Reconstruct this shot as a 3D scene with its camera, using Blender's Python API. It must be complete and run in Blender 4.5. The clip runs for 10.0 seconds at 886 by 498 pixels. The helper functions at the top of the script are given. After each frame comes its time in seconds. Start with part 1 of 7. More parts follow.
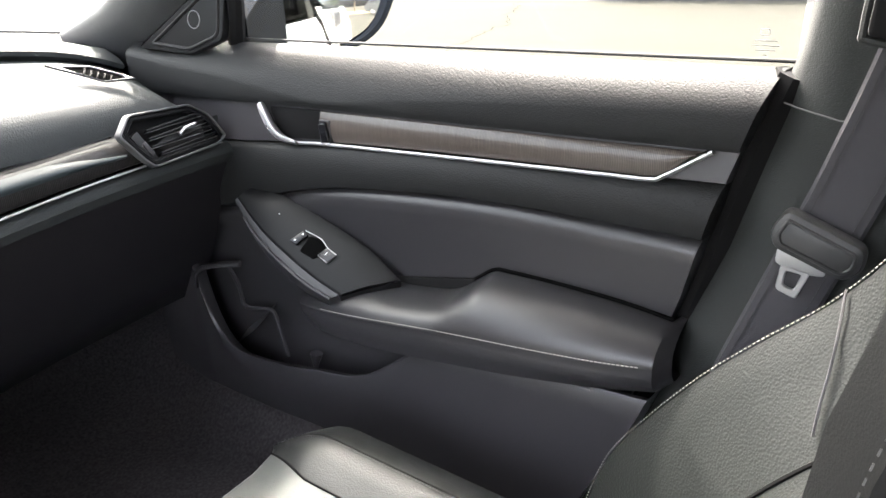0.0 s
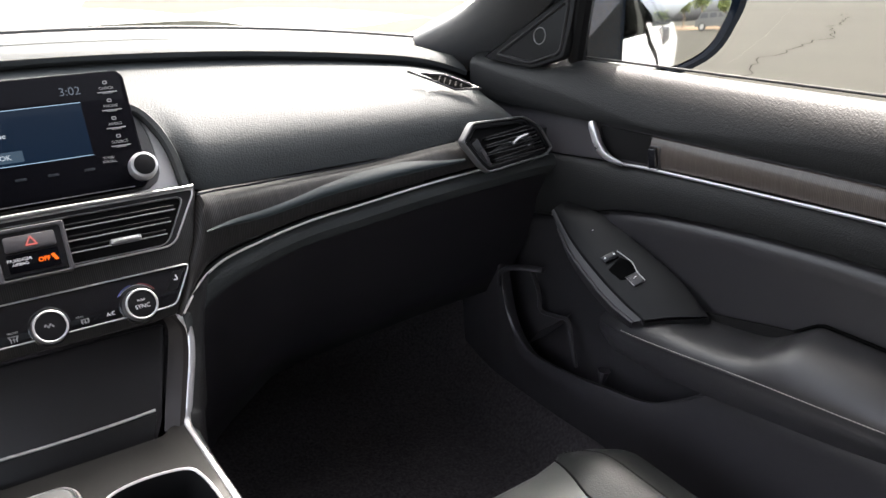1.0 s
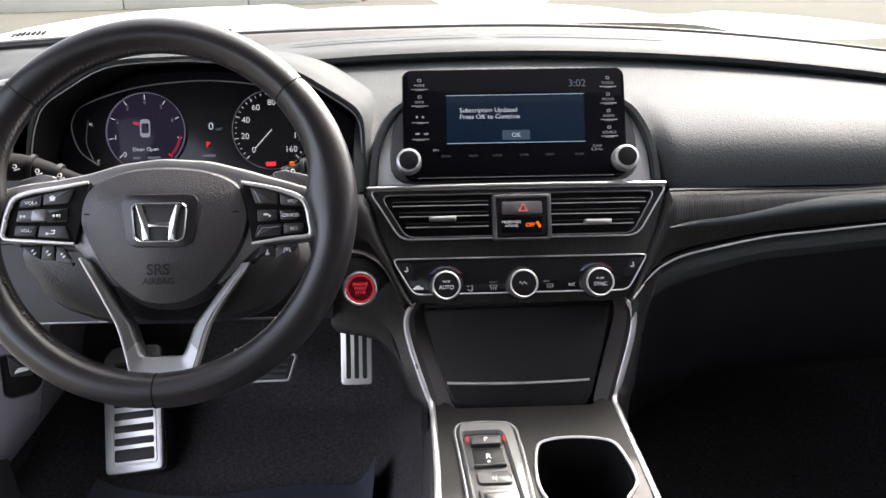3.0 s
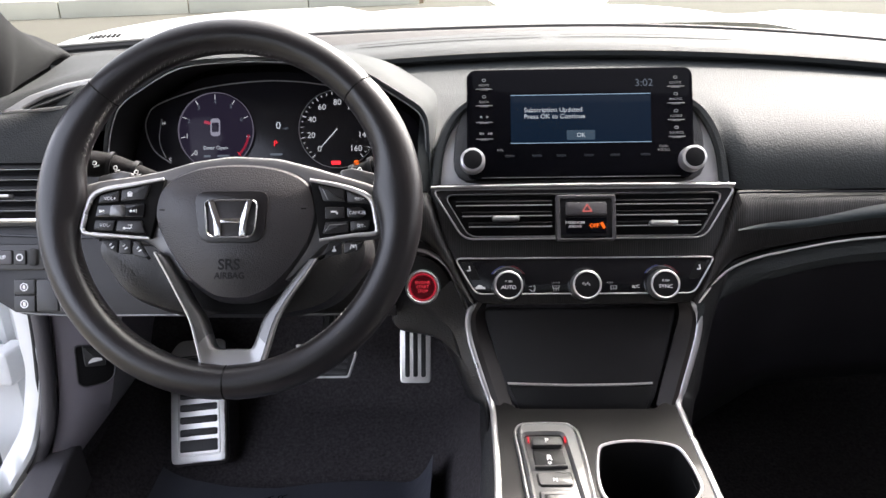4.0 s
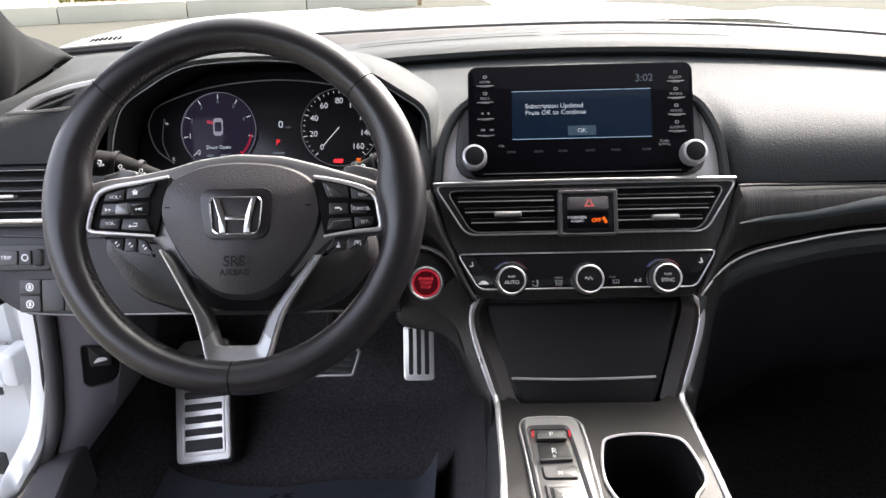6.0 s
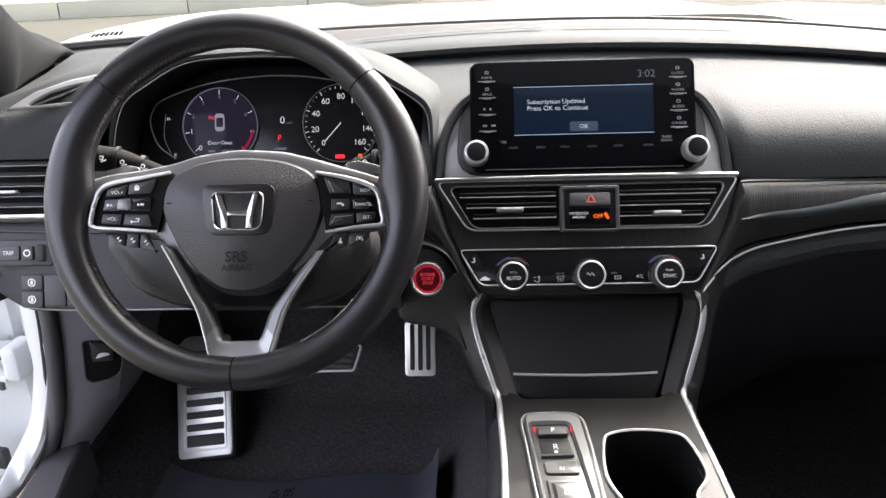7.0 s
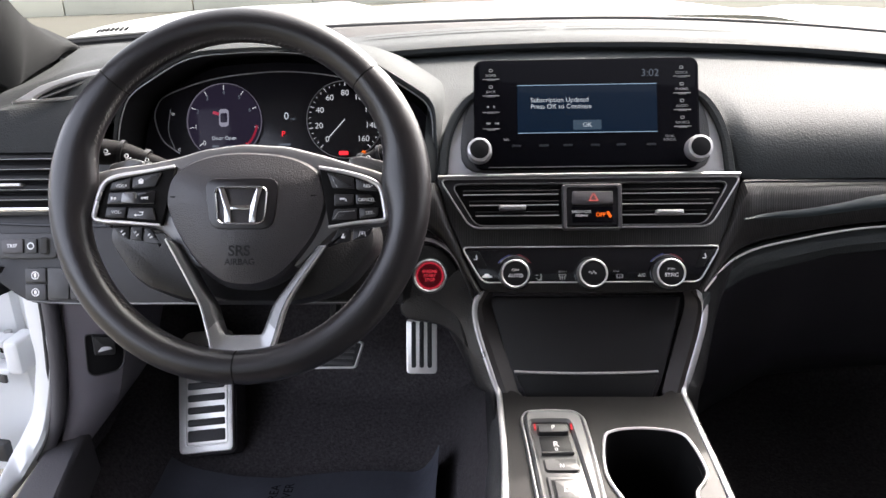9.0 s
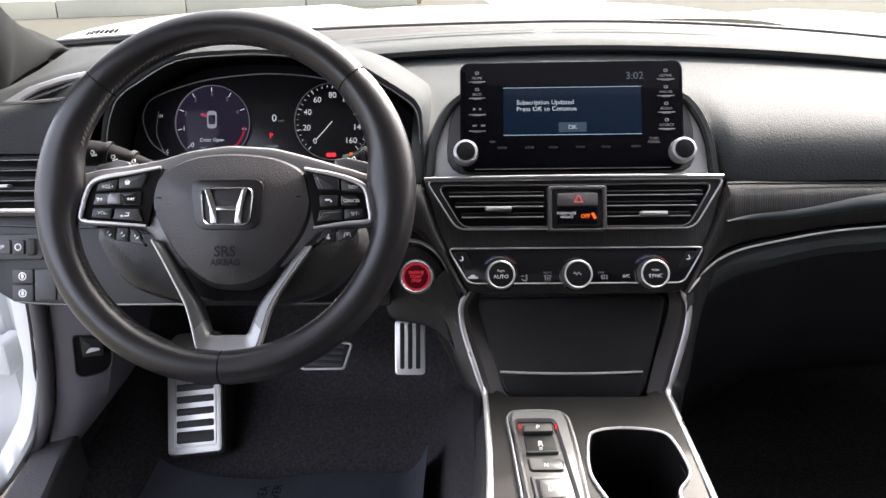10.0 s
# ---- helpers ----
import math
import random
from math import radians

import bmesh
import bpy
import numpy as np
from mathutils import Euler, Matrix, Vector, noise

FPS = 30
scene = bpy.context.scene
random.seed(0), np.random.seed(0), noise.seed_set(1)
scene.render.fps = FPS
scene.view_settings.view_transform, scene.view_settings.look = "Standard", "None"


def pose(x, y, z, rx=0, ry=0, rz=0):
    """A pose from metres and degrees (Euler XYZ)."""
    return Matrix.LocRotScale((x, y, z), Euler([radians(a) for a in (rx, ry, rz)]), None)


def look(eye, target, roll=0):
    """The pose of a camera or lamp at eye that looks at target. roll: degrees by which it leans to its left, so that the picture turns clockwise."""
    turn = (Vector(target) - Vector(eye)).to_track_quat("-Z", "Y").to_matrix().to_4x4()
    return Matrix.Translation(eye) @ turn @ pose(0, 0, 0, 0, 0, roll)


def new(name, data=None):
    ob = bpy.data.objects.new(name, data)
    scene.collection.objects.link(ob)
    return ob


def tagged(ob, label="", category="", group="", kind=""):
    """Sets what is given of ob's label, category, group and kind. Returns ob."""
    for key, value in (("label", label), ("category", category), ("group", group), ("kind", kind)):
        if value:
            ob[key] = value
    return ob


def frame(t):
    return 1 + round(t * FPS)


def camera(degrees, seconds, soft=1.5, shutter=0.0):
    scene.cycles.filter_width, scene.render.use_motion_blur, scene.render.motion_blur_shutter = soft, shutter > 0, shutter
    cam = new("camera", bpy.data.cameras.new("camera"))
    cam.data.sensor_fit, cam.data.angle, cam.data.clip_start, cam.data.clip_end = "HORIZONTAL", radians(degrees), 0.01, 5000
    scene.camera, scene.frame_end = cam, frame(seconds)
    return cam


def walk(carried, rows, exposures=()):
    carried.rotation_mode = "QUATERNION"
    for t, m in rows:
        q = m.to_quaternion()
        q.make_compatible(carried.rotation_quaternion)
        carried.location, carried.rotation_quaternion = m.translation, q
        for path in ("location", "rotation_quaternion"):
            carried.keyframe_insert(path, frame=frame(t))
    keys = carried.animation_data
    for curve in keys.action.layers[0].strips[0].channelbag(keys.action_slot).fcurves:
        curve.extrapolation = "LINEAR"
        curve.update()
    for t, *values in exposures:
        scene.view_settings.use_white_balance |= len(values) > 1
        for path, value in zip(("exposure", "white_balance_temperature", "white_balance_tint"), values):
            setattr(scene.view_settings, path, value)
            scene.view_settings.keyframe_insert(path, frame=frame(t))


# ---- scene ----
cam = camera(59.9, 10.0)
PATH = [
    (0, (0.006, -0.684, 1.088), (1.507, 0.405, 0.338), -2.3),
    (0.2, (-0.001, -0.676, 1.103), (1.406, 0.53, 0.35), -2.7),
    (0.5, (-0.017, -0.664, 1.125), (1.247, 0.688, 0.367), -2.4),
    (1, (-0.046, -0.649, 1.122), (0.972, 0.907, 0.387), -1.2),
    (1.5, (-0.063, -0.649, 1.134), (0.686, 1.05, 0.39), -1.2),
    (1.6, (-0.073, -0.644, 1.131), (0.643, 1.075, 0.402), -1.1),
    (2, (-0.081, -0.648, 1.14), (0.441, 1.136, 0.404), -0.4),
    (2.5, (-0.104, -0.658, 1.135), (0.154, 1.186, 0.407), -0.4),
    (3, (-0.116, -0.665, 1.133), (-0.054, 1.199, 0.411), -0.6),
    (4.3, (-0.127, -0.669, 1.13), (-0.208, 1.198, 0.42), -1.4),
    (4.5, (-0.127, -0.672, 1.129), (-0.204, 1.198, 0.423), -1.4),
    (5, (-0.125, -0.674, 1.128), (-0.202, 1.195, 0.42), -1.7),
    (5.5, (-0.127, -0.674, 1.127), (-0.204, 1.195, 0.419), -1.9),
    (7, (-0.13, -0.674, 1.127), (-0.211, 1.19, 0.405), -1.9),
    (7.5, (-0.13, -0.675, 1.124), (-0.208, 1.189, 0.404), -1.8),
    (8, (-0.13, -0.675, 1.125), (-0.213, 1.188, 0.402), -1.9),
    (8.5, (-0.131, -0.676, 1.125), (-0.216, 1.187, 0.402), -1.6),
    (9, (-0.13, -0.677, 1.124), (-0.217, 1.187, 0.403), -1.4),
    (9.5, (-0.128, -0.679, 1.123), (-0.214, 1.187, 0.408), -1.3),
    (10, (-0.121, -0.683, 1.124), (-0.192, 1.184, 0.41), -1.2),
]
walk(cam, [(t, look(eye, target, roll)) for t, eye, target, roll in PATH],
     [(0.0, 5.1, 6720, 10), (0.4, 4.8, 6700, 10), (1.0, 4.05, 6640, 12), (1.6, 3.7, 6620, 13), (2.5, 3.7, 6620, 14), (10.0, 3.7, 6620, 14)])

# ---- light ----
SUN = Vector((0.42, 0.55, 0.72)).normalized()  # the way to the sun
world = bpy.data.worlds.new("sky")
scene.world = world
world.use_nodes = True
wn = world.node_tree
sky = wn.nodes.new("ShaderNodeTexSky")
sky.sky_type = "NISHITA"
sky.sun_disc = False
sky.sun_elevation = math.asin(SUN.z)
sky.sun_rotation = math.atan2(SUN.x, SUN.y)
sky.altitude, sky.air_density, sky.dust_density = 300, 0.7, 8.0
haze = wn.nodes.new("ShaderNodeHueSaturation")  # a pale, hazy sky
haze.inputs["Saturation"].default_value = 0.45
wn.links.new(sky.outputs[0], haze.inputs["Color"])
wn.links.new(haze.outputs[0], wn.nodes["Background"].inputs[0])
wn.nodes["Background"].inputs[1].default_value = 0.164
sun = new("sun", bpy.data.lights.new("sun", "SUN"))
sun.data.energy, sun.data.angle, sun.data.color = 1.1, radians(1.0), (1.0, 0.95, 0.88)
sun.matrix_world = Matrix.Translation((3, 3, 9)) @ SUN.to_track_quat("Z", "Y").to_matrix().to_4x4()


# ---- mesh helpers ----
def thing(name, base, label, category, group=""):
    ob = new(name)
    ob.location = base
    ob.empty_display_size = 0.05
    return tagged(ob, label, category, group)


def finish(bm, name, material, smooth=True):
    bmesh.ops.recalc_face_normals(bm, faces=bm.faces)
    for f in bm.faces:
        f.smooth = smooth
    me = bpy.data.meshes.new(name)
    bm.to_mesh(me)
    bm.free()
    me.materials.append(material)
    if smooth:
        me.set_sharp_from_angle(angle=radians(42))
    return me


def part(name, bm, material, parent=None, label="", smooth=True):
    """One mesh object, built in world places, under a thing or a part."""
    ob = new(name, finish(bm, name, material, smooth))
    if parent is not None:
        ob.parent = parent
        if parent.type == "EMPTY":
            ob.location = -parent.location
    if label:
        ob["label"] = label
    return ob


def structure(name, bm, material, label, category):
    return tagged(part(name, bm, material), label, category, kind="structure")


def plane_at(origin, lean=0.0, yaw=0.0):
    """x to the right, y up along a plane that leans away by so many degrees, z out of it to the cabin."""
    a = radians(lean)
    m = Matrix(((1, 0, 0, 0), (0, math.sin(a), -math.cos(a), 0), (0, math.cos(a), math.sin(a), 0), (0, 0, 0, 1)))
    return Matrix.Translation(origin) @ Matrix.Rotation(radians(yaw), 4, "Z") @ m


def spline(pts, n=6, closed=False):
    """A smooth line through points."""
    pts = [Vector(p) for p in pts]
    out, k = [], len(pts)
    for i in range(k if closed else k - 1):
        if closed:
            p0, p1, p2, p3 = (pts[(i + j) % k] for j in (-1, 0, 1, 2))
        else:
            p1, p2 = pts[i], pts[i + 1]
            p0 = pts[i - 1] if i else p1 * 2 - p2
            p3 = pts[i + 2] if i + 2 < k else p2 * 2 - p1
        for j in range(n):
            t = j / n
            out.append(0.5 * (2 * p1 + (p2 - p0) * t + (2 * p0 - 5 * p1 + 4 * p2 - p3) * t * t + (3 * p1 - p0 - 3 * p2 + p3) * t ** 3))
    if not closed:
        out.append(pts[-1])
    return out


def curve(xs, ys):
    """A smooth function through a few values."""
    xs, ys = list(xs), list(ys)
    if xs[0] > xs[-1]:
        xs, ys = xs[::-1], ys[::-1]
    d = [(ys[i + 1] - ys[i]) / (xs[i + 1] - xs[i]) for i in range(len(xs) - 1)]
    m = [d[0]] + [0.0 if d[i] * d[i + 1] <= 0 else (d[i] + d[i + 1]) / 2 for i in range(len(d) - 1)] + [d[-1]]

    def f(x):
        x = min(max(x, xs[0]), xs[-1])
        i = max(j for j in range(len(xs) - 1) if xs[j] <= x or j == 0)
        h = xs[i + 1] - xs[i]
        t = (x - xs[i]) / h
        return (ys[i] * (1 + 2 * t) * (1 - t) ** 2 + h * m[i] * t * (1 - t) ** 2 + ys[i + 1] * t * t * (3 - 2 * t) + h * m[i + 1] * t * t * (t - 1))
    return f


def loft(rings, around=False, along=False, caps=False):
    bm = bmesh.new()
    vs = [[bm.verts.new(p) for p in ring] for ring in rings]
    nr, nc = len(vs), len(vs[0])
    for i in range(nr if along else nr - 1):
        for j in range(nc if around else nc - 1):
            bm.faces.new((vs[i][j], vs[i][(j + 1) % nc], vs[(i + 1) % nr][(j + 1) % nc], vs[(i + 1) % nr][j]))
    if caps:
        bm.faces.new(vs[0])
        bm.faces.new(vs[-1])
    return bm


def tube(path, r, n=8, closed=False, flat=1.0, up=None, taper=None):
    """A round or flattened rod along a path."""
    path = [Vector(p) for p in path]
    k, rings, side = len(path), [], None
    for i, p in enumerate(path):
        a = path[(i - 1) % k] if closed or i else p
        b = path[(i + 1) % k] if closed or i < k - 1 else p
        t = (b - a).normalized()
        if up is not None:
            side = t.cross(Vector(up)).normalized()
        elif side is None:
            side = t.orthogonal().normalized()
        else:
            side = (side - t * side.dot(t)).normalized()
        other = side.cross(t)
        q = r * (taper(i / max(1, k - 1)) if taper else 1)
        rings.append([p + side * q * math.cos(2 * math.pi * j / n) + other * q * flat * math.sin(2 * math.pi * j / n) for j in range(n)])
    return loft(rings, around=True, along=closed, caps=not closed)


def offset(outline, d):
    k, out = len(outline), []
    area = sum(outline[i][0] * outline[(i + 1) % k][1] - outline[(i + 1) % k][0] * outline[i][1] for i in range(k))
    sg = 1 if area > 0 else -1
    for i in range(k):
        p, q, s = (Vector((outline[(i + j) % k][0], outline[(i + j) % k][1])) for j in (-1, 0, 1))
        a, b = (q - p), (s - q)
        a = a.normalized() if a.length > 1e-9 else b.normalized()
        b = b.normalized() if b.length > 1e-9 else a
        nn = Vector((-a.y - b.y, a.x + b.x)) * sg
        nn = nn.normalized() / max(0.35, math.sqrt(max(0.0, (1 + a.dot(b)) / 2))) if nn.length > 1e-6 else Vector((0, 0))
        out.append((q.x + nn.x * d, q.y + nn.y * d))
    return out


def plate(outline, h, bevel, m, dome=0.0):
    """A slab of that outline with softened upper edges."""
    bevel = min(bevel, h * 0.9)
    o1, o2 = offset(outline, bevel * 0.3), offset(outline, bevel)
    loops = [[(u, v, 0) for u, v in (p[:2] for p in outline)], [(p[0], p[1], h - bevel) for p in outline],
             [(u, v, h - bevel * 0.3) for u, v in o1], [(u, v, h) for u, v in o2]]
    if dome:
        c = Vector((sum(p[0] for p in o2) / len(o2), sum(p[1] for p in o2) / len(o2)))
        for s in (0.8, 0.55, 0.25):
            loops.append([(c.x + (u - c.x) * s, c.y + (v - c.y) * s, h + dome * (1 - s * s)) for u, v in o2])
    bm = loft([[m @ Vector(p) for p in lp] for lp in loops], around=True, caps=True)
    return bm


def hollow(outer, inner, h, bevel, m):
    """A flat ring between two outlines of the same count."""
    bevel = min(bevel, h * 0.9)
    a, b = offset(outer, bevel), offset(inner, -bevel)
    loops = [[(p[0], p[1], 0) for p in outer], [(p[0], p[1], h - bevel) for p in outer], [(u, v, h) for u, v in a],
             [(u, v, h) for u, v in b], [(p[0], p[1], h - bevel) for p in inner], [(p[0], p[1], 0) for p in inner]]
    return loft([[m @ Vector(p) for p in lp] for lp in loops], around=True, along=True)


def rrect(w, h, r, cx=0.0, cy=0.0, n=5):
    out = []
    for sx, sy, a0 in ((1, 1, 0), (-1, 1, 90), (-1, -1, 180), (1, -1, 270)):
        for i in range(n + 1):
            a = radians(a0 + 90 * i / n)
            out.append((cx + sx * (w / 2 - r) + r * math.cos(a), cy + sy * (h / 2 - r) + r * math.sin(a)))
    return out


def rpoly(pts, r=0.004, n=4):
    """A polygon with rounded corners."""
    k, out = len(pts), []
    for i in range(k):
        p, q, s = Vector(pts[i - 1]), Vector(pts[i]), Vector(pts[(i + 1) % k])
        ra = min(r, (p - q).length * 0.45, (s - q).length * 0.45)
        a, b = q + (p - q).normalized() * ra, q + (s - q).normalized() * ra
        for j in range(n + 1):
            t = j / n
            c = a * (1 - t) ** 2 + q * 2 * t * (1 - t) + b * t * t
            out.append((c.x, c.y))
    return out


def disc(r, n=24, cx=0.0, cy=0.0):
    return [(cx + r * math.cos(2 * math.pi * i / n), cy + r * math.sin(2 * math.pi * i / n)) for i in range(n)]


def turned(profile, m, n=28):
    """A body of rotation about z: profile of (radius, height)."""
    rings = [[m @ Vector((r * math.cos(2 * math.pi * i / n), r * math.sin(2 * math.pi * i / n), z)) for i in range(n)] for r, z in profile]
    return loft(rings, around=True, caps=True)


def box(sx, sy, sz, m, bevel=0.002):
    return plate(rrect(sx, sy, min(bevel, sx / 3, sy / 3), n=2), sz, min(bevel, sz / 3), m)


def lettering(name, words, size, m, material, parent, align="CENTER", bold=0.0):
    data = bpy.data.curves.new(name, "FONT")
    data.body, data.size, data.align_x, data.align_y, data.offset, data.resolution_u = words, size, align, "CENTER", bold, 3
    tmp = new(name + "_curve", data)
    me = bpy.data.meshes.new_from_object(tmp.evaluated_get(bpy.context.evaluated_depsgraph_get()))
    bpy.data.objects.remove(tmp)
    me.materials.clear()
    me.materials.append(material)
    me.transform(m)
    ob = new(name, me)
    ob.parent = parent
    if parent.type == "EMPTY":
        ob.location = -parent.location
    return ob


def up(m, w, u=0.0, v=0.0):
    return m @ Matrix.Translation((u, v, w))


# ---- materials ----
def material(name, base, rough=0.5, metal=0.0, bump=0.0, grain=900.0, vary=0.12, coat=0.0, spec=0.5, second=None, blotch=14.0, kind="noise"):
    """Painted, moulded or metal surface: a base colour that varies at two scales, with fine relief."""
    mt = bpy.data.materials.new(name)
    mt.use_nodes = True
    nt = mt.node_tree
    b = nt.nodes["Principled BSDF"]
    b.inputs["Roughness"].default_value, b.inputs["Metallic"].default_value = rough, metal
    b.inputs["Coat Weight"].default_value, b.inputs["Specular IOR Level"].default_value = coat, spec
    b.inputs["Coat Roughness"].default_value = 0.06
    tc = nt.nodes.new("ShaderNodeTexCoord")
    n1 = nt.nodes.new("ShaderNodeTexNoise")
    n1.inputs["Scale"].default_value, n1.inputs["Detail"].default_value = blotch, 5
    nt.links.new(tc.outputs["Object"], n1.inputs["Vector"])
    rp = nt.nodes.new("ShaderNodeMix")
    rp.data_type = "RGBA"
    c = Vector(base)
    lo, hi = c * (1 - vary), Vector(second) if second else c * (1 + vary)
    rp.inputs[6].default_value, rp.inputs[7].default_value = (*lo, 1), (*hi, 1)
    nt.links.new(n1.outputs["Fac"], rp.inputs[0])
    nt.links.new(rp.outputs[2], b.inputs["Base Color"])
    rr = nt.nodes.new("ShaderNodeMapRange")
    rr.inputs[1].default_value, rr.inputs[2].default_value = 0.3, 0.7
    rr.inputs[3].default_value, rr.inputs[4].default_value = max(0.02, rough - 0.03), min(1, rough + 0.03)
    nt.links.new(n1.outputs["Fac"], rr.inputs[0])
    nt.links.new(rr.outputs[0], b.inputs["Roughness"])
    if bump:
        n2 = nt.nodes.new("ShaderNodeTexVoronoi" if kind == "cells" else "ShaderNodeTexNoise")
        n2.inputs["Scale"].default_value = grain
        if kind == "cells":
            n2.feature = "SMOOTH_F1"
        nt.links.new(tc.outputs["Object"], n2.inputs["Vector"])
        bp = nt.nodes.new("ShaderNodeBump")
        bp.inputs["Strength"].default_value, bp.inputs["Distance"].default_value = bump, 0.001
        bp.invert = kind == "cells"
        nt.links.new(n2.outputs[0], bp.inputs["Height"])
        nt.links.new(bp.outputs[0], b.inputs["Normal"])
    return mt


def glow(name, colour, power):
    mt = bpy.data.materials.new(name)
    mt.use_nodes = True
    b = mt.node_tree.nodes["Principled BSDF"]
    b.inputs["Base Color"].default_value = (0.004, 0.004, 0.004, 1)
    b.inputs["Emission Color"].default_value, b.inputs["Emission Strength"].default_value = (*colour, 1), power
    b.inputs["Roughness"].default_value, b.inputs["Specular IOR Level"].default_value = 0.1, 0.06
    return mt


def dimming_glass(name, tint=(0.25, 0.255, 0.245)):
    """A thin pane: a dark tint dims the daylight scene behind it, with a faint mirror sheen."""
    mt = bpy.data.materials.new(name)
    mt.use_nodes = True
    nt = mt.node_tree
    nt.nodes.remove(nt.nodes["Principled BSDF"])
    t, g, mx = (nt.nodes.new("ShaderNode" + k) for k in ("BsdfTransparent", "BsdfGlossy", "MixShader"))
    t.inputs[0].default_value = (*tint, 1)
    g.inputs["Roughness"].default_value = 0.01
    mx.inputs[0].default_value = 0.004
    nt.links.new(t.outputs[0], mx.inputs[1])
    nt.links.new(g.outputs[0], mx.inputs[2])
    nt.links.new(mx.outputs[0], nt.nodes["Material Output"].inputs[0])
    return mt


def lined(name, dark, light, scale, axis, rough=0.36, coat=0.25):
    """Dark lacquered trim with fine light lines across it."""
    mt = bpy.data.materials.new(name)
    mt.use_nodes = True
    nt = mt.node_tree
    b = nt.nodes["Principled BSDF"]
    b.inputs["Roughness"].default_value, b.inputs["Coat Weight"].default_value, b.inputs["Coat Roughness"].default_value = rough, coat, 0.12
    b.inputs["Specular IOR Level"].default_value = 0.25
    tc = nt.nodes.new("ShaderNodeTexCoord")
    mp = nt.nodes.new("ShaderNodeMapping")
    mp.inputs["Scale"].default_value = [scale if axis == k else scale * 0.02 for k in "xyz"]
    nz = nt.nodes.new("ShaderNodeTexNoise")
    nz.inputs["Scale"].default_value, nz.inputs["Detail"].default_value = 1.0, 4
    big = nt.nodes.new("ShaderNodeTexNoise")
    big.inputs["Scale"].default_value = 9
    wv = nt.nodes.new("ShaderNodeTexWave")
    wv.bands_direction = axis.upper()
    wv.inputs["Scale"].default_value, wv.inputs["Distortion"].default_value = scale * 0.42, 0.6
    mul = nt.nodes.new("ShaderNodeMath")
    mul.operation = "MULTIPLY"
    mx = nt.nodes.new("ShaderNodeMix")
    mx.data_type = "RGBA"
    mx.inputs[6].default_value, mx.inputs[7].default_value = (*dark, 1), (*light, 1)
    nt.links.new(tc.outputs["Object"], mp.inputs[0])
    nt.links.new(mp.outputs[0], nz.inputs["Vector"])
    nt.links.new(tc.outputs["Object"], big.inputs["Vector"])
    nt.links.new(tc.outputs["Object"], wv.inputs["Vector"])
    nt.links.new(nz.outputs["Fac"], mul.inputs[0])
    nt.links.new(wv.outputs["Fac"], mul.inputs[1])
    nt.links.new(mul.outputs[0], mx.inputs[0])
    nt.links.new(mx.outputs[2], b.inputs["Base Color"])
    bp = nt.nodes.new("ShaderNodeBump")
    bp.inputs["Strength"].default_value, bp.inputs["Distance"].default_value = 0.25, 0.0005
    nt.links.new(wv.outputs["Fac"], bp.inputs["Height"])
    nt.links.new(bp.outputs[0], b.inputs["Normal"])
    return mt


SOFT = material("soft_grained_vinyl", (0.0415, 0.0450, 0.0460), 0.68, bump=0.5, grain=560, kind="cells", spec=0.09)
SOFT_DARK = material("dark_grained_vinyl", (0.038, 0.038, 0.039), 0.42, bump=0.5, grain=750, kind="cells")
PLASTIC = material("moulded_black_plastic", (0.020, 0.020, 0.0205), 0.42, bump=0.25, grain=1400)
GREY_PLASTIC = material("charcoal_plastic", (0.0435, 0.0405, 0.0435), 0.42, bump=0.25, grain=1400)
PIANO = material("gloss_black_plastic", (0.006, 0.006, 0.007), 0.12, spec=0.35, vary=0.05)
# sheenless black: the shade of slots and gaps as a colour
SLOT_SHADE = material("slot_shade_black", (0.004, 0.004, 0.004), 0.9, spec=0.0)
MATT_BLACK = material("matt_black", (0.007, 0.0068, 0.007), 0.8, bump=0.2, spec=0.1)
# near-black so that the driver's pillar and its foot look unlit
SHADED_PILLAR = material("shaded_pillar_cloth", (0.0068, 0.0075, 0.0078), 0.85, bump=0.3, grain=1500, spec=0.1)
# darker copy of the dash vinyl: offsets the sun on the door
DIMMED_DOOR_VINYL = material("dimmed_door_vinyl", (0.0138, 0.0142, 0.0144), 0.52, bump=0.45, grain=620, kind="cells", spec=0.15)
# the dash vinyl again, darkened for the shaded side pad
SHADED_SIDE_VINYL = material("shaded_side_vinyl", (0.0245, 0.0262, 0.0265), 0.6, bump=0.5, grain=560, kind="cells", spec=0.12)
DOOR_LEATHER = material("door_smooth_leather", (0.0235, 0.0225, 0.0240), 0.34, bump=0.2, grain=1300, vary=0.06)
# brighter copy of the black plastic: light the door lacks, put into colour
LIT_DOOR_PLASTIC = material("lit_door_plastic", (0.0315, 0.0295, 0.0318), 0.38, bump=0.25, grain=1400)
LEATHER = material("black_leather", (0.026, 0.026, 0.0265), 0.32, bump=0.28, grain=800, kind="cells")
RIM_LEATHER = material("smooth_wheel_leather", (0.0078, 0.0070, 0.0078), 0.31, bump=0.1, grain=900, kind="cells", spec=0.5)
PAD_LEATHER = material("grained_pad_vinyl", (0.029, 0.0272, 0.029), 0.38, bump=0.42, grain=900, kind="cells")
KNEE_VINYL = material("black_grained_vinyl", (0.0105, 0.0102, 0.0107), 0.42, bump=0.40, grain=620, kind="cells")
SHELL_GREY = material("dark_satin_shell", (0.145, 0.144, 0.146), 0.34, metal=0.35, bump=0.05, grain=2500)
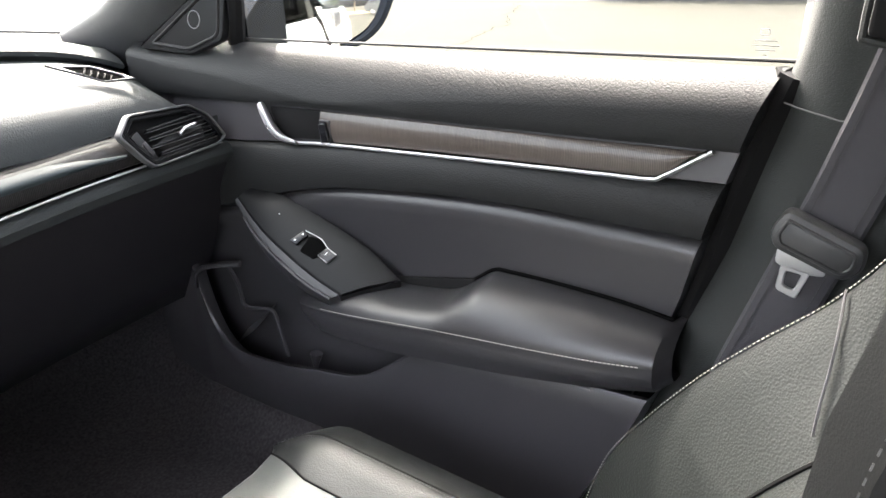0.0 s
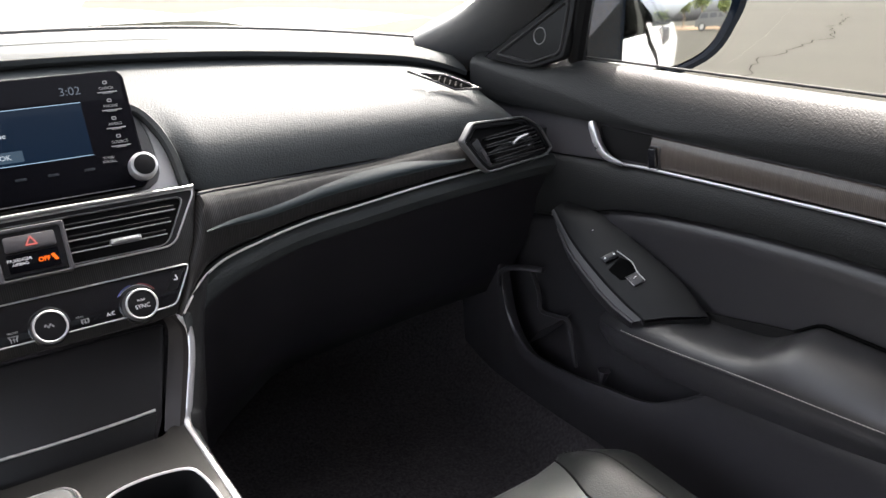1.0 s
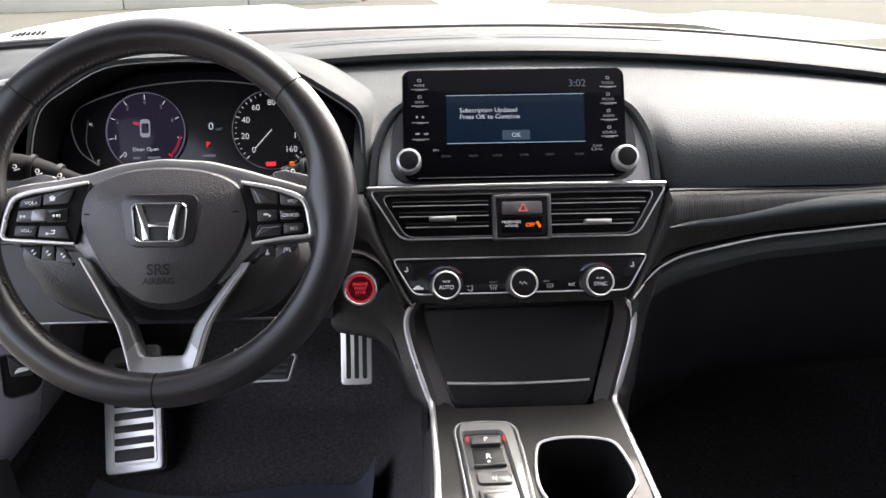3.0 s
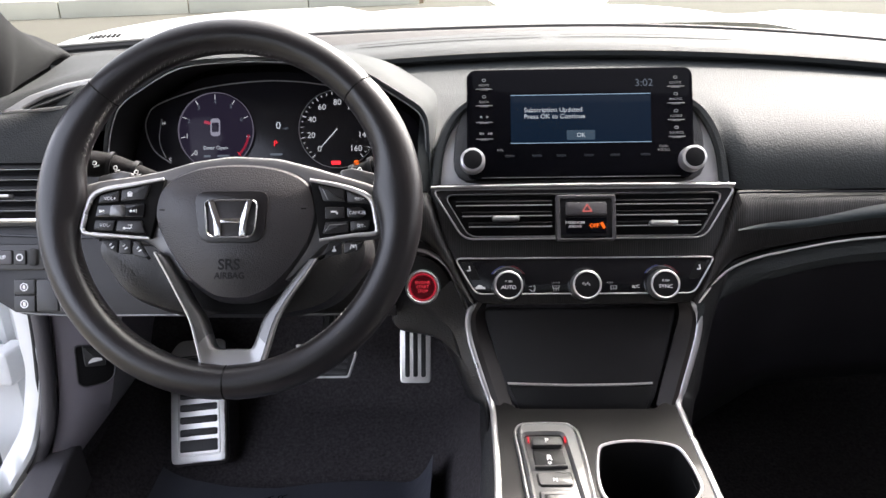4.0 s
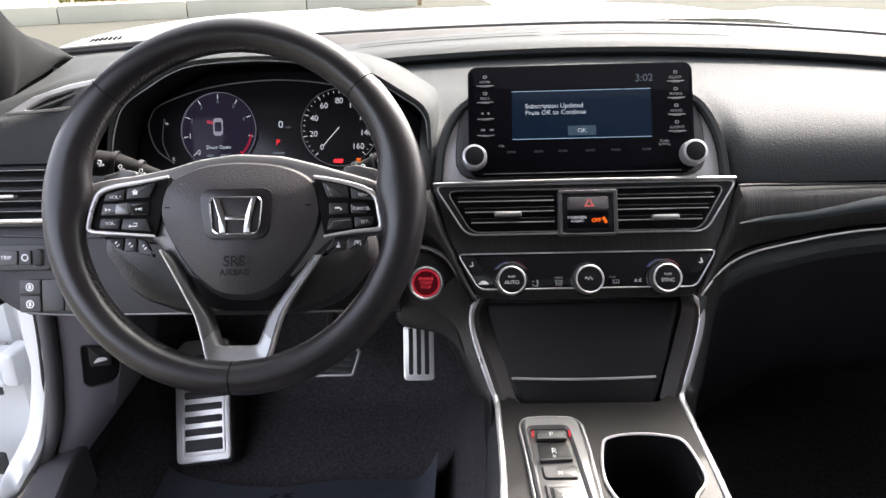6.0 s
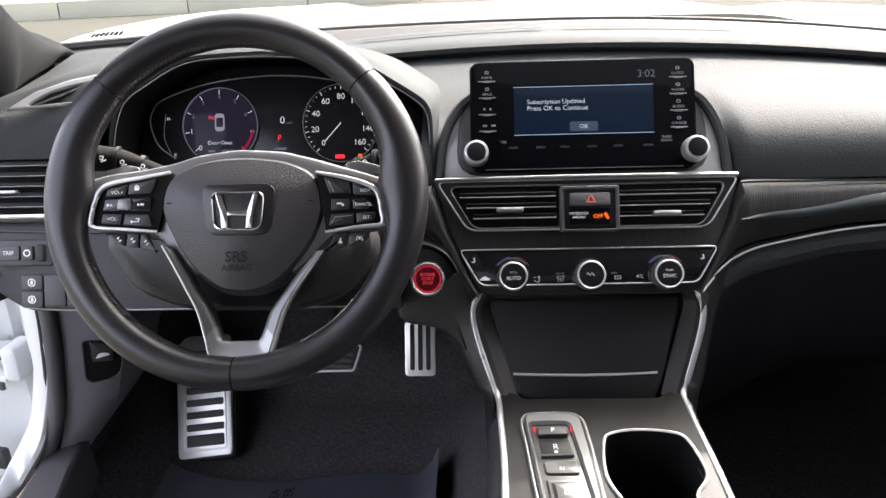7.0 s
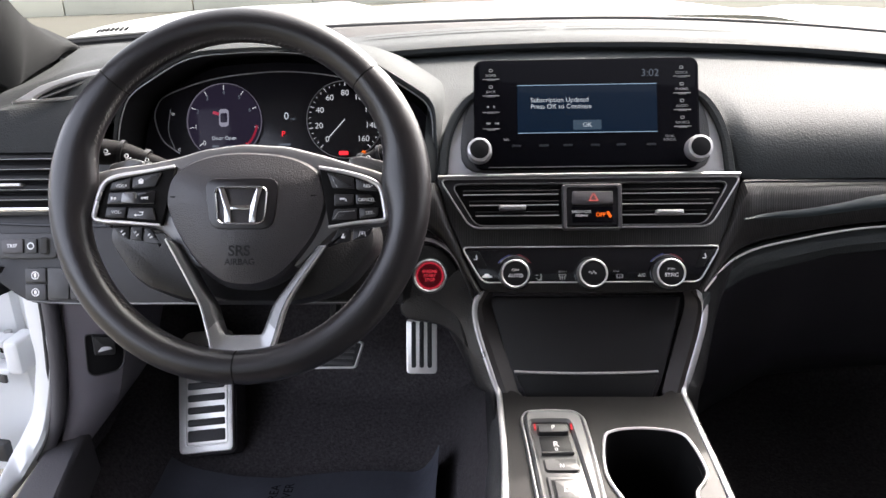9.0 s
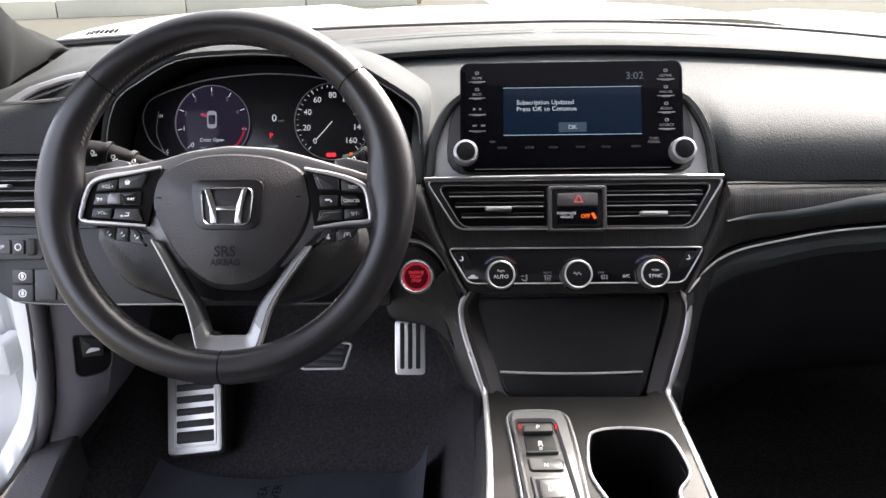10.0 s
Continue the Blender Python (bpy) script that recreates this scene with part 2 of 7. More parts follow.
# one seat leather in lit and shaded copies: pale cushion top, dark bolsters
SUNLIT_SEAT_LEATHER = material("seat_leather_sunlit", (0.082, 0.085, 0.081), 0.36, bump=0.25, grain=700, kind="cells", vary=0.2)
SHADED_BOLSTER = material("bolster_leather_shaded", (0.0064, 0.0075, 0.0070), 0.46, bump=0.36, grain=520, kind="cells", vary=0.15, spec=0.2)
SHADED_CUSHION_SIDE = material("cushion_leather_shaded", (0.0140, 0.0150, 0.0146), 0.38, bump=0.3, grain=620, kind="cells", vary=0.15, spec=0.4)
LINING = material("hood_lining_black", (0.013, 0.0125, 0.013), 0.7, bump=0.2, spec=0.2)
CLUSTER_GLASS = material("cluster_cover", (0.009, 0.0085, 0.010), 0.22, spec=0.25, vary=0.0)
THREAD = material("pale_thread", (0.30, 0.29, 0.26), 0.7, bump=0.3)
DARK_THREAD = material("grey_thread", (0.085, 0.083, 0.082), 0.8)
SILVER = material("satin_silver", (0.42, 0.415, 0.41), 0.32, metal=0.85, bump=0.05, grain=2500)
ARM_GREY = material("dark_spoke_grey", (0.135, 0.135, 0.136), 0.38, metal=0.65, bump=0.05, grain=2500)
SPOKE_GREY = material("dull_spoke_silver", (0.165, 0.165, 0.165), 0.36, metal=0.75, bump=0.05, grain=2500)
FORK_SILVER = material("fork_foot_silver", (0.25, 0.25, 0.25), 0.36, metal=0.75, bump=0.05, grain=2500)
CHROME = material("bright_chrome", (0.8, 0.8, 0.8), 0.1, metal=1.0, vary=0.03)
STEEL = material("brushed_steel", (0.74, 0.72, 0.69), 0.38, metal=0.8, bump=0.15, grain=1500)
SATIN = material("bright_satin_metal", (0.56, 0.55, 0.55), 0.30, metal=0.72, bump=0.04, grain=2500)
SLAT = material("vent_slat_black", (0.006, 0.006, 0.0065), 0.4, bump=0.1, grain=2000, spec=0.2)
LID_BLACK = material("smooth_black_lid", (0.0085, 0.0078, 0.0088), 0.42, bump=0.15, grain=1500, spec=0.35)
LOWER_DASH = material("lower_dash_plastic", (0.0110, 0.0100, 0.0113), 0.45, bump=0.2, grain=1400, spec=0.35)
LINE_SILVER = material("pale_satin_line", (0.58, 0.57, 0.56), 0.40, metal=0.6)
RUBBER = material("black_rubber", (0.02, 0.02, 0.02), 0.75, bump=0.3)
CARPET = material("black_carpet", (0.054, 0.049, 0.052), 0.95, bump=1.0, grain=260, vary=0.95, spec=0.1, blotch=210)
PAD_RUBBER = material("grey_worn_rubber", (0.060, 0.058, 0.060), 0.6, bump=0.3, grain=600)
MAT_PAPER = material("protective_film", (0.058, 0.061, 0.075), 0.4, bump=0.8, grain=60, vary=0.25)
TRIM_X = lined("dark_lined_trim", (0.005, 0.0047, 0.0045), (0.048, 0.0445, 0.0435), 370, "x", coat=0.08)
TRIM_Y = lined("brown_lined_trim", (0.046, 0.038, 0.033), (0.118, 0.098, 0.085), 420, "y", rough=0.24, coat=0.5)
WHITE_PAINT = material("white_car_paint", (0.64, 0.65, 0.65), 0.32, coat=0.3, vary=0.02)
NAVY = material("dark_navy_gloss", (0.006, 0.011, 0.020), 0.12, spec=0.4)
BELT = material("woven_belt", (0.033, 0.031, 0.035), 0.75, bump=0.6, grain=1600)
PILLAR = material("pillar_trim", (0.0195, 0.0210, 0.0200), 0.66, bump=0.3, grain=800, kind="cells", spec=0.25)
HEADLINER = material("headliner_cloth", (0.54, 0.505, 0.515), 0.9, bump=0.4, grain=1500)
WHITE_INK = material("white_ink", (0.75, 0.75, 0.75), 0.5)
GREY_INK = material("grey_ink", (0.27, 0.27, 0.27), 0.5)
REFLECTION_BLUE = material("painted_reflection_blue", (0.034, 0.042, 0.045), 0.42, spec=0.25)
CRACK = material("dark_crack", (0.022, 0.021, 0.018), 1.0, spec=0.0)
GLASS = dimming_glass("window_glass")
SCREEN_GLASS = dimming_glass("windscreen_glass", (0.43, 0.445, 0.425))
MIRROR = material("mirror_silver", (0.92, 0.92, 0.92), 0.02, metal=1.0, vary=0.0)
SCREEN_DARK = material("screen_glass", (0.003, 0.003, 0.004), 0.06, spec=0.05, vary=0.0)
BLUE_PANEL = glow("popup_blue", (0.004, 0.017, 0.042), 0.05)
BLUE_LINE = glow("popup_line", (0.25, 0.38, 0.5), 0.09)
BLUE_BUTTON = glow("popup_button", (0.10, 0.17, 0.25), 0.035)
WHITE_GLOW = glow("lit_white", (0.75, 0.85, 0.95), 0.06)
DIAL_GLOW = glow("lit_dial_marks", (0.8, 0.85, 0.92), 0.055)
DIM_GLOW = glow("dim_lit", (0.2, 0.24, 0.3), 0.045)
RED_GLOW = glow("lit_red", (1.0, 0.035, 0.05), 0.11)
AMBER_GLOW = glow("lit_amber", (1.0, 0.16, 0.015), 0.085)
TACH_GLOW = glow("tach_violet", (0.045, 0.036, 0.075), 0.028)
START_RED = glow("start_red", (0.30, 0.005, 0.018), 0.012)
ASPHALT = material("pale_asphalt", (0.082, 0.079, 0.068), 0.95, bump=0.6, grain=120, vary=0.15, blotch=0.6, spec=0.05)
CONCRETE = material("concrete", (0.475, 0.460, 0.385), 0.9, bump=0.4, grain=60, vary=0.12, blotch=2)
SOIL = material("gravel_soil", (0.28, 0.2, 0.13), 0.95, bump=1, grain=40, vary=0.3, blotch=6)
LEAF = material("leaf_green", (0.09, 0.12, 0.03), 0.7, vary=0.5, blotch=3)
BARK = material("bark", (0.14, 0.11, 0.08), 0.9, bump=0.6, grain=40)
SUV_PAINT = material("grey_car_paint", (0.06, 0.062, 0.06), 0.3, metal=0.5, coat=0.5)
DARK_GLASS = material("dark_car_glass", (0.015, 0.018, 0.02), 0.08, vary=0)

# ---- outside: ground, kerb, soil ----
def sheet(x0, x1, y0, y1, z, nx=2, ny=2):
    return loft([[Vector((x0 + (x1 - x0) * i / nx, y0 + (y1 - y0) * j / ny, z)) for i in range(nx + 1)] for j in range(ny + 1)])


structure("ground", sheet(-900, 900, -900, 900, 0.0, 6, 6), ASPHALT, "pale sunlit parking lot asphalt with fine cracks", "asphalt")


def kerb_run(start, end, height, depth, length):
    """A row of cast blocks with joints, each a piece of its own."""
    root = thing("kerb", start, "pale concrete kerb blocks along the parking lot", "kerb")
    a, b = Vector(start), Vector(end)
    way = (b - a).normalized()
    k = int((b - a).length / length)
    ang = math.atan2(way.y, way.x)
    me = finish(plate(rrect(length - 0.02, depth, 0.02, n=2), height, 0.03, Matrix()), "kerb_block", CONCRETE)
    for i in range(k):
        ob = new("kerb_block", me)
        ob.parent = root
        ob.matrix_local = Matrix.Translation(way * length * (i + 0.5)) @ Matrix.Rotation(ang, 4, "Z")
    return root


kerb_run((-22.0, 12.6, 0), (-1.2, 19.2, 0), 0.38, 0.3, 2.7)
kerb_run((18.0, -9.0, 0), (18.0, 9.0, 0), 0.16, 0.25, 3.0)
structure("planting_bed", plate([(-40, 7.2), (-1.3, 19.4), (-3.0, 42), (-40, 42)], 0.34, 0.05, Matrix()), SOIL, "dry brown gravel bed behind the kerb", "soil")
structure("pavement", plate([(0.6, 15.5), (2.4, 15.2), (8.0, 42), (-1.0, 42)], 0.02, 0.01, Matrix()), CONCRETE, "pale concrete gutter strip", "pavement")


def grass_tuft(base, seed):
    rnd = random.Random(seed)
    bm = bmesh.new()
    for i in range(160):
        p = Vector(base) + Vector((rnd.gauss(0, 0.55), rnd.gauss(0, 0.3), 0))
        w, h = 0.02, rnd.uniform(0.12, 0.4)
        lean = Vector((rnd.uniform(-0.12, 0.12), rnd.uniform(-0.12, 0.12), h))
        v = [bm.verts.new(p + Vector((-w, 0, 0))), bm.verts.new(p + Vector((w, 0, 0))), bm.verts.new(p + lean)]
        bm.faces.new(v)
    ob = part("grass", bm, LEAF)
    tagged(ob, "dry sparse grass tufts on the gravel bed", "grass", kind="stuff")


grass_tuft((-9.5, 19.5, 0.34), 3)

# a crack in the asphalt beside the car
crack = [Vector((4.4, 3.0, 0.003))]
rc = random.Random(11)
for i in range(60):
    crack.append(crack[-1] + Vector((0.13 + rc.uniform(-0.05, 0.05), 0.055 + rc.uniform(-0.10, 0.10), 0)))
tagged(part("asphalt_crack", loft([[p + Vector((0, -0.006 - 0.003 * (i % 3), 0)), p + Vector((0, 0.005, 0))] for i, p in enumerate(crack)]), CRACK),
       "thin dark winding crack in the parking lot asphalt", "crack", kind="structure")

# ---- body shell: bonnet, windscreen, pillars, roof, sides ----
# bonnet with a raised middle
def shoulder(side):
    """The wing's shoulder beside the driver: full by mid wing, falling off at its edge."""
    rise = min(1.0, max(0.0, (side - 0.42) / 0.13))
    fall = max(0.0, (side - 0.80) / 0.13)
    return 0.041 * rise * rise * (3 - 2 * rise) - 0.028 * fall * fall


def bonnet_z(x, y):
    side = abs(x)
    crown = 0.030 * (1 / (1 + math.exp((side - 0.47) / 0.035)))
    return 0.978 + crown - 0.014 * x * x - 0.035 * max(0, y - 0.9) ** 1.6 + (shoulder(side) if x < 0 else 0.012 * math.exp(-((side - 0.85) / 0.08) ** 2))


bonnet = thing("bonnet", (0, 1.3, 0.9), "white painted car bonnet with a raised middle", "car bonnet")
part("panel", loft([[Vector((x, y, bonnet_z(x, y))) for x in np.linspace(-0.9, 0.9, 61)] for y in [0.80 + 0.05 * k for k in range(20)] + [1.85]]
     + [[Vector((x, 1.92, 0.80)) for x in np.linspace(-0.9, 0.9, 61)], [Vector((x, 1.95, 0.5)) for x in np.linspace(-0.88, 0.88, 61)]]), WHITE_PAINT, bonnet)
near = [Vector((x, 0.80, bonnet_z(x, 0.80))) for x in np.linspace(-0.93, -0.50, 18)]  # the corner that dips to the cowl
part("corner", loft([[v + Vector((0.02 * t, -0.11 * t, -0.030 * t ** 1.4 - 0.001)) for v in near] for t in np.linspace(0, 1, 7)]), WHITE_PAINT, bonnet)
# dark bars stand in for label text reflected over the bonnet
vents = thing("reflected_text_bars", (-0.84, 0.88, 1.00), "row of small dark bars for text reflected over the white bonnet", "vent")
for i in range(7):
    x = -0.836 + 0.0088 * i
    spot = Vector((x + 0.012, 0.768, bonnet_z(x, 0.80) - 0.0058))
    part("slot", box(0.0048, 0.016, 0.002, Matrix.Translation(spot) @ Matrix.Rotation(radians(15), 4, "X"), 0.0006), MATT_BLACK, vents)


def cowl_y(x):
    return 0.70 - 0.16 * x * x


def cowl_z(x):
    return 1.014 - (0.095 if x > 0 else 0.03) * x * x


structure("cowl", loft([[Vector((x, cowl_y(x) + dy, cowl_z(x) + dz)) for x in np.linspace(-0.92, 0.92, 45)]
                        for dy, dz in ((0.03, -0.14), (-0.06, -0.10), (-0.06, -0.03), (-0.02, -0.004), (0.0, -0.002), (0.012, -0.004), (0.10, -0.035), (0.16, -0.07))]), RUBBER, "black rubber cowl at the foot of the windscreen", "cowl")
structure("cowl_seal", tube([Vector((x, cowl_y(x) + 0.004, cowl_z(x) - 0.003)) for x in np.linspace(-0.88, 0.78, 56)], 0.0062, 8), RUBBER, "black rubber lip along the foot of the windscreen", "seal")
structure("cowl_seal_corner", tube([Vector((x, cowl_y(x) + 0.006, cowl_z(x) + 0.003)) for x in np.linspace(-0.90, -0.42, 26)], 0.0085, 8, taper=lambda s: min(1.0, 0.5 + 3 * (1 - s))), RUBBER, "black rubber lip at the corner of the windscreen", "seal")

# windscreen, leaning back over the dash
def screen_point(x, s):
    """s from 0 at the foot to 1 at the roof."""
    foot, head = Vector((x, cowl_y(x) + 0.01, cowl_z(x))), Vector((x * 0.80, -0.03 - 0.10 * x * x, 1.375 - 0.05 * x * x))
    return foot.lerp(head, s) + Vector((0, 0.02, 0.03)) * math.sin(math.pi * s)


ws = structure("windscreen", loft([[screen_point(x, s) for x in np.linspace(-0.90, 0.80, 25)] for s in np.linspace(0, 1, 9)]), SCREEN_GLASS, "curved windscreen glass tinted to dim the outside", "windscreen")
# shadow off, so daylight enters past the dimming tint
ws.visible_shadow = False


def pillar_front(name, mat, bulge, swell, inner, outer):
    """The padded inner pillar: from the windscreen's edge round to the door's edge."""
    n = Vector(bulge).normalized()
    out = Vector((-math.copysign(0.05, bulge[0]), 0.01, 0.01))
    rings = []
    for a, b in zip(spline(inner, 4), spline(outer, 4)):
        rings.append([a.lerp(b, t) + n * swell * math.sin(math.pi * t) ** 0.8 for t in np.linspace(0, 1, 9)] + [b + out, a + out + Vector((0, 0.02, 0.01))])
    return structure(name, loft(rings, around=True, caps=True), mat, "charcoal padded windscreen pillar trim", "pillar")
structure("trim_pillar_foot", loft([[Vector((-0.752, 0.158 + (0.98 - z) * 0.19, z)), Vector((-0.744, 0.175 + (0.98 - z) * 0.19, z)), Vector((-0.746, 0.30, z)), Vector((-0.775, 0.52, z))] for z in np.linspace(0.72, 0.985, 10)]), SHADED_PILLAR, "charcoal trim at the foot of the pillar", "pillar trim")
pillar_front("pillar_front_passenger", SOFT_DARK, (-0.75, -0.35, 0.25), 0.022,
             [(0.70, 0.78, 0.915), (0.72, 0.66, 0.945), (0.712, 0.575, 0.972), (0.695, 0.44, 1.012), (0.672, 0.33, 1.052), (0.64, 0.18, 1.125), (0.60, 0.02, 1.235), (0.565, -0.12, 1.335)],
             [(0.755, 0.58, 0.885), (0.745, 0.47, 0.915), (0.735, 0.40, 0.945), (0.722, 0.315, 0.985), (0.712, 0.205, 1.052), (0.695, 0.08, 1.135), (0.665, -0.06, 1.245), (0.62, -0.20, 1.335)])
# far darker than its twin: the shade on this side is in the colour
pillar_front("pillar_front_driver", SHADED_PILLAR, (0.75, -0.35, 0.25), 0.010,
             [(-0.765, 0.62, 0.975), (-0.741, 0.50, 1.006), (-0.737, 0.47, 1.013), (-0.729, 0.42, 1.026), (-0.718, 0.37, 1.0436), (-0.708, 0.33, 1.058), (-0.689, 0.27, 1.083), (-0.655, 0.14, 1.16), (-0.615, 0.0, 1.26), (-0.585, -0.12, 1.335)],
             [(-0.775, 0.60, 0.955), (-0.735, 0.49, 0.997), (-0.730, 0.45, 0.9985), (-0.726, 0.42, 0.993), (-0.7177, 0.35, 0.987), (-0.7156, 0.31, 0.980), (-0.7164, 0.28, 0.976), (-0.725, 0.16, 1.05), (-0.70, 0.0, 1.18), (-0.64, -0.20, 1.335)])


def roof_z(x, y):
    return 1.40 - 0.06 * (x / 0.6) ** 2 - 0.05 * ((y + 0.9) / 1.0) ** 2


structure("ceiling", loft([[Vector((x, y, roof_z(x, y) - (0.0 if abs(x) < 0.62 else 0.03))) for x in np.linspace(-0.66, 0.66, 17)] for y in np.linspace(-0.02, -2.0, 13)]), HEADLINER, "pale headliner cloth under the roof", "headliner")
structure("roof", loft([[Vector((x, y, roof_z(x, y) + 0.035)) for x in np.linspace(-0.68, 0.68, 17)] for y in np.linspace(-0.01, -2.02, 13)]), WHITE_PAINT, "white painted car roof", "roof")
# rear of the cabin, closed round
structure("rear_bulkhead", box(1.5, 0.62, 0.05, plane_at((0, -1.95, 0.64), -20), 0.02), SOFT_DARK, "dark rear seat backs closing the cabin", "rear seats")
structure("wall_rear_passenger_side", box(0.62, 0.78, 0.05, plane_at((0.80, -1.25, 0.58), 0, 90), 0.02), SOFT_DARK, "dark rear side trim", "side trim")
structure("wall_rear_driver_side", box(0.62, 0.78, 0.05, plane_at((-0.80, -1.25, 0.58), 0, -90), 0.02), SOFT_DARK, "dark rear side trim", "side trim")

# rear glass round the back seats
rw = structure("rear_window", box(1.40, 0.80, 0.012, plane_at((0, -2.02, 1.05), 8), 0.005), GLASS, "rear window glass with the dimming tint", "rear window")
rw.visible_shadow = False
for sx, nm in ((1, "window_rear_passenger_side"), (-1, "window_rear_driver_side")):
    rw = structure(nm, loft([[Vector((sx * 0.80, y, 0.93)), Vector((sx * 0.79, y, 1.0)), Vector((sx * 0.73, y, 1.2)), Vector((sx * 0.655, y, 1.37))] for y in (-0.66, -1.3, -2.05)]), GLASS, "rear side window with the dimming tint", "window")
    rw.visible_shadow = False

structure("wall_front", box(1.60, 0.62, 0.04, plane_at((0, 0.76, 0.60), 0), 0.01), MATT_BLACK, "dark bulkhead behind the dash", "bulkhead")
for side_x, nm in ((0.775, "wall_cowl_passenger_side"), (-0.775, "wall_cowl_driver_side")):
    structure(nm, box(0.50 if side_x > 0 else 0.42, 0.66, 0.03, plane_at((side_x, 0.52 if side_x > 0 else 0.50, 0.62), 0, 90 if side_x > 0 else -90), 0.01), MATT_BLACK, "dark inner side of the footwell", "side trim")

# floor, tunnel and toe board: one carpet
def floor_z(x, y):
    z = 0.345 + 0.34 * max(0.0, y - 0.33) + 1.4 * max(0.0, y - 0.50)
    z += 0.20 * (1 / (1 + math.exp((abs(x) - 0.145) / 0.018))) * (1 / (1 + math.exp((y - 0.42) / 0.05)))
    z += (0.075 if x > 0 else 0.10) * (1 / (1 + math.exp(((0.655 if x > 0 else 0.645) - abs(x)) / (0.015 if x > 0 else 0.02))))
    return z + 0.004 * noise.noise(Vector((x * 9, y * 9, 0)))


structure("floor", loft([[Vector((x, y, floor_z(x, y))) for x in np.linspace(-0.74, 0.74, 75)] for y in np.linspace(-1.9, 0.72, 105)]), CARPET, "black carpet over the car floor and toe board", "carpet")

# ---- dashboard ----
def drop(x):
    return -0.115 * x * x


def inset(x):
    """The pad steps back behind the display."""
    return 0.022 / (1 + math.exp((abs(x) - 0.178) / 0.004))


def dash_profile(x, front=True):
    """From the windscreen's foot over the shelf, its step and the sloping pad, to the pad's lower edge."""
    d, e = drop(x), -0.10 * x * x
    rows = [(0.70 - 0.16 * x * x, 1.006 + d), (0.60 + e, 1.010 + d), (0.50 + e, 1.008 + d), (0.466 + e, 1.006 + d), (0.456 + e, 1.000 + d), (0.458 + e, 0.993 + d),
            (0.472 + e, 0.987 + d), (0.462 + e, 0.984 + d * 0.95)]
    z1 = 0.962 + d * 0.6
    rows += [(0.36 + e * 0.6, z1), (0.30 + e * 0.4, 0.951 + d * 0.45), (0.262, 0.9405 + d * 0.3), (0.240, 0.9315 + d * 0.25), (0.223, 0.9195 + d * 0.2), (0.2125, 0.905 + d * 0.1), (0.207, 0.889), (0.204, 0.868), (0.220, 0.862)]
    end = 4.0 * max(0.0, x - 0.57) ** 2
    rows = [(y, z - end * min(1.0, max(0.0, (0.46 - y) / 0.2))) if z > 0.88 else (y, z) for y, z in rows]
    rows = [(y + (inset(x) if y < 0.29 else 0), z) for y, z in rows]
    if not front:
        rows = rows[:9] + [(0.345, 0.955 + d * 0.5), (0.34, 0.94), (0.34, 0.90), (0.34, 0.86), (0.34, 0.83), (0.34, 0.80), (0.34, 0.78), (0.34, 0.77)]
    return [Vector((x, y, z)) for y, z in rows]


dash = thing("dashboard", (0, 0.40, 0.60), "charcoal grained dashboard with dark lined trim band", "dashboard")
part("upper_pad", loft([dash_profile(x) for x in np.linspace(-0.190, 0.700, 125)]), SOFT, dash, "grained charcoal pad")
part("cluster_shelf", loft([dash_profile(x, False) for x in np.linspace(-0.62, -0.184, 31)]), SOFT, dash)


CREASE_Z = curve((-0.72, -0.673, -0.627, -0.577, -0.55), (0.970, 0.982, 0.996, 1.006, 1.009))
LIP_Z = curve((-0.72, -0.673, -0.6156, -0.58, -0.55), (0.955, 0.9675, 0.986, 0.9945, 0.999))


def side_ring(x):
    """From the windscreen's foot over the corner of the dash, down past the demister to the vent."""
    c, l = CREASE_Z(x), LIP_Z(x)
    rows = [(0.66, 0.990), (0.56, 1.000), (0.47, 1.003), (0.38, 0.6 * c + 0.4 * 1.010), (0.31, c + 0.006), (0.262, c + 0.003), (0.244, c), (0.232, c * 0.5 + l * 0.5), (0.224, l + 0.003), (0.2185, l), (0.206, l * 0.5 + 0.482), (0.196, 0.9635), (0.188, 0.950), (0.180, 0.932), (0.176, 0.918), (0.20, 0.905)]
    return [Vector((x, y, min(z, l + 0.0005 * k + 0.05) if k < 9 else min(z, l))) for k, (y, z) in enumerate(rows)]
part("side_pad", loft([side_ring(x) for x in np.linspace(-0.715, -0.560, 22)]), SHADED_SIDE_VINYL, dash)
# defroster slots along the shelf
for x0, x1 in ((-0.30, -0.02), (0.01, 0.27)):
    part("defroster_slot", loft([[Vector((x, 0.555 - 0.1 * x * x + w, 1.0115 + drop(x) + 0.0012)) for w in (-0.006, 0.006)] for x in np.linspace(x0, x1, 15)]), MATT_BLACK, dash)

# trim band from the centre stack to the passenger vent
TOP_Z = curve((0.165, 0.25, 0.376, 0.55, 0.66), (0.872, 0.868, 0.866, 0.874, 0.874))
LOW_Z = curve((0.118, 0.135, 0.155, 0.185, 0.23, 0.30, 0.36, 0.46, 0.56, 0.66), (0.752, 0.765, 0.780, 0.793, 0.803, 0.813, 0.818, 0.827, 0.833, 0.838))
TRIM_Y0 = curve((0.118, 0.165, 0.25, 0.34, 0.66), (0.135, 0.172, 0.188, 0.196, 0.196))


def trim_ring(x, lo, hi, n=8):
    ring = []
    for i in range(n + 1):
        s = i / n
        y = TRIM_Y0(x) - 0.010 * math.sin(math.pi * s) - 0.012 * (1 - s)
        ring.append(Vector((x, y + (0.012 if i in (0, n) else 0), lo + (hi - lo) * s)))
    return ring


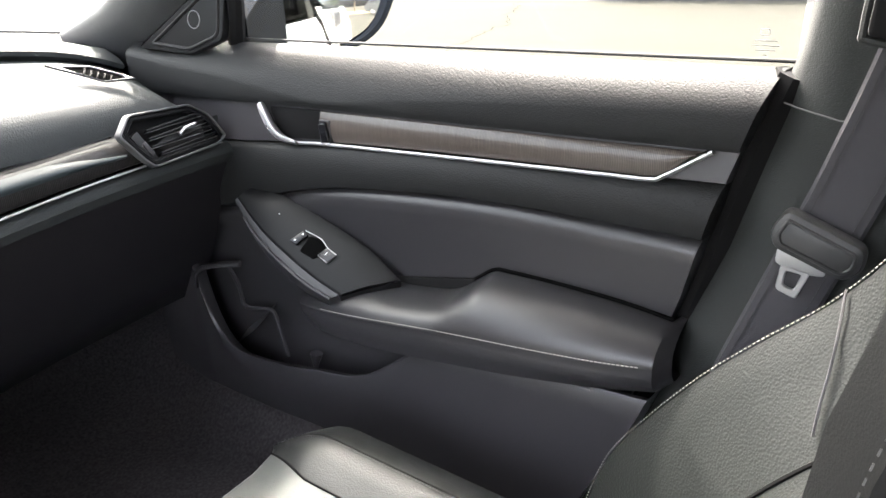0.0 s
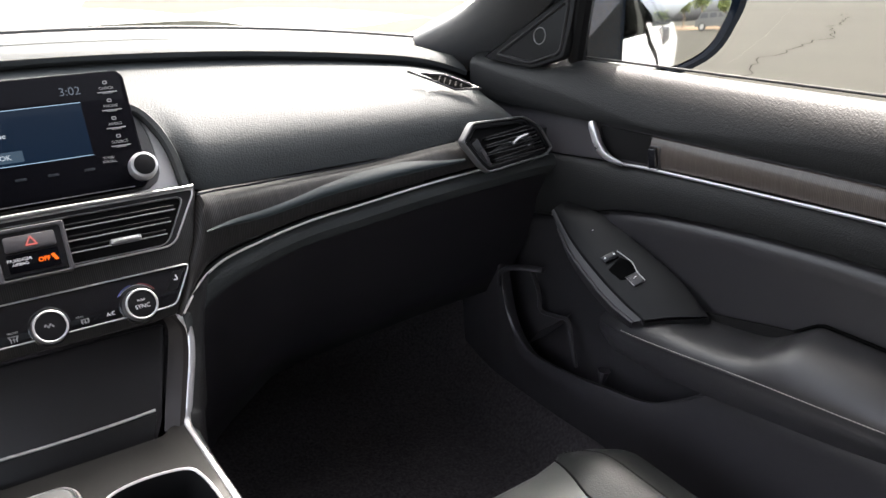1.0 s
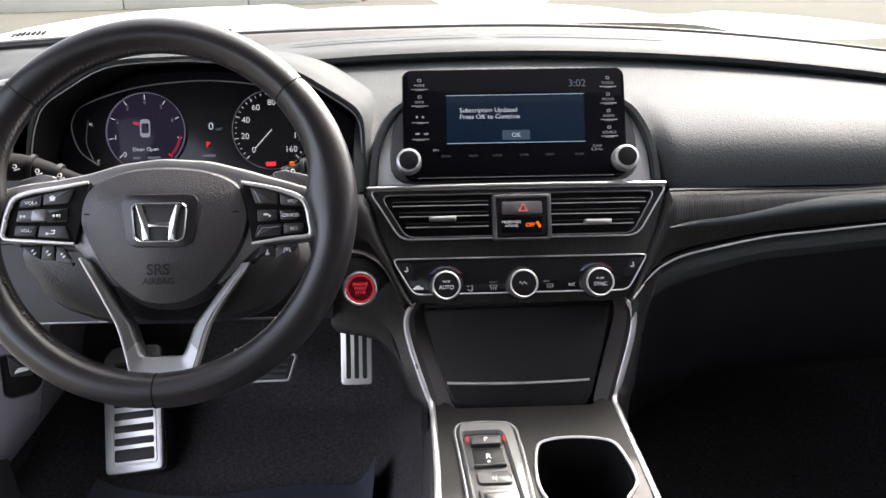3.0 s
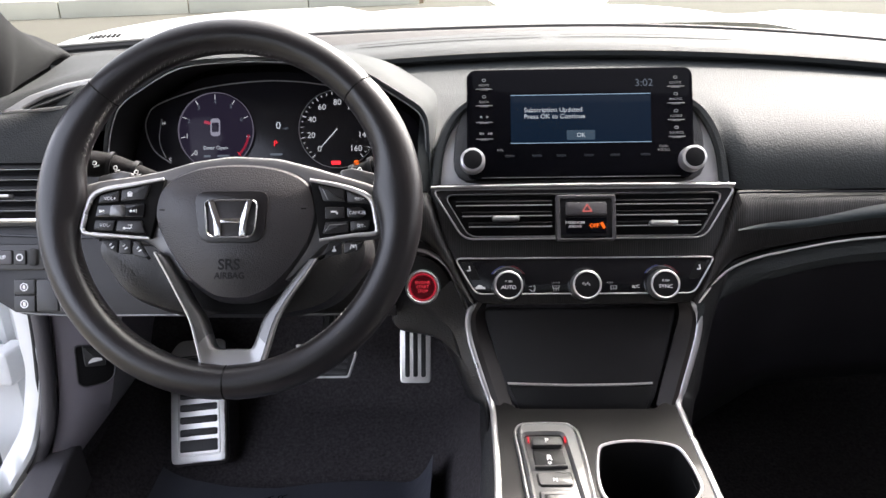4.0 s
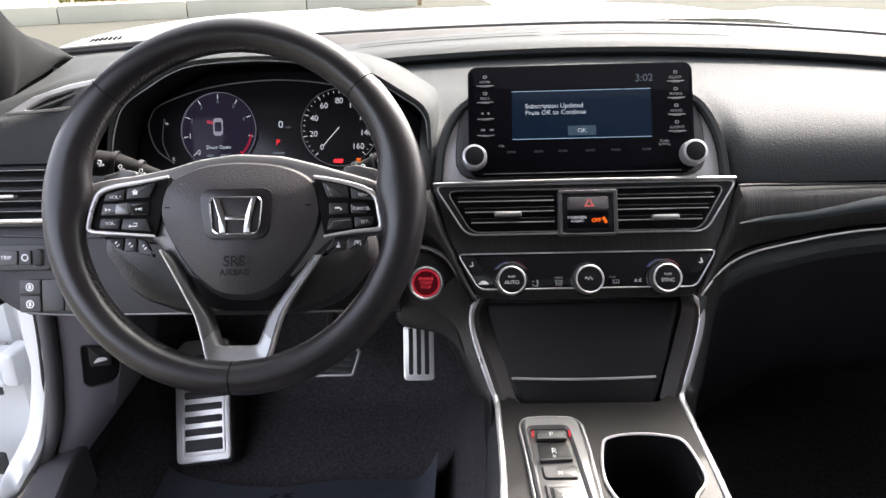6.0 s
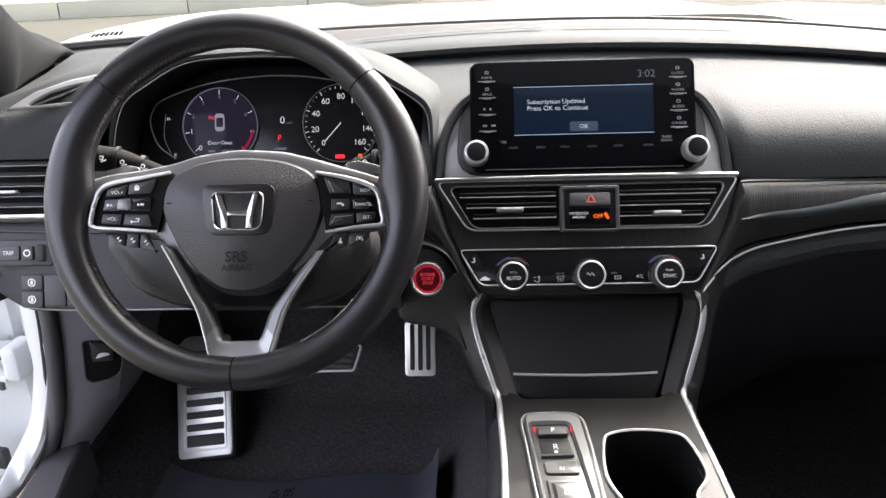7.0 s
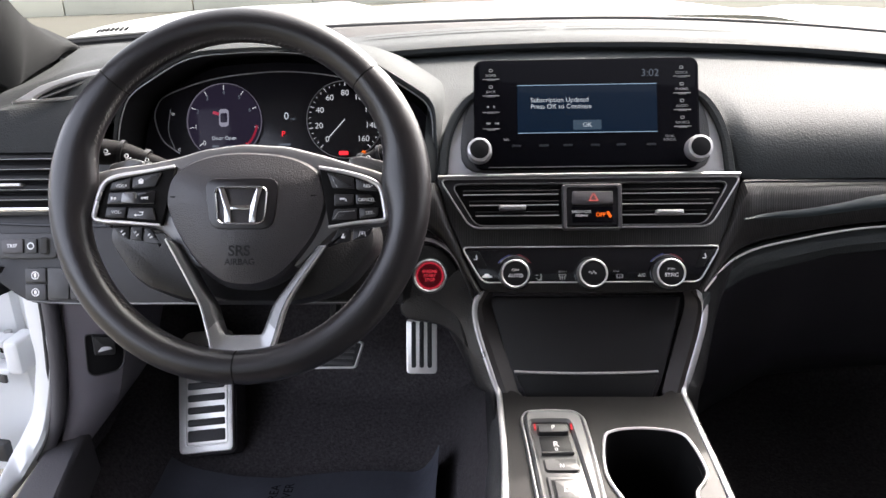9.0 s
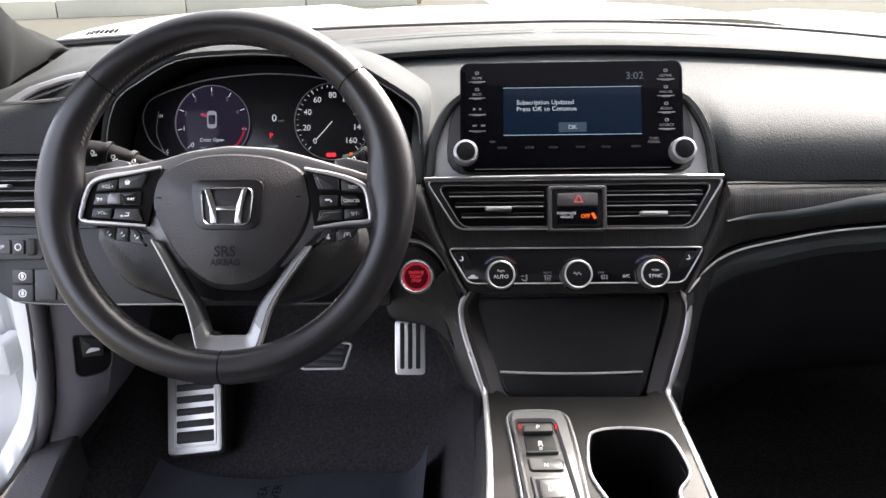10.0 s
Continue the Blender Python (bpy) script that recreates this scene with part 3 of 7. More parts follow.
EDGE_Z = curve((0.120, 0.126, 0.146, 0.160, 0.176, 0.19), (0.757, 0.764, 0.802, 0.830, 0.872, 0.90))


def band_top(x):
    return max(LOW_Z(x) + 0.002, min(TOP_Z(x), EDGE_Z(x)))


part("trim_band", loft([trim_ring(x, LOW_Z(x), band_top(x)) for x in np.linspace(0.124, 0.655, 70)]), TRIM_X, dash, "dark lacquered trim with fine lines")
# a blue-grey sheet paints in the trim's reflection of the passenger side
GLEAM_LOW = curve((0.172, 0.205, 0.238, 0.30, 0.344, 0.45, 0.54), (0.8333, 0.8300, 0.8282, 0.8325, 0.8372, 0.8440, 0.8480))
GLEAM_TOP = curve((0.172, 0.205, 0.268, 0.341, 0.45, 0.54), (0.8348, 0.8431, 0.8507, 0.8586, 0.8640, 0.8560))


def gleam_span(x):
    return GLEAM_LOW(x), max(GLEAM_LOW(x) + 0.001, GLEAM_TOP(x))
part("trim_reflection", loft([[v + Vector((0, -0.0015, 0)) for v in trim_ring(x, *gleam_span(x))[1:-1]] for x in np.linspace(0.173, 0.535, 40)]), REFLECTION_BLUE, dash, "blue-grey reflection painted on the trim")
part("trim_line", tube([Vector((x, TRIM_Y0(x) - 0.014, LOW_Z(x) - 0.001)) for x in np.linspace(0.128, 0.655, 60)], 0.0015, 6), LINE_SILVER, dash, "thin bright line")
part("trim_upper_line", tube([Vector((x, TRIM_Y0(x) + 0.001, TOP_Z(x) + 0.0005)) for x in np.linspace(0.172, 0.53, 30)], 0.0012, 5), PIANO, dash)


# its short counterpart beside the start button
LEFT_LOW = curve((0.124, 0.134, 0.16, 0.19, 0.215), (0.752, 0.760, 0.795, 0.818, 0.828))
part("trim_band_short", loft([[Vector((-v.x, v.y, v.z)) for v in trim_ring(x, LEFT_LOW(x), max(LEFT_LOW(x) + 0.002, min(0.872, EDGE_Z(x))))] for x in np.linspace(0.126, 0.205, 16)]), TRIM_X, dash, "dark lacquered trim with fine lines")


# lower pad and glovebox under the band
def glove_ring(x):
    y0, z0 = TRIM_Y0(x), LOW_Z(x)
    b = min(1.0, max(0.0, (x - 0.12) / 0.16))
    fall = 0.05 + 0.02 * b
    rows = [(0.004, -0.004), (-0.006, -0.006), (-0.013, -0.011), (-0.015, -0.020), (-0.006, -0.034), (0.020, -0.075), (0.05, -0.16), (0.085, -0.22), (0.12, -0.27), (0.22, -0.30)]
    return [Vector((x, y0 + dy, z0 + dz * (1 + 0.3 * (1 - b)))) for dy, dz in rows]


part("pad_ridge", loft([glove_ring(x)[:5] for x in np.linspace(0.128, 0.70, 40)]), SOFT, dash, "rounded grained pad under the trim line")
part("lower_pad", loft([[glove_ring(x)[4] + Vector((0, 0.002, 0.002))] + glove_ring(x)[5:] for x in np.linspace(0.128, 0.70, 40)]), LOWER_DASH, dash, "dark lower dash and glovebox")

# ---- centre stack ----
STACK = plane_at((0, 0.187, 0.875), 25)
stack = thing("centre_stack", (0, 0.16, 0.62), "dark lined centre stack with bright framed panels", "centre stack")
part("fascia", plate(rpoly([(-0.176, 0.004), (-0.160, -0.052), (-0.146, -0.082), (-0.126, -0.128), (-0.10, -0.131), (0.10, -0.131), (0.126, -0.128), (0.146, -0.082), (0.160, -0.052), (0.176, 0.004)], 0.008), 0.06, 0.003, up(STACK, -0.062)), TRIM_X, stack, "dark lined fascia")
part("back_body", loft([[Vector((sx * w, y, z)) for sx, w, y, z in ((-1, a, 0.26, zz), (-1, a, 0.14 + (zz - 0.75) * 0.4, zz), (1, a, 0.14 + (zz - 0.75) * 0.4, zz), (1, a, 0.26, zz))] for a, zz in ((0.126, 0.757), (0.140, 0.79), (0.155, 0.83), (0.168, 0.868))]), PLASTIC, stack)

vent = thing("centre_vent", (0, 0.17, 0.822), "twin centre air vent with bright surround", "air vent")
V_OUT = rpoly([(-0.174, 0.002), (-0.137, -0.057), (0.137, -0.057), (0.174, 0.002)], 0.012, 6)
V_IN = rpoly([(-0.158, -0.0055), (-0.130, -0.053), (0.130, -0.053), (0.158, -0.0055)], 0.010, 6)
part("surround", hollow(V_OUT, V_IN, 0.0045, 0.0015, STACK), LID_BLACK, vent, "black bevelled surround")
part("outer_line", hollow(V_OUT, offset(V_OUT, 0.0019), 0.0065, 0.0008, STACK), SATIN, vent, "bright outer line")
part("inner_line", hollow(offset(V_IN, -0.0011), V_IN, 0.0062, 0.0004, STACK), SILVER, vent, "thin bright inner line")
part("recess", plate(offset(V_IN, 0.0005), 0.002, 0.0005, up(STACK, -0.001)), MATT_BLACK, vent)
part("top_bar", tube(spline([STACK @ Vector(p) for p in ((-0.174, 0.003, 0.006), (0, 0.004, 0.008), (0.171, 0.003, 0.006))], 8), 0.0022, 8, flat=1.3), SILVER, vent, "bright bar along the top")
for side in (-1, 1):
    for k in range(3):
        v = -0.0175 - 0.0122 * k
        outer = 0.152 - (0.158 - 0.130) * (-v - 0.0055) / 0.0475
        a, b = sorted((side * 0.036, side * outer))
        part("slat", box(b - a, 0.0024, 0.010, up(STACK, 0.001, (a + b) / 2, v) @ Matrix.Rotation(radians(-22), 4, "X"), 0.001), SLAT, vent)
        part("slat_edge", tube([STACK @ Vector((a, v - 0.001, 0.0115)), STACK @ Vector((b, v - 0.001, 0.0115))], 0.0007, 5), SATIN, vent)
    part("vent_tab", box(0.031, 0.006, 0.012, up(STACK, 0.006, side * 0.0885, -0.0335 if side < 0 else -0.0405), 0.0025), SILVER, vent, "silver vent tab")
haz = thing("hazard_switch", STACK @ Vector((0, -0.03, 0)), "black hazard switch block with red triangle between the vents", "switch")
part("block", box(0.064, 0.048, 0.012, up(STACK, 0.001, 0.002, -0.0335), 0.003), PIANO, haz)
part("frame", hollow(rrect(0.067, 0.052, 0.003, 0.002, -0.0335), rrect(0.058, 0.045, 0.002, 0.002, -0.0345), 0.0145, 0.0012, STACK), GREY_PLASTIC, haz, "charcoal frame")
part("button", box(0.046, 0.015, 0.004, up(STACK, 0.012, 0.002, -0.0235), 0.002), GREY_PLASTIC, haz)
part("triangle", hollow(rpoly([(-0.006, -0.004), (0.006, -0.004), (0, 0.006)], 0.001), rpoly([(-0.0035, -0.0025), (0.0035, -0.0025), (0, 0.0035)], 0.0005), 0.0006, 0.0002, up(STACK, 0.0162, 0.003, -0.0235)), glow("hazard_red", (0.9, 0.2, 0.18), 0.06), haz)
part("lower_pane", box(0.046, 0.018, 0.002, up(STACK, 0.0118, 0.002, -0.0425), 0.001), SCREEN_DARK, haz)
lettering("words", "PASSENGER\nAIRBAG", 0.0042, up(STACK, 0.0142, -0.0105, -0.0415), WHITE_INK, haz)
lettering("off_word", "OFF", 0.0062, up(STACK, 0.0142, 0.0110, -0.043), AMBER_GLOW, haz, bold=0.0002)
part("off_mark", box(0.0035, 0.008, 0.0004, up(STACK, 0.0140, 0.0205, -0.0425) @ Matrix.Rotation(radians(30), 4, "Z"), 0.002), AMBER_GLOW, haz)

climate = thing("climate_panel", STACK @ Vector((0, -0.12, 0)), "gloss black climate panel with three chrome-ringed knobs", "climate control")
C_OUT = rpoly([(-0.1485, -0.0775), (-0.1235, -0.120), (0.1235, -0.120), (0.1485, -0.0775)], 0.009, 5)
C_IN = rpoly([(-0.1440, -0.0797), (-0.1215, -0.1178), (0.1215, -0.1178), (0.1440, -0.0797)], 0.008, 5)
part("panel", plate(C_IN, 0.003, 0.0008, STACK), PIANO, climate)
part("bezel", hollow(C_OUT, C_IN, 0.0035, 0.001, STACK), PIANO, climate)
part("bright_frame", hollow(C_OUT, offset(C_OUT, 0.0017), 0.005, 0.0007, STACK), SATIN, climate, "thin bright frame")
for side in (-1, 1):
    part("seat_heat_key", plate(rpoly([(side * 0.1395, -0.083), (side * 0.1275, -0.103), (side * 0.1170, -0.103), (side * 0.1270, -0.083)][::side], 0.002), 0.0036, 0.0006, STACK), SLAT, climate)
for x, word in ((-0.0865, "AUTO"), (0.0005, ""), (0.0865, "SYNC")):
    k = up(STACK, 0.002, x, -0.1095)
    knob = part("knob", turned([(0.0168, 0), (0.0172, 0.004), (0.0168, 0.012), (0.0164, 0.0195), (0.0157, 0.0210), (0.0140, 0.0212)], k, 36), SPOKE_GREY, climate, "silver ribbed knob")
    part("knob_ring", hollow(disc(0.0160, 36), disc(0.0139, 36), 0.0025, 0.0009, up(k, 0.0200)), SATIN, knob, "bright ring")
    part("knob_face", turned([(0.0141, 0.0195), (0.0139, 0.0212), (0.0125, 0.0216)], k, 30), SLAT, knob)
    part("knob_collar", turned([(0.0195, 0), (0.0195, 0.002), (0.018, 0.003)], k, 30), PIANO, knob)
    if word:
        lettering("word", "PUSH", 0.0034, up(k, 0.0219, 0, 0.004), WHITE_INK, climate)
        lettering("word", word, 0.0060, up(k, 0.0219, 0, -0.0025), WHITE_INK, climate)
    else:
        for j in range(4):
            part("fan_mark", box(0.0030, 0.0016, 0.0003, up(k, 0.0217, -0.0045 + 0.0022 * j, 0.0008 + 0.0007 * (-1) ** j) @ Matrix.Rotation(radians(55 * (-1) ** j), 4, "Z"), 0.0006), GREY_INK, climate)
    arc = [k @ Vector((0.0212 * math.cos(a), 0.0212 * math.sin(a), 0.0015)) for a in np.linspace(radians(40), radians(140), 12)]
    if word:
        part("dial_arc", tube(arc, 0.0005, 4), GREY_INK, climate)


def panel_mark(x, v, w, h, mat=GREY_INK, turn=0.0, lift=0.0031):
    part("symbol", box(w, h, 0.0004, up(STACK, lift, x, v) @ Matrix.Rotation(radians(turn), 4, "Z"), 0.0004), mat, climate)


# recirculation: a car's outline
part("symbol", plate(rpoly([(-0.0060, -0.0020), (0.0060, -0.0020), (0.0058, 0.0002), (0.0032, 0.0008), (0.0016, 0.0026), (-0.0022, 0.0026), (-0.0040, 0.0006), (-0.0060, 0.0002)], 0.0006, 2), 0.0004, 0.0001, up(STACK, 0.0031, -0.118, -0.1115)), WHITE_INK, climate)
# air to face and feet
for dx, dv, w, h, turn in ((0.0020, 0.0015, 0.0022, 0.0022, 0), (0.0022, -0.0022, 0.0018, 0.0048, -12), (0.0004, -0.0042, 0.0036, 0.0014, 0), (-0.0024, 0.0012, 0.0034, 0.0009, 0), (-0.0024, -0.0030, 0.0030, 0.0009, -35)):
    panel_mark(-0.0585 + dx, -0.1120 + dv, w, h, GREY_INK, turn)
# front and rear demisters
lettering("word", "FRONT", 0.0030, up(STACK, 0.0033, -0.032, -0.1070), GREY_INK, climate)
part("symbol", hollow(rpoly([(-0.0048, 0.0026), (0.0048, 0.0026), (0.0032, -0.0010), (-0.0032, -0.0010)][::-1], 0.0006, 2), rpoly([(-0.0038, 0.0019), (0.0038, 0.0019), (0.0026, -0.0004), (-0.0026, -0.0004)][::-1], 0.0004, 2), 0.0004, 0.0001, up(STACK, 0.0031, -0.032, -0.1125)), GREY_INK, climate)
lettering("word", "REAR", 0.0030, up(STACK, 0.0033, 0.029, -0.1070), GREY_INK, climate)
part("symbol", hollow(rrect(0.0078, 0.0040, 0.0006, n=2), rrect(0.0064, 0.0027, 0.0004, n=2), 0.0004, 0.0001, up(STACK, 0.0031, 0.033, -0.1120)), GREY_INK, climate)
for du in (-0.0026, 0.0, 0.0026):
    panel_mark(-0.032 + du, -0.1140, 0.0008, 0.0048)
    panel_mark(0.033 + du, -0.1130, 0.0008, 0.0044)
lettering("word", "A/C", 0.0052, up(STACK, 0.0033, 0.058, -0.1115), WHITE_INK, climate)
for sx in (-1, 1):
    panel_mark(sx * 0.1300, -0.0895, 0.0014, 0.0048, WHITE_INK, 14, 0.0037)
    panel_mark(sx * 0.1300 - 0.0014, -0.0922, 0.0040, 0.0014, WHITE_INK, 0, 0.0037)
COLD_INK, WARM_INK = material("blue_ink", (0.05, 0.06, 0.22), 0.5), material("red_ink", (0.22, 0.03, 0.04), 0.5)
for x in (-0.0865, 0.0865):
    k = up(STACK, 0.002, x, -0.1095)
    for mat, a0, a1 in ((COLD_INK, 145, 100), (WARM_INK, 80, 35)):
        part("dial_arc", tube([k @ Vector((0.0226 * math.cos(radians(a)), 0.0226 * math.sin(radians(a)), 0.0015)) for a in np.linspace(a0, a1, 8)], 0.0006, 4), mat, climate)
# ---- display ----
SCR = plane_at((0, 0.229, 0.944), 25)
disp = thing("infotainment_display", (0, 0.21, 0.884), "gloss black touch display with two silver knobs showing a blue message", "display")
part("bezel", plate(rrect(0.264, 0.131, 0.011), 0.012, 0.003, up(SCR, -0.012)), SCREEN_DARK, disp, "gloss black bezel and glass")
part("bottom_edge", tube([SCR @ Vector((-0.115, -0.0635, -0.001)), SCR @ Vector((0.115, -0.0635, -0.001))], 0.0008, 5), SILVER, disp)
part("housing", plate(rpoly([(-0.150, -0.068), (-0.146, 0.0), (-0.125, 0.045), (0.125, 0.045), (0.146, 0.0), (0.150, -0.068)], 0.03), 0.06, 0.004, up(SCR, -0.073)), SOFT_DARK, disp)
part("popup", plate(rrect(0.163, 0.056, 0.0015, 0.001, 0.005, n=2), 0.0004, 0.0001, SCR), BLUE_PANEL, disp, "dark blue message field")
for v in (0.0335, -0.0235):
    part("rule", box(0.163, 0.0008, 0.0006, up(SCR, 0.0002, 0.001, v), 0.0002), BLUE_LINE, disp)
lettering("message", "Subscription Updated\nPress OK to Continue", 0.0078, up(SCR, 0.0008, -0.065, 0.0115), WHITE_GLOW, disp, "LEFT")
part("ok_button", plate(rrect(0.033, 0.0115, 0.001, 0.001, -0.0145, n=2), 0.0008, 0.0002, SCR), BLUE_BUTTON, disp)
lettering("ok_word", "OK", 0.0072, up(SCR, 0.0012, 0.001, -0.0148), WHITE_GLOW, disp)
lettering("clock", "3:02", 0.0125, up(SCR, 0.0006, 0.075, 0.046), DIM_GLOW, disp)
for x in (-0.082, -0.05, -0.022, 0.01, 0.04, 0.075):
    part("menu_mark", box(0.011, 0.0026, 0.0003, up(SCR, 0.0002, x, -0.0385), 0.0008), material("faint_blue", (0.010, 0.013, 0.017), 0.3), disp)
for side, words in ((-1, ("HOME", "BACK", "", "", "VOL")), (1, ("CLOCK", "PHONE", "AUDIO", "SOURCE", "TUNE/\nSCROLL"))):
    for i, w in enumerate(words):
        v = 0.047 - 0.0198 * i
        u = side * (0.1115 + 0.0018 * (i == 4 and side > 0))
        if w and i < 4:
            lettering("key_word", w, 0.0044, up(SCR, 0.0004, u, v - 0.001), GREY_INK, disp)
            part("key_symbol", hollow(rrect(0.0046, 0.0036, 0.0012, n=3), rrect(0.0030, 0.0020, 0.0006, n=3), 0.0003, 0.0001, up(SCR, 0.0002, u, v + 0.0052)), GREY_INK, disp)
        elif i == 4:
            lettering("key_word", w, 0.0040, up(SCR, 0.0004, u + (0.018 if side < 0 else -0.017), v + 0.001), GREY_INK, disp)
        else:
            for du in (-0.005, 0.005):
                for j in range(1 if i == 2 else 3):
                    part("key_symbol", box(0.0026 if i == 2 else 0.0013, 0.0024, 0.0003, up(SCR, 0.0002, u + du * (0.7 if i == 2 else 1) + 0.0018 * j, v + 0.001), 0.0006 if i == 2 else 0.0004), GREY_INK, disp)
        if i < 4:
            part("key_line", box(0.020, 0.0008, 0.0010, up(SCR, 0.0002, u, v - 0.0055), 0.0003), SILVER, disp)
            part("key_line", box(0.010, 0.0007, 0.0010, up(SCR, 0.0002, u, v - 0.0068), 0.0003), GREY_INK, disp)
for u in (-0.1255, 0.1265):
    k = up(SCR, 0.0, u, -0.0455)
    knob = part("knob", turned([(0.0142, 0), (0.0148, 0.003), (0.0146, 0.013), (0.0136, 0.0185), (0.0118, 0.0195)], k, 36), SATIN, disp, "silver rotary knob")
    part("knob_face", turned([(0.0112, 0.018), (0.0110, 0.0198), (0.0098, 0.0202)], k, 30), SLAT, knob)

# the cowling that wraps the display
cow = thing("display_cowling", (0, 0.24, 0.88), "charcoal moulded cowling round the display", "cowling")
C0 = [(-0.176, -0.070), (-0.171, -0.030), (-0.158, 0.006), (-0.136, 0.030), (-0.10, 0.040), (0.10, 0.040), (0.136, 0.030), (0.158, 0.006), (0.171, -0.030), (0.176, -0.070)]
C1 = [(-0.164, -0.069), (-0.160, -0.032), (-0.149, -0.002), (-0.130, 0.020), (-0.09, 0.030), (0.09, 0.030), (0.130, 0.020), (0.149, -0.002), (0.160, -0.032), (0.164, -0.069)]
o0, o1 = spline([(*p, 0) for p in C0], 4), spline([(*p, 0) for p in C1], 4)
part("rim", loft([[up(SCR, w) @ p for p in o] for o, w in ((o0, -0.075), (o0, -0.016), ([a.lerp(b, 0.25) for a, b in zip(o0, o1)], -0.009), ([a.lerp(b, 0.75) for a, b in zip(o0, o1)], -0.009), (o1, -0.012), (o1, -0.022))]), SOFT, cow)
part("cheek", plate([(p.x, p.y) for p in o1], 0.003, 0.001, up(SCR, -0.0205)), material("cheek_grey", (0.42, 0.42, 0.43), 0.45, metal=0.1, bump=0.05), cow, "lighter ribbed cheek panel")
for i in range(9):
    part("rib", tube([up(SCR, -0.0168) @ Vector((-0.155 + 0.0025 * i, -0.028 + 0.002 * i, 0)), up(SCR, -0.0168) @ Vector((-0.150 + 0.0025 * i, -0.006 + 0.0022 * i, 0))], 0.0005, 4), SILVER, cow)

# ---- storage lid under the climate panel ----
LID = plane_at((0, 0.125, 0.690), 30)
bin_ = thing("storage_lid", (0, 0.15, 0.62), "closed dark storage lid with a bright line in the centre stack", "storage lid")
part("lid", plate(rpoly([(-0.116, 0.060), (-0.098, -0.004), (-0.086, -0.044), (-0.074, -0.066), (0.070, -0.066), (0.082, -0.044), (0.094, -0.004), (0.112, 0.060)], 0.008), 0.012, 0.003, up(LID, -0.012)), LID_BLACK, bin_)
part("bright_line", tube([LID @ Vector((x - 0.004, -0.0285 - 0.002 * (1 - (x / 0.083) ** 2), 0.001)) for x in np.linspace(-0.083, 0.083, 16)], 0.0016, 6), LINE_SILVER, bin_)
part("lower_lip", plate(rpoly([(-0.086, -0.032), (-0.078, -0.048), (-0.072, -0.063), (0.068, -0.063), (0.074, -0.048), (0.080, -0.032)], 0.004), 0.002, 0.0009, LID), SLAT, bin_)

# ---- centre console ----
def console_z(y):
    return 0.633 + 0.2126 * (y - 0.035)


console = thing("centre_console", (0, -0.15, 0.345), "dark console with brushed side rails between the seats", "centre console")
CW = curve((-0.60, -0.30, -0.05, 0.09, 0.14), (0.145, 0.140, 0.122, 0.111, 0.112))


# top left open where the cups stand
CUP = [(0.0060, 0.0190), (0.0160, 0.0310), (0.0460, 0.0350), (0.0820, 0.0300), (0.0930, 0.0170), (0.1000, -0.0170), (0.0960, -0.0310), (0.0850, -0.0450), (0.0850, -0.0630), (0.1030, -0.1010), (0.0860, -0.1360), (0.0360, -0.1360), (0.0100, -0.1060), (0.0200, -0.0710), (0.0140, -0.0550), (0.0020, -0.0230)]
def console_side(y, sx):
    w, z = CW(y) - (0.012 if sx < 0 else 0.0), console_z(y)
    return [Vector((sx * x, y, zz)) for x, zz in ((w + 0.020, 0.35), (w + 0.022, z - 0.14), (w + 0.016, z - 0.05), (w + 0.006, z - 0.012), (w, z - 0.003), (w - 0.006, z), (w - 0.02, z - 0.004))]


for sx in (-1, 1):
    part("body_side", loft([console_side(y, sx) for y in np.linspace(-0.62, 0.10, 28)]), SOFT_DARK, console, "dark grained console side")
TOPM = Matrix.Translation((0, 0.035, 0.633)) @ Matrix.Rotation(math.atan(0.2126), 4, "X")


def flat(pts):
    """Plan points (x, y) onto the console top's own plane."""
    return [(x, (y - 0.035) / math.cos(math.atan(0.2126))) for x, y in pts]


TOP_METAL = material("console_metal_film", (0.0135, 0.0125, 0.0122), 0.38, metal=0.3, bump=0.06, grain=1600, spec=0.18)
cup_line = [(p.x, p.y) for p in spline([(*p, 0) for p in flat(CUP)], 4, True)]
bm = bmesh.new()
edges = []
for outline in (rpoly(flat([(-0.104, 0.098), (-0.100, -0.05), (-0.115, -0.35), (0.130, -0.35), (0.113, -0.05), (0.106, 0.098), (0.087, 0.0945), (0.078, 0.0855), (-0.078, 0.0855), (-0.087, 0.0945)]), 0.005), cup_line):
    vs = [bm.verts.new(TOPM @ Vector((u, v, 0.004))) for u, v in outline]
    edges += [bm.edges.new((vs[i], vs[(i + 1) % len(vs)])) for i in range(len(vs))]
bmesh.ops.triangle_fill(bm, use_beauty=True, use_dissolve=False, edges=edges)
part("top_panel", bm, TOP_METAL, console, "smoky metallic console top")
part("rear_body", box(0.25, 0.30, 0.03, Matrix.Translation((0, -0.52, 0.53)) @ Matrix.Rotation(math.atan(0.2126), 4, "X"), 0.01), LEATHER, console)
cups = thing("cup_holder", (0.055, -0.03, 0.54), "deep black cup holder with a bright rim in the console", "cup holder")
part("rim", hollow(offset(cup_line, -0.0035), cup_line, 0.0075, 0.0015, TOPM), SATIN, cups, "bright rim")
part("well", loft([[TOPM @ Vector((u, v, w)) for u, v in offset(cup_line, d)] for d, w in ((0.0, 0.006), (0.001, -0.01), (0.003, -0.055), (0.008, -0.085))], around=True, caps=False), MATT_BLACK, cups)
part("well_floor", plate(offset(cup_line, 0.004), 0.003, 0.001, up(TOPM, -0.088)), MATT_BLACK, cups)

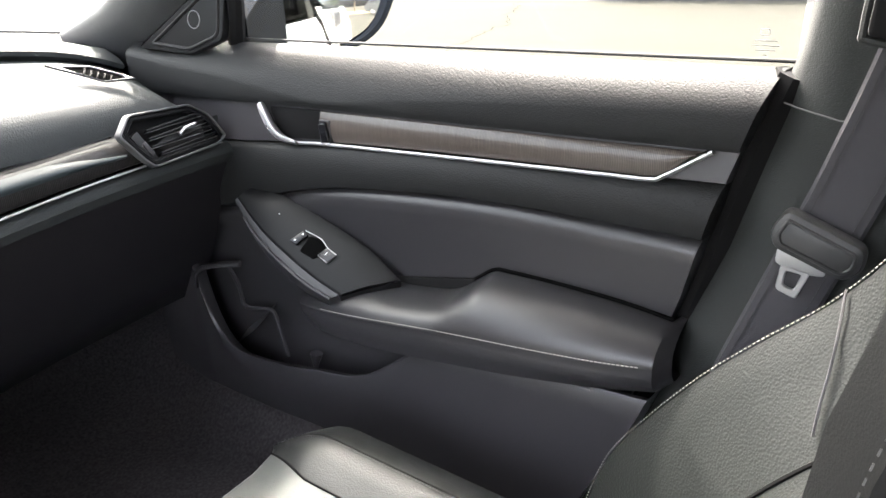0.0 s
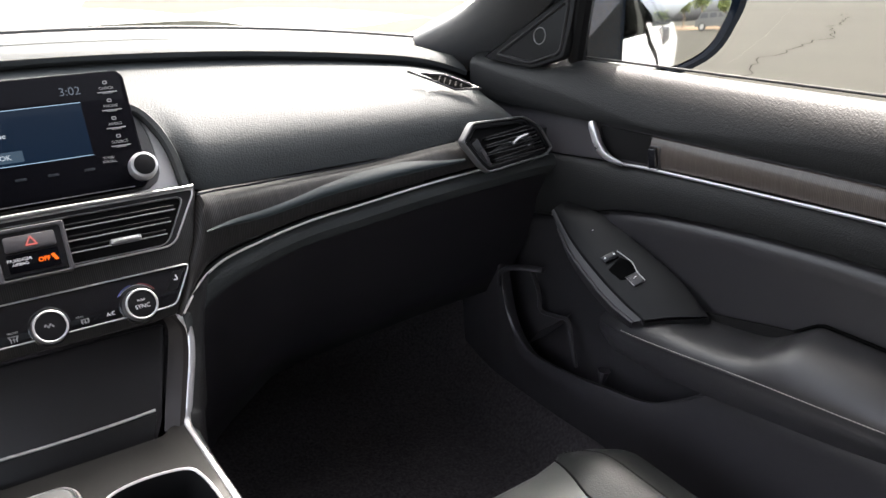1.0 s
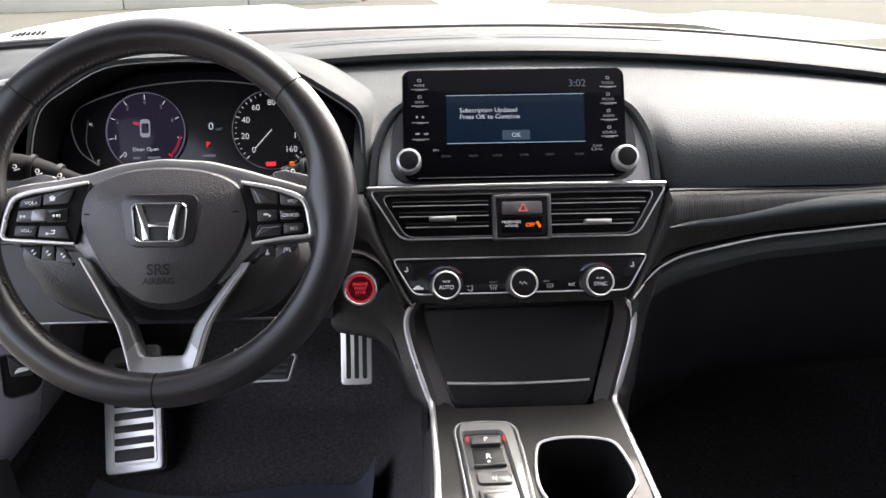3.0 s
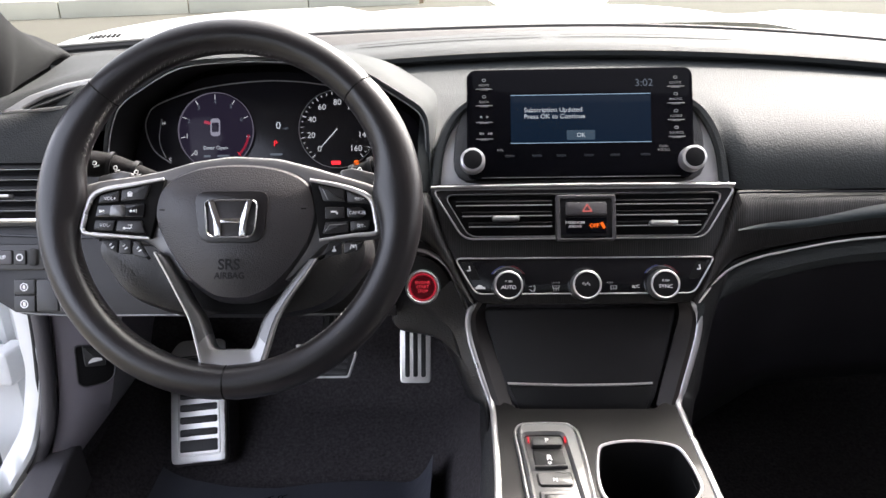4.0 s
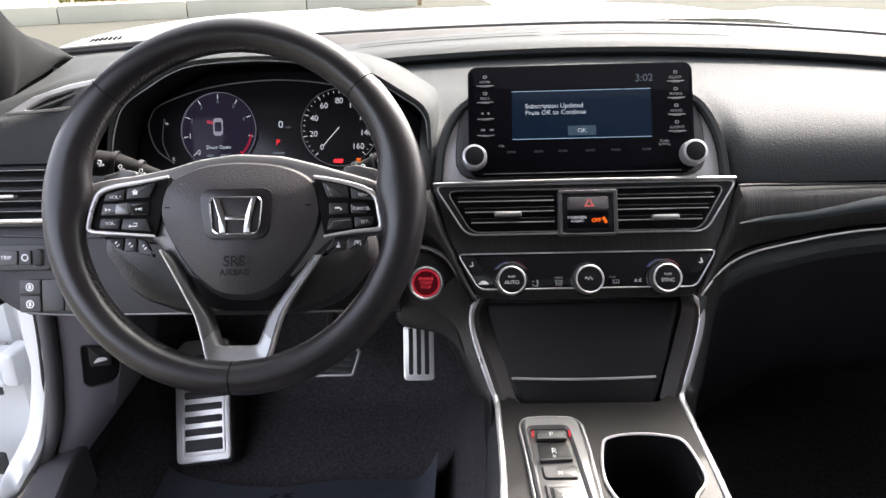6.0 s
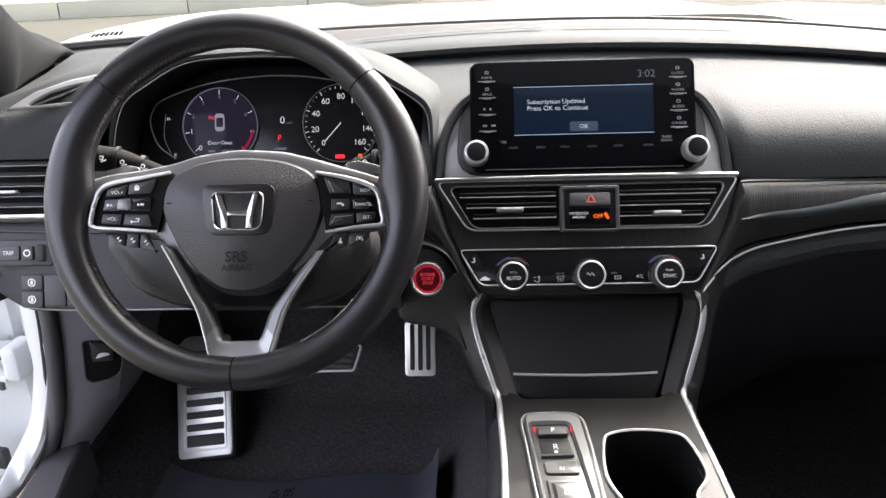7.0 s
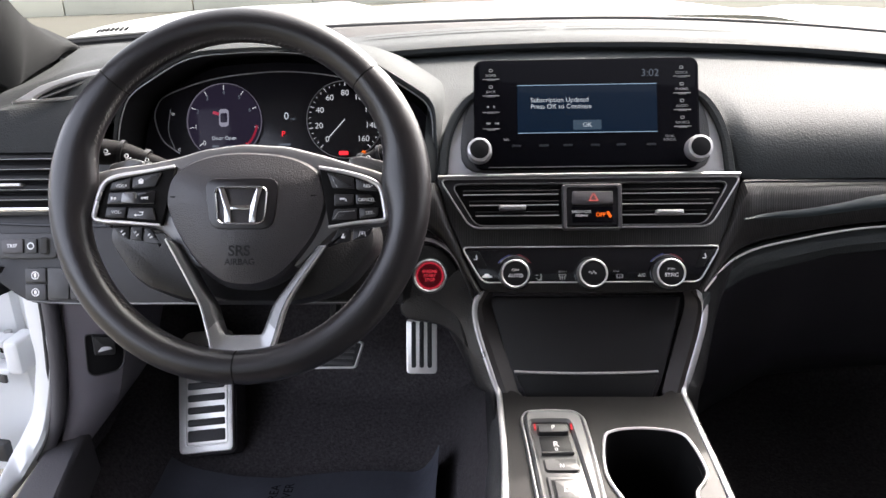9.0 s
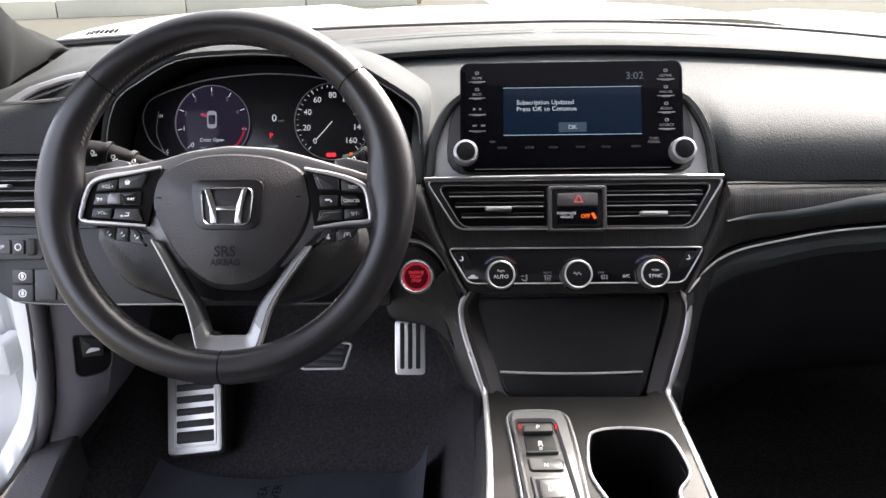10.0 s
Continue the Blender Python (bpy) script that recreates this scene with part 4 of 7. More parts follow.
# bright rails: up the sides of the stack and back along the console
rails = thing("console_rail", (0, 0.03, 0.60), "bright rails edging the console and centre stack", "trim rail")
for sx in (-1, 1):
    k = 0.015 if sx < 0 else 0.0
    line = spline([(sx * 0.119, 0.140, 0.757), (sx * 0.131, 0.137, 0.742), (sx * 0.130, 0.128, 0.715), (sx * 0.114, 0.105, 0.668), (sx * 0.106, 0.093, 0.649), (sx * (0.108 - k * 0.3), 0.06, 0.6405), (sx * (0.118 - k), -0.05, 0.618), (sx * (0.133 - k), -0.25, 0.575), (sx * (0.138 - k), -0.45, 0.533)], 8)
    part("rail", tube(line, 0.0043, 10, flat=0.8, taper=lambda s: min(1.0, 0.25 + 9 * s)), SATIN, rails)
    # the smoky panel between rail and lid
    inner = [(sx * 0.108, 0.152, 0.754), (sx * 0.113, 0.149, 0.735), (sx * 0.105, 0.136, 0.707), (sx * 0.091, 0.114, 0.669), (sx * 0.082, 0.098, 0.644)]
    outer = [(sx * 0.120, 0.138, 0.757), (sx * 0.131, 0.135, 0.742), (sx * 0.129, 0.126, 0.715), (sx * 0.113, 0.103, 0.668), (sx * 0.105, 0.092, 0.648)]
    part("side_panel", loft([spline(inner, 5), spline([Vector(a).lerp(Vector(b), 0.6) + Vector((0, -0.006, 0)) for a, b in zip(inner, outer)], 5), spline(outer, 5)]), material("smoky_trim", (0.026, 0.022, 0.021), 0.36, metal=0.4, bump=0.1), rails, "smoky brown side panel")
# padded knee sides below the trim line, from the rail round into the footwells
KNEE = {-1: ([(-0.150, 0.146, 0.782), (-0.136, 0.140, 0.745), (-0.134, 0.130, 0.715), (-0.122, 0.114, 0.685), (-0.114, 0.104, 0.660), (-0.109, 0.094, 0.640), (-0.110, 0.090, 0.50)],
             [(-0.195, 0.152, 0.740), (-0.1731, 0.150, 0.7195), (-0.157, 0.145, 0.692), (-0.1436, 0.130, 0.669), (-0.1308, 0.118, 0.640), (-0.1143, 0.105, 0.625), (-0.112, 0.100, 0.50)]),
        1: ([(0.121, 0.142, 0.757), (0.134, 0.138, 0.742), (0.133, 0.130, 0.715), (0.122, 0.114, 0.685), (0.115, 0.104, 0.660), (0.110, 0.093, 0.640), (0.112, 0.090, 0.50)],
            [(0.1669, 0.152, 0.790), (0.1586, 0.150, 0.7583), (0.1508, 0.148, 0.7186), (0.1434, 0.135, 0.685), (0.1358, 0.120, 0.650), (0.128, 0.108, 0.630), (0.124, 0.100, 0.50)])}
for sx in (-1, 1):
    a, b = (spline(q, 5) for q in KNEE[sx])
    c = [Vector((q.x + sx * 0.006, 0.30, q.z - 0.07)) for q in b]
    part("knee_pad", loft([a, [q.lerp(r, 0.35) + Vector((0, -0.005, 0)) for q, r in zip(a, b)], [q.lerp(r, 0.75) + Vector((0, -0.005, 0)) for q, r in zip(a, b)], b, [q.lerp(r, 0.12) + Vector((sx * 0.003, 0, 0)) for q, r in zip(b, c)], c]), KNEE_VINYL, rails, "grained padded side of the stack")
# ---- gear selector ----
SELECTOR_FRAME = material("selector_frame_silver", (0.115, 0.115, 0.114), 0.44, metal=0.6, bump=0.04, grain=2500)
GEAR_SILVER = material("selector_satin", (0.060, 0.060, 0.0595), 0.48, metal=0.4, bump=0.04, grain=2500)
sel = thing("gear_selector", (-0.048, 0.0, 0.633), "silver push-button gear selector in the console", "gear selector")
S_OUT = [(-0.0800, 0.0120), (-0.0751, 0.0216), (-0.0500, 0.0232), (-0.0242, 0.0219), (-0.0165, 0.0130), (-0.0127, -0.0218), (-0.0085, -0.0960), (-0.0060, -0.1500), (-0.0600, -0.1500), (-0.0690, -0.0960), (-0.0760, -0.0218)]
S_IN = [(-0.0735, 0.0000), (-0.0715, 0.0045), (-0.0500, 0.0056), (-0.0330, 0.0050), (-0.0310, 0.0000), (-0.0260, -0.0372), (-0.0185, -0.0960), (-0.0150, -0.1450), (-0.0550, -0.1450), (-0.0635, -0.0960), (-0.0690, -0.0372)]
so, si = rpoly(S_OUT, 0.006), rpoly(S_IN, 0.003)
part("frame", hollow(so, si, 0.011, 0.003, up(TOPM, 0.003)), SELECTOR_FRAME, sel, "satin silver frame")
part("base", plate(si, 0.006, 0.001, up(TOPM, 0.004)), GEAR_SILVER, sel, "grey satin base")
part("rail_line", hollow(offset(so, -0.004), offset(so, -0.0005), 0.007, 0.0015, up(TOPM, 0.003)), SILVER, sel)
PARK_GREY = material("park_key_grey", (0.040, 0.040, 0.0395), 0.45, metal=0.3)


def gear_key(name, pts, base, h, mat, word="", size=0.0085, gap=True):
    """One push key with a dark gap round it."""
    line = rpoly(pts[::-1], 0.002, 4)
    if gap:
        part("key_gap", plate(offset(line, -0.0014), 0.0006, 0.0002, up(TOPM, 0.0098)), SLAT, sel)
    key = part(name, plate(line, h, 0.0012, up(TOPM, base)), mat, sel)
    if word:
        cx, cy = sum(q[0] for q in line) / len(line), sum(q[1] for q in line) / len(line)
        lettering("letter", word, size, up(TOPM, base + h + 0.0003, cx, cy), WHITE_INK, key)
    return key


gear_key("park_key", [(-0.0650, -0.0010), (-0.0345, 0.0004), (-0.0336, -0.0121), (-0.0653, -0.0126)], 0.0095, 0.0055, PARK_GREY, "P")
rev = gear_key("reverse_key", [(-0.0655, -0.0150), (-0.0332, -0.0145), (-0.0303, -0.0375), (-0.0633, -0.0385)], 0.0095, 0.0012, SLAT, "R", 0.0105, False)
part("key_mark", hollow(disc(0.0018, 14), disc(0.0011, 14), 0.0003, 0.0001, up(TOPM, 0.0108, -0.0482, -0.0330)), WHITE_INK, rev)
gear_key("key_lip", [(-0.0645, -0.0385), (-0.0305, -0.0372), (-0.0300, -0.0400), (-0.0640, -0.0412)], 0.0095, 0.0045, GEAR_SILVER, gap=False)
gear_key("neutral_key", [(-0.0623, -0.0478), (-0.0287, -0.0466), (-0.0272, -0.0605), (-0.0290, -0.0624), (-0.0590, -0.0624), (-0.0612, -0.0600)], 0.0085, 0.0038, GEAR_SILVER, "N", 0.0065)
gear_key("drive_surround", [(-0.0612, -0.0708), (-0.0285, -0.0690), (-0.0240, -0.1080), (-0.0575, -0.1090)], 0.0085, 0.0040, GEAR_SILVER)
gear_key("drive_well", [(-0.0575, -0.0745), (-0.0310, -0.0730), (-0.0272, -0.1040), (-0.0545, -0.1050)], 0.0125, 0.0004, SLAT, gap=False)
gear_key("drive_key", [(-0.0545, -0.0770), (-0.0322, -0.0758), (-0.0300, -0.0990), (-0.0525, -0.1000)], 0.0125, 0.0022, PARK_GREY, "D", 0.0100, False)
for u in (-0.0688, -0.0297):
    part("lamp", box(0.0016, 0.008, 0.002, up(TOPM, 0.0125, u, -0.0035), 0.0008), RED_GLOW, sel)
# ---- start button ----
ST = plane_at((-0.1845, 0.152, 0.770), 22)
start = thing("start_button", ST @ Vector((0, 0, -0.01)), "red engine start button in a silver ring", "start button")
part("ring", turned([(0.0205, -0.012), (0.0205, 0.004), (0.0195, 0.0075), (0.0178, 0.0084), (0.0160, 0.0070), (0.0154, 0.004)], ST, 40), SILVER, start, "silver ring")
part("button", turned([(0.0154, 0.0), (0.0154, 0.0055), (0.0142, 0.0068), (0.0115, 0.0072)], ST, 36), START_RED, start, "glowing red button")
part("button_edge", hollow(disc(0.0154, 36), disc(0.0138, 36), 0.0074, 0.0008, ST), glow("red_edge", (0.75, 0.03, 0.06), 0.05), start, "lit red edge")
lettering("words", "ENGINE\nSTART\nSTOP", 0.0049, up(ST, 0.0075, 0, 0.0), glow("lit_pink", (1.0, 0.06, 0.09), 0.05), start, bold=0.0001)
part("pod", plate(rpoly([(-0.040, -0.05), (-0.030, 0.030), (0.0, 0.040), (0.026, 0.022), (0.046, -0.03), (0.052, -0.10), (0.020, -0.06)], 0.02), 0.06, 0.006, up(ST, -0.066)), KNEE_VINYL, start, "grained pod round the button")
part("pod_line", tube(spline([ST @ Vector(p) for p in ((-0.015, 0.044, -0.006), (0.006, 0.040, -0.006), (0.026, 0.026, -0.006), (0.040, 0.0, -0.008), (0.052, -0.030, -0.012))], 6), 0.0024, 6), SATIN, start, "bright trim line")

# ---- instrument cluster and its hood ----
hood = thing("cluster_hood", (-0.405, 0.34, 0.80), "grained charcoal hood arching over the instruments", "cluster hood")


HX = -0.376
HOOD = spline([(u, v, 0) for u, v in ((-0.198, -0.05), (-0.196, 0.04), (-0.191, 0.087), (-0.1815, 0.117), (-0.1715, 0.131), (-0.1515, 0.1445), (-0.0978, 0.1715), (-0.0296, 0.1775), (0.0244, 0.1765), (0.0914, 0.1685), (0.128, 0.1565), (0.1576, 0.1389), (0.184, 0.1218), (0.1938, 0.1117), (0.1985, 0.0984), (0.200, 0.065), (0.201, 0.0), (0.201, -0.05))], 4)


def hood_ring(grow, rise, y):
    """The hood's outline: a shallow crown with chamfered corners, leaning forward."""
    return [Vector((HX + p.x * (1 + grow), y + 0.22 * (p.y + rise), 0.85 + 0.977 * (p.y + (rise if p.y > 0 else 0)))) for p in HOOD]


part("hood_shell", loft([hood_ring(0.07, -0.020, 0.44), hood_ring(0.06, -0.004, 0.34), hood_ring(0.04, 0.003, 0.27), hood_ring(0.03, 0.005, 0.235), hood_ring(0.016, 0.004, 0.218),
                         hood_ring(0.0, 0.0, 0.209), hood_ring(-0.018, -0.004, 0.212)]), SOFT, hood)
part("hood_lining", loft([hood_ring(-0.018, -0.004, 0.211), hood_ring(-0.035, -0.012, 0.25), hood_ring(-0.055, -0.022, 0.31)]), LINING, hood, "matt black inner lining")
part("hood_back", loft([hood_ring(-0.045, -0.018, 0.325), hood_ring(-0.999, -0.2, 0.325)]), MATT_BLACK, hood)
part("hood_lip_line", tube(hood_ring(-0.022, -0.006, 0.213), 0.0009, 5), GREY_INK, hood)
CL = plane_at((-0.372, 0.289, 0.928), 20)
clus = thing("instrument_cluster", (-0.372, 0.29, 0.80), "lit instrument cluster with a violet rev counter and a speedometer", "instrument cluster")
part("face", plate([(v.x + 0.372, (v.z - 0.928) / math.cos(radians(20))) for v in hood_ring(-0.06, -0.026, 0.29)], 0.01, 0.002, up(CL, -0.012)), CLUSTER_GLASS, clus)
border = spline([(-0.138, -0.0405, 0), (-0.159, -0.024, 0), (-0.169, 0.001, 0), (-0.167, 0.019, 0), (-0.152, 0.035, 0), (-0.093, 0.054, 0), (-0.023, 0.0617, 0), (0.03, 0.0600, 0), (0.075, 0.053, 0), (0.11, 0.046, 0)], 6)
part("border_line", tube([up(CL, 0.0) @ p for p in border], 0.0008, 5), GREY_INK, clus)
part("rev_counter", plate(disc(0.0465, 48, -0.079, 0.0), 0.003, 0.001, up(CL, -0.001)), TACH_GLOW, clus, "violet lit dial")
part("rev_ring", hollow(disc(0.0485, 48, -0.079, 0.0), disc(0.0477, 48, -0.079, 0.0), 0.004, 0.0006, up(CL, -0.001)), glow("ring_violet", (0.35, 0.33, 0.45), 0.022), clus)
for i in range(9):
    a = radians(225 - 270 * i / 8)
    mat = RED_GLOW if i > 7 else DIAL_GLOW
    part("tick", box(0.006, 0.0009, 0.0006, up(CL, 0.0022) @ Matrix.Translation((-0.079, 0, 0)) @ Matrix.Rotation(a, 4, "Z") @ Matrix.Translation((0.0425, 0, 0)), 0.0003), mat, clus)
part("red_zone", tube([CL @ Vector((-0.079 + 0.043 * math.cos(a), 0.043 * math.sin(a), 0.0025)) for a in np.linspace(radians(-45), radians(-8), 8)], 0.0016, 5), glow("red_zone_glow", (0.35, 0.02, 0.05), 0.06), clus)
lettering("dial_word", "Door Open", 0.0066, up(CL, 0.0026, -0.079, -0.022), WHITE_GLOW, clus)
for w, a, r in (("0", 228, 0.038), ("1", 191, 0.037), ("2", 160, 0.036), ("3", 126, 0.036), ("4", 90, 0.036), ("5", 56, 0.036), ("6", 22, 0.036)):
    lettering("dial_number", w, 0.009 if w in "01" else 0.0075, up(CL, 0.0026, -0.079 + r * math.cos(radians(a)), r * math.sin(radians(a))), DIAL_GLOW if w in "01" else DIM_GLOW, clus)
car = up(CL, 0.0026, -0.079, 0.004)
part("car_symbol", hollow(rrect(0.0125, 0.0225, 0.004), rrect(0.0090, 0.0120, 0.002), 0.0005, 0.0001, car), glow("car_symbol_grey", (0.35, 0.35, 0.45), 0.055), clus)
part("open_door_mark", box(0.009, 0.004, 0.0005, up(car, 0.0, -0.010, 0.006) @ Matrix.Rotation(radians(-15), 4, "Z"), 0.001), glow("door_red", (0.6, 0.06, 0.12), 0.05), clus)
for x, w in ((-0.090, 0.009), (-0.069, 0.016)):
    part("lower_marks", box(w, 0.0030, 0.0004, up(CL, 0.0026, x, -0.0325), 0.001), DIM_GLOW, clus)
SPX = 0.0765
part("speed_ring", hollow(disc(0.0495, 48, SPX, 0.0), disc(0.0487, 48, SPX, 0.0), 0.002, 0.0004, CL), GREY_INK, clus)
for i in range(33):
    a = radians(228 - 276 * i / 32)
    big = i % 4 == 0
    part("tick", box(0.0055 if big else 0.003, 0.0009 if big else 0.0006, 0.0006, CL @ Matrix.Translation((SPX, 0, 0)) @ Matrix.Rotation(a, 4, "Z") @ Matrix.Translation((0.0455, 0, 0)), 0.0002), DIAL_GLOW, clus)
for i, w in enumerate(("0", "20", "40", "60", "80", "100", "120", "140", "160")):
    a = radians(228 - 276 * i / 8)
    lettering("dial_number", w, 0.0105, up(CL, 0.0006, SPX + 0.0345 * math.cos(a), 0.0335 * math.sin(a)), DIAL_GLOW, clus)
part("needle", tube([CL @ Vector((SPX - 0.031 * math.cos(radians(48)), -0.031 * math.sin(radians(48)), 0.003)), CL @ Vector((SPX, 0, 0.003))], 0.0007, 5), DIAL_GLOW, clus)
lettering("speed_now", "0", 0.0130, up(CL, 0.0004, 0.001, 0.005), WHITE_GLOW, clus)
lettering("speed_unit", "mph", 0.0048, up(CL, 0.0004, 0.010, 0.002), DIM_GLOW, clus)
lettering("gear_now", "P", 0.0100, up(CL, 0.0004, -0.003, -0.0175), RED_GLOW, clus)
part("trip_bar", box(0.016, 0.003, 0.0004, up(CL, 0.0002, -0.002, -0.031), 0.001), DIM_GLOW, clus)
part("red_lamp", box(0.012, 0.005, 0.0005, up(CL, 0.0002, 0.074, -0.0425), 0.001), RED_GLOW, clus)
part("amber_lamp", box(0.006, 0.0055, 0.0005, up(CL, 0.0002, 0.100, -0.0425), 0.001), AMBER_GLOW, clus)
for w, v in (("H", 0.010), ("C", -0.036)):
    lettering("gauge_letter", w, 0.0055, up(CL, 0.0004, -0.146 + (0.008 if w == "C" else 0), v), DIAL_GLOW, clus)
part("gauge_arc", tube(spline([CL @ Vector(p) for p in ((-0.149, 0.016, 0.0005), (-0.152, -0.012, 0.0005), (-0.144, -0.034, 0.0005))], 5), 0.0005, 4), GREY_INK, clus)

# ---- steering wheel ----
WH = plane_at((-0.3525, 0.0065, 0.9165), 24.5)
wheel = thing("steering_wheel", WH @ Vector((0, 0, -0.05)), "black leather three-spoke steering wheel with silver spokes", "steering wheel")
RC, N = 0.1615, 120


def swell(deg, at, width):
    d = (deg - at + 180) % 360 - 180
    return math.exp(-(d / width) ** 2)


def rim_section(a, j, n=20):
    """Thicker at the sides, with thumb rests that reach in to the spokes."""
    deg = math.degrees(a) % 360
    side = math.cos(a) ** 2
    fat = 1 + 0.08 * swell(deg, 12, 20) + 0.08 * swell(deg, 168, 20)
    fat *= 1 - 0.05 * math.exp(-(min(abs(deg - 42), abs(deg - 138), abs(deg - 270)) / 0.9) ** 2)
    b = 2 * math.pi * j / n
    thumb = 0.45 * max(swell(deg, 4, 10), swell(deg, 176, 10)) if math.cos(b) < 0 else 0.0
    r = RC + 0.001 * side + (0.0162 + 0.0015 * side) * fat * math.cos(b) * (1 + thumb)
    return WH @ Vector((r * math.cos(a), r * math.sin(a), 0.0165 * math.sin(b) * (1 - 0.25 * thumb * -math.cos(b) * (math.cos(b) < 0)))) 


rings = [[rim_section(2 * math.pi * i / N, j) for j in range(20)] for i in range(N)]
part("rim", loft(rings, around=True, along=True), RIM_LEATHER, wheel, "smooth black leather rim")
for a0 in (42, 138, 270):
    part("rim_seam", tube([rim_section(radians(a0), j * 0.5 - 1).lerp(WH.translation, -0.001) for j in range(26)], 0.0007, 5), MATT_BLACK, wheel)
for i in range(190):
    a = radians(360 * i / 190)
    d = math.degrees(a)
    if 340 < d or d < 20 or 160 < d < 200 or 245 < d < 295:
        continue
    part("stitch", tube([rim_section(a, 8.5).lerp(WH.translation, 0.002), rim_section(a + 0.018, 9.2).lerp(WH.translation, 0.002)], 0.00042, 4), DARK_THREAD, wheel)
# airbag pad
PAD = [(-0.0640, 0.0250), (-0.0480, 0.0350), (-0.0250, 0.0420), (0.0060, 0.0440), (0.0400, 0.0410), (0.0640, 0.0330), (0.0790, 0.0210), (0.0850, 0.0000), (0.0850, -0.0140), (0.0770, -0.0370), (0.0620, -0.0590), (0.0420, -0.0790), (0.0210, -0.0885), (0.0026, -0.0900), (-0.0184, -0.0855), (-0.0423, -0.0670), (-0.0595, -0.0430), (-0.0720, -0.0180), (-0.0745, -0.0040), (-0.0715, 0.0130)]
pad_line = [(p.x, p.y) for p in spline([(*p, 0) for p in PAD], 4, True)]
part("airbag_pad", plate(pad_line, 0.040, 0.020, up(WH, -0.036), dome=0.008), PAD_LEATHER, wheel, "grained airbag pad")
part("pad_hub", plate(offset(pad_line, 0.004), 0.03, 0.006, up(WH, -0.055)), PLASTIC, wheel)
# the satin shell behind pad and keys
shell = [(-0.1480, 0.0230), (-0.1256, 0.0284), (-0.0927, 0.0322), (-0.0653, 0.0372), (-0.0381, 0.0452), (0.0, 0.0500), (0.0434, 0.0470), (0.0758, 0.0385), (0.1027, 0.0303), (0.1241, 0.0240), (0.1440, 0.0170), (0.1470, -0.0100), (0.1400, -0.0290), (0.0900, -0.0350), (0.0550, -0.0700), (-0.0450, -0.0700), (-0.0780, -0.0330), (-0.1370, -0.0275), (-0.1460, -0.0080)]
part("spoke_shell", plate(rpoly(shell, 0.008, 5), 0.016, 0.007, up(WH, -0.024)), SHELL_GREY, wheel, "dark satin spoke shell")
for sx in (-1, 1):
    part("pad_mark", box(0.0050, 0.0012, 0.0003, up(WH, 0.0066, 0.006 + sx * 0.066, -0.003), 0.0004), MATT_BLACK, wheel)
EMBLEM = material("emblem_metal", (0.55, 0.55, 0.55), 0.16, metal=1.0, vary=0.03)
em = up(WH, 0.0118, 0.0065, -0.0122)
em_o, em_i = rpoly([(-0.0255, 0.0175), (0.0255, 0.0175), (0.0222, -0.0180), (-0.0222, -0.0180)], 0.008, 6), rpoly([(-0.0235, 0.0158), (0.0235, 0.0158), (0.0205, -0.0163), (-0.0205, -0.0163)], 0.007, 6)
part("emblem_well", plate(rpoly([(-0.0350, 0.0255), (0.0350, 0.0255), (0.0290, -0.0220), (-0.0290, -0.0220)], 0.012, 5), 0.0025, 0.001, up(em, -0.0022)), RIM_LEATHER, wheel)
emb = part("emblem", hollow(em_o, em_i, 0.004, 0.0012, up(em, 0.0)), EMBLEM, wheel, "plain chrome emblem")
part("emblem_back", plate(em_i, 0.001, 0.0003, up(em, 0.0)), PAD_LEATHER, emb)
for sx in (-1, 1):
    part("emblem_bar", plate(rpoly([(sx * 0.0205, 0.0158), (sx * 0.0148, 0.0158), (sx * 0.0092, -0.0005), (sx * 0.0078, -0.0164), (sx * 0.0145, -0.0164), (sx * 0.0155, -0.0020)], 0.0015)[::sx], 0.0035, 0.001, up(em, 0.0005)), EMBLEM, emb)
part("emblem_bar", box(0.0215, 0.0046, 0.0032, up(em, 0.0005, 0, -0.0022), 0.001), EMBLEM, emb)
lettering("pad_word", "SRS", 0.0135, up(WH, 0.0128, 0.0050, -0.0545), SLAT, wheel, bold=0.0003)
lettering("pad_word", "AIRBAG", 0.0080, up(WH, 0.0116, 0.0050, -0.0645), SLAT, wheel, bold=0.0002)
KEY_BLACK = material("key_black", (0.012, 0.0117, 0.0125), 0.42, bump=0.1, grain=2000)
KEY_GLOSS = material("key_gloss_black", (0.008, 0.008, 0.009), 0.16, vary=0.05)


def wheel_key(pts, gloss=False, w=-0.0020):
    line = rpoly(pts, 0.0018, 3)
    area = sum(line[i - 1][0] * line[i][1] - line[i][0] * line[i - 1][1] for i in range(len(line)))
    line = offset(line if area > 0 else line[::-1], 0.0005)
    key = part("key", plate(line, 0.0030, 0.0009, up(WH, w)), KEY_GLOSS if gloss else KEY_BLACK, wheel)
    return key, Vector((sum(q[0] for q in line) / len(line), sum(q[1] for q in line) / len(line)))


def key_bars(c, key, bars, w=0.0011):
    for u, v, sx, sy, turn in bars:
        part("key_symbol", box(sx, sy, 0.0003, up(WH, w, c.x + u, c.y + v) @ Matrix.Rotation(radians(turn), 4, "Z"), 0.0004), WHITE_INK, key)


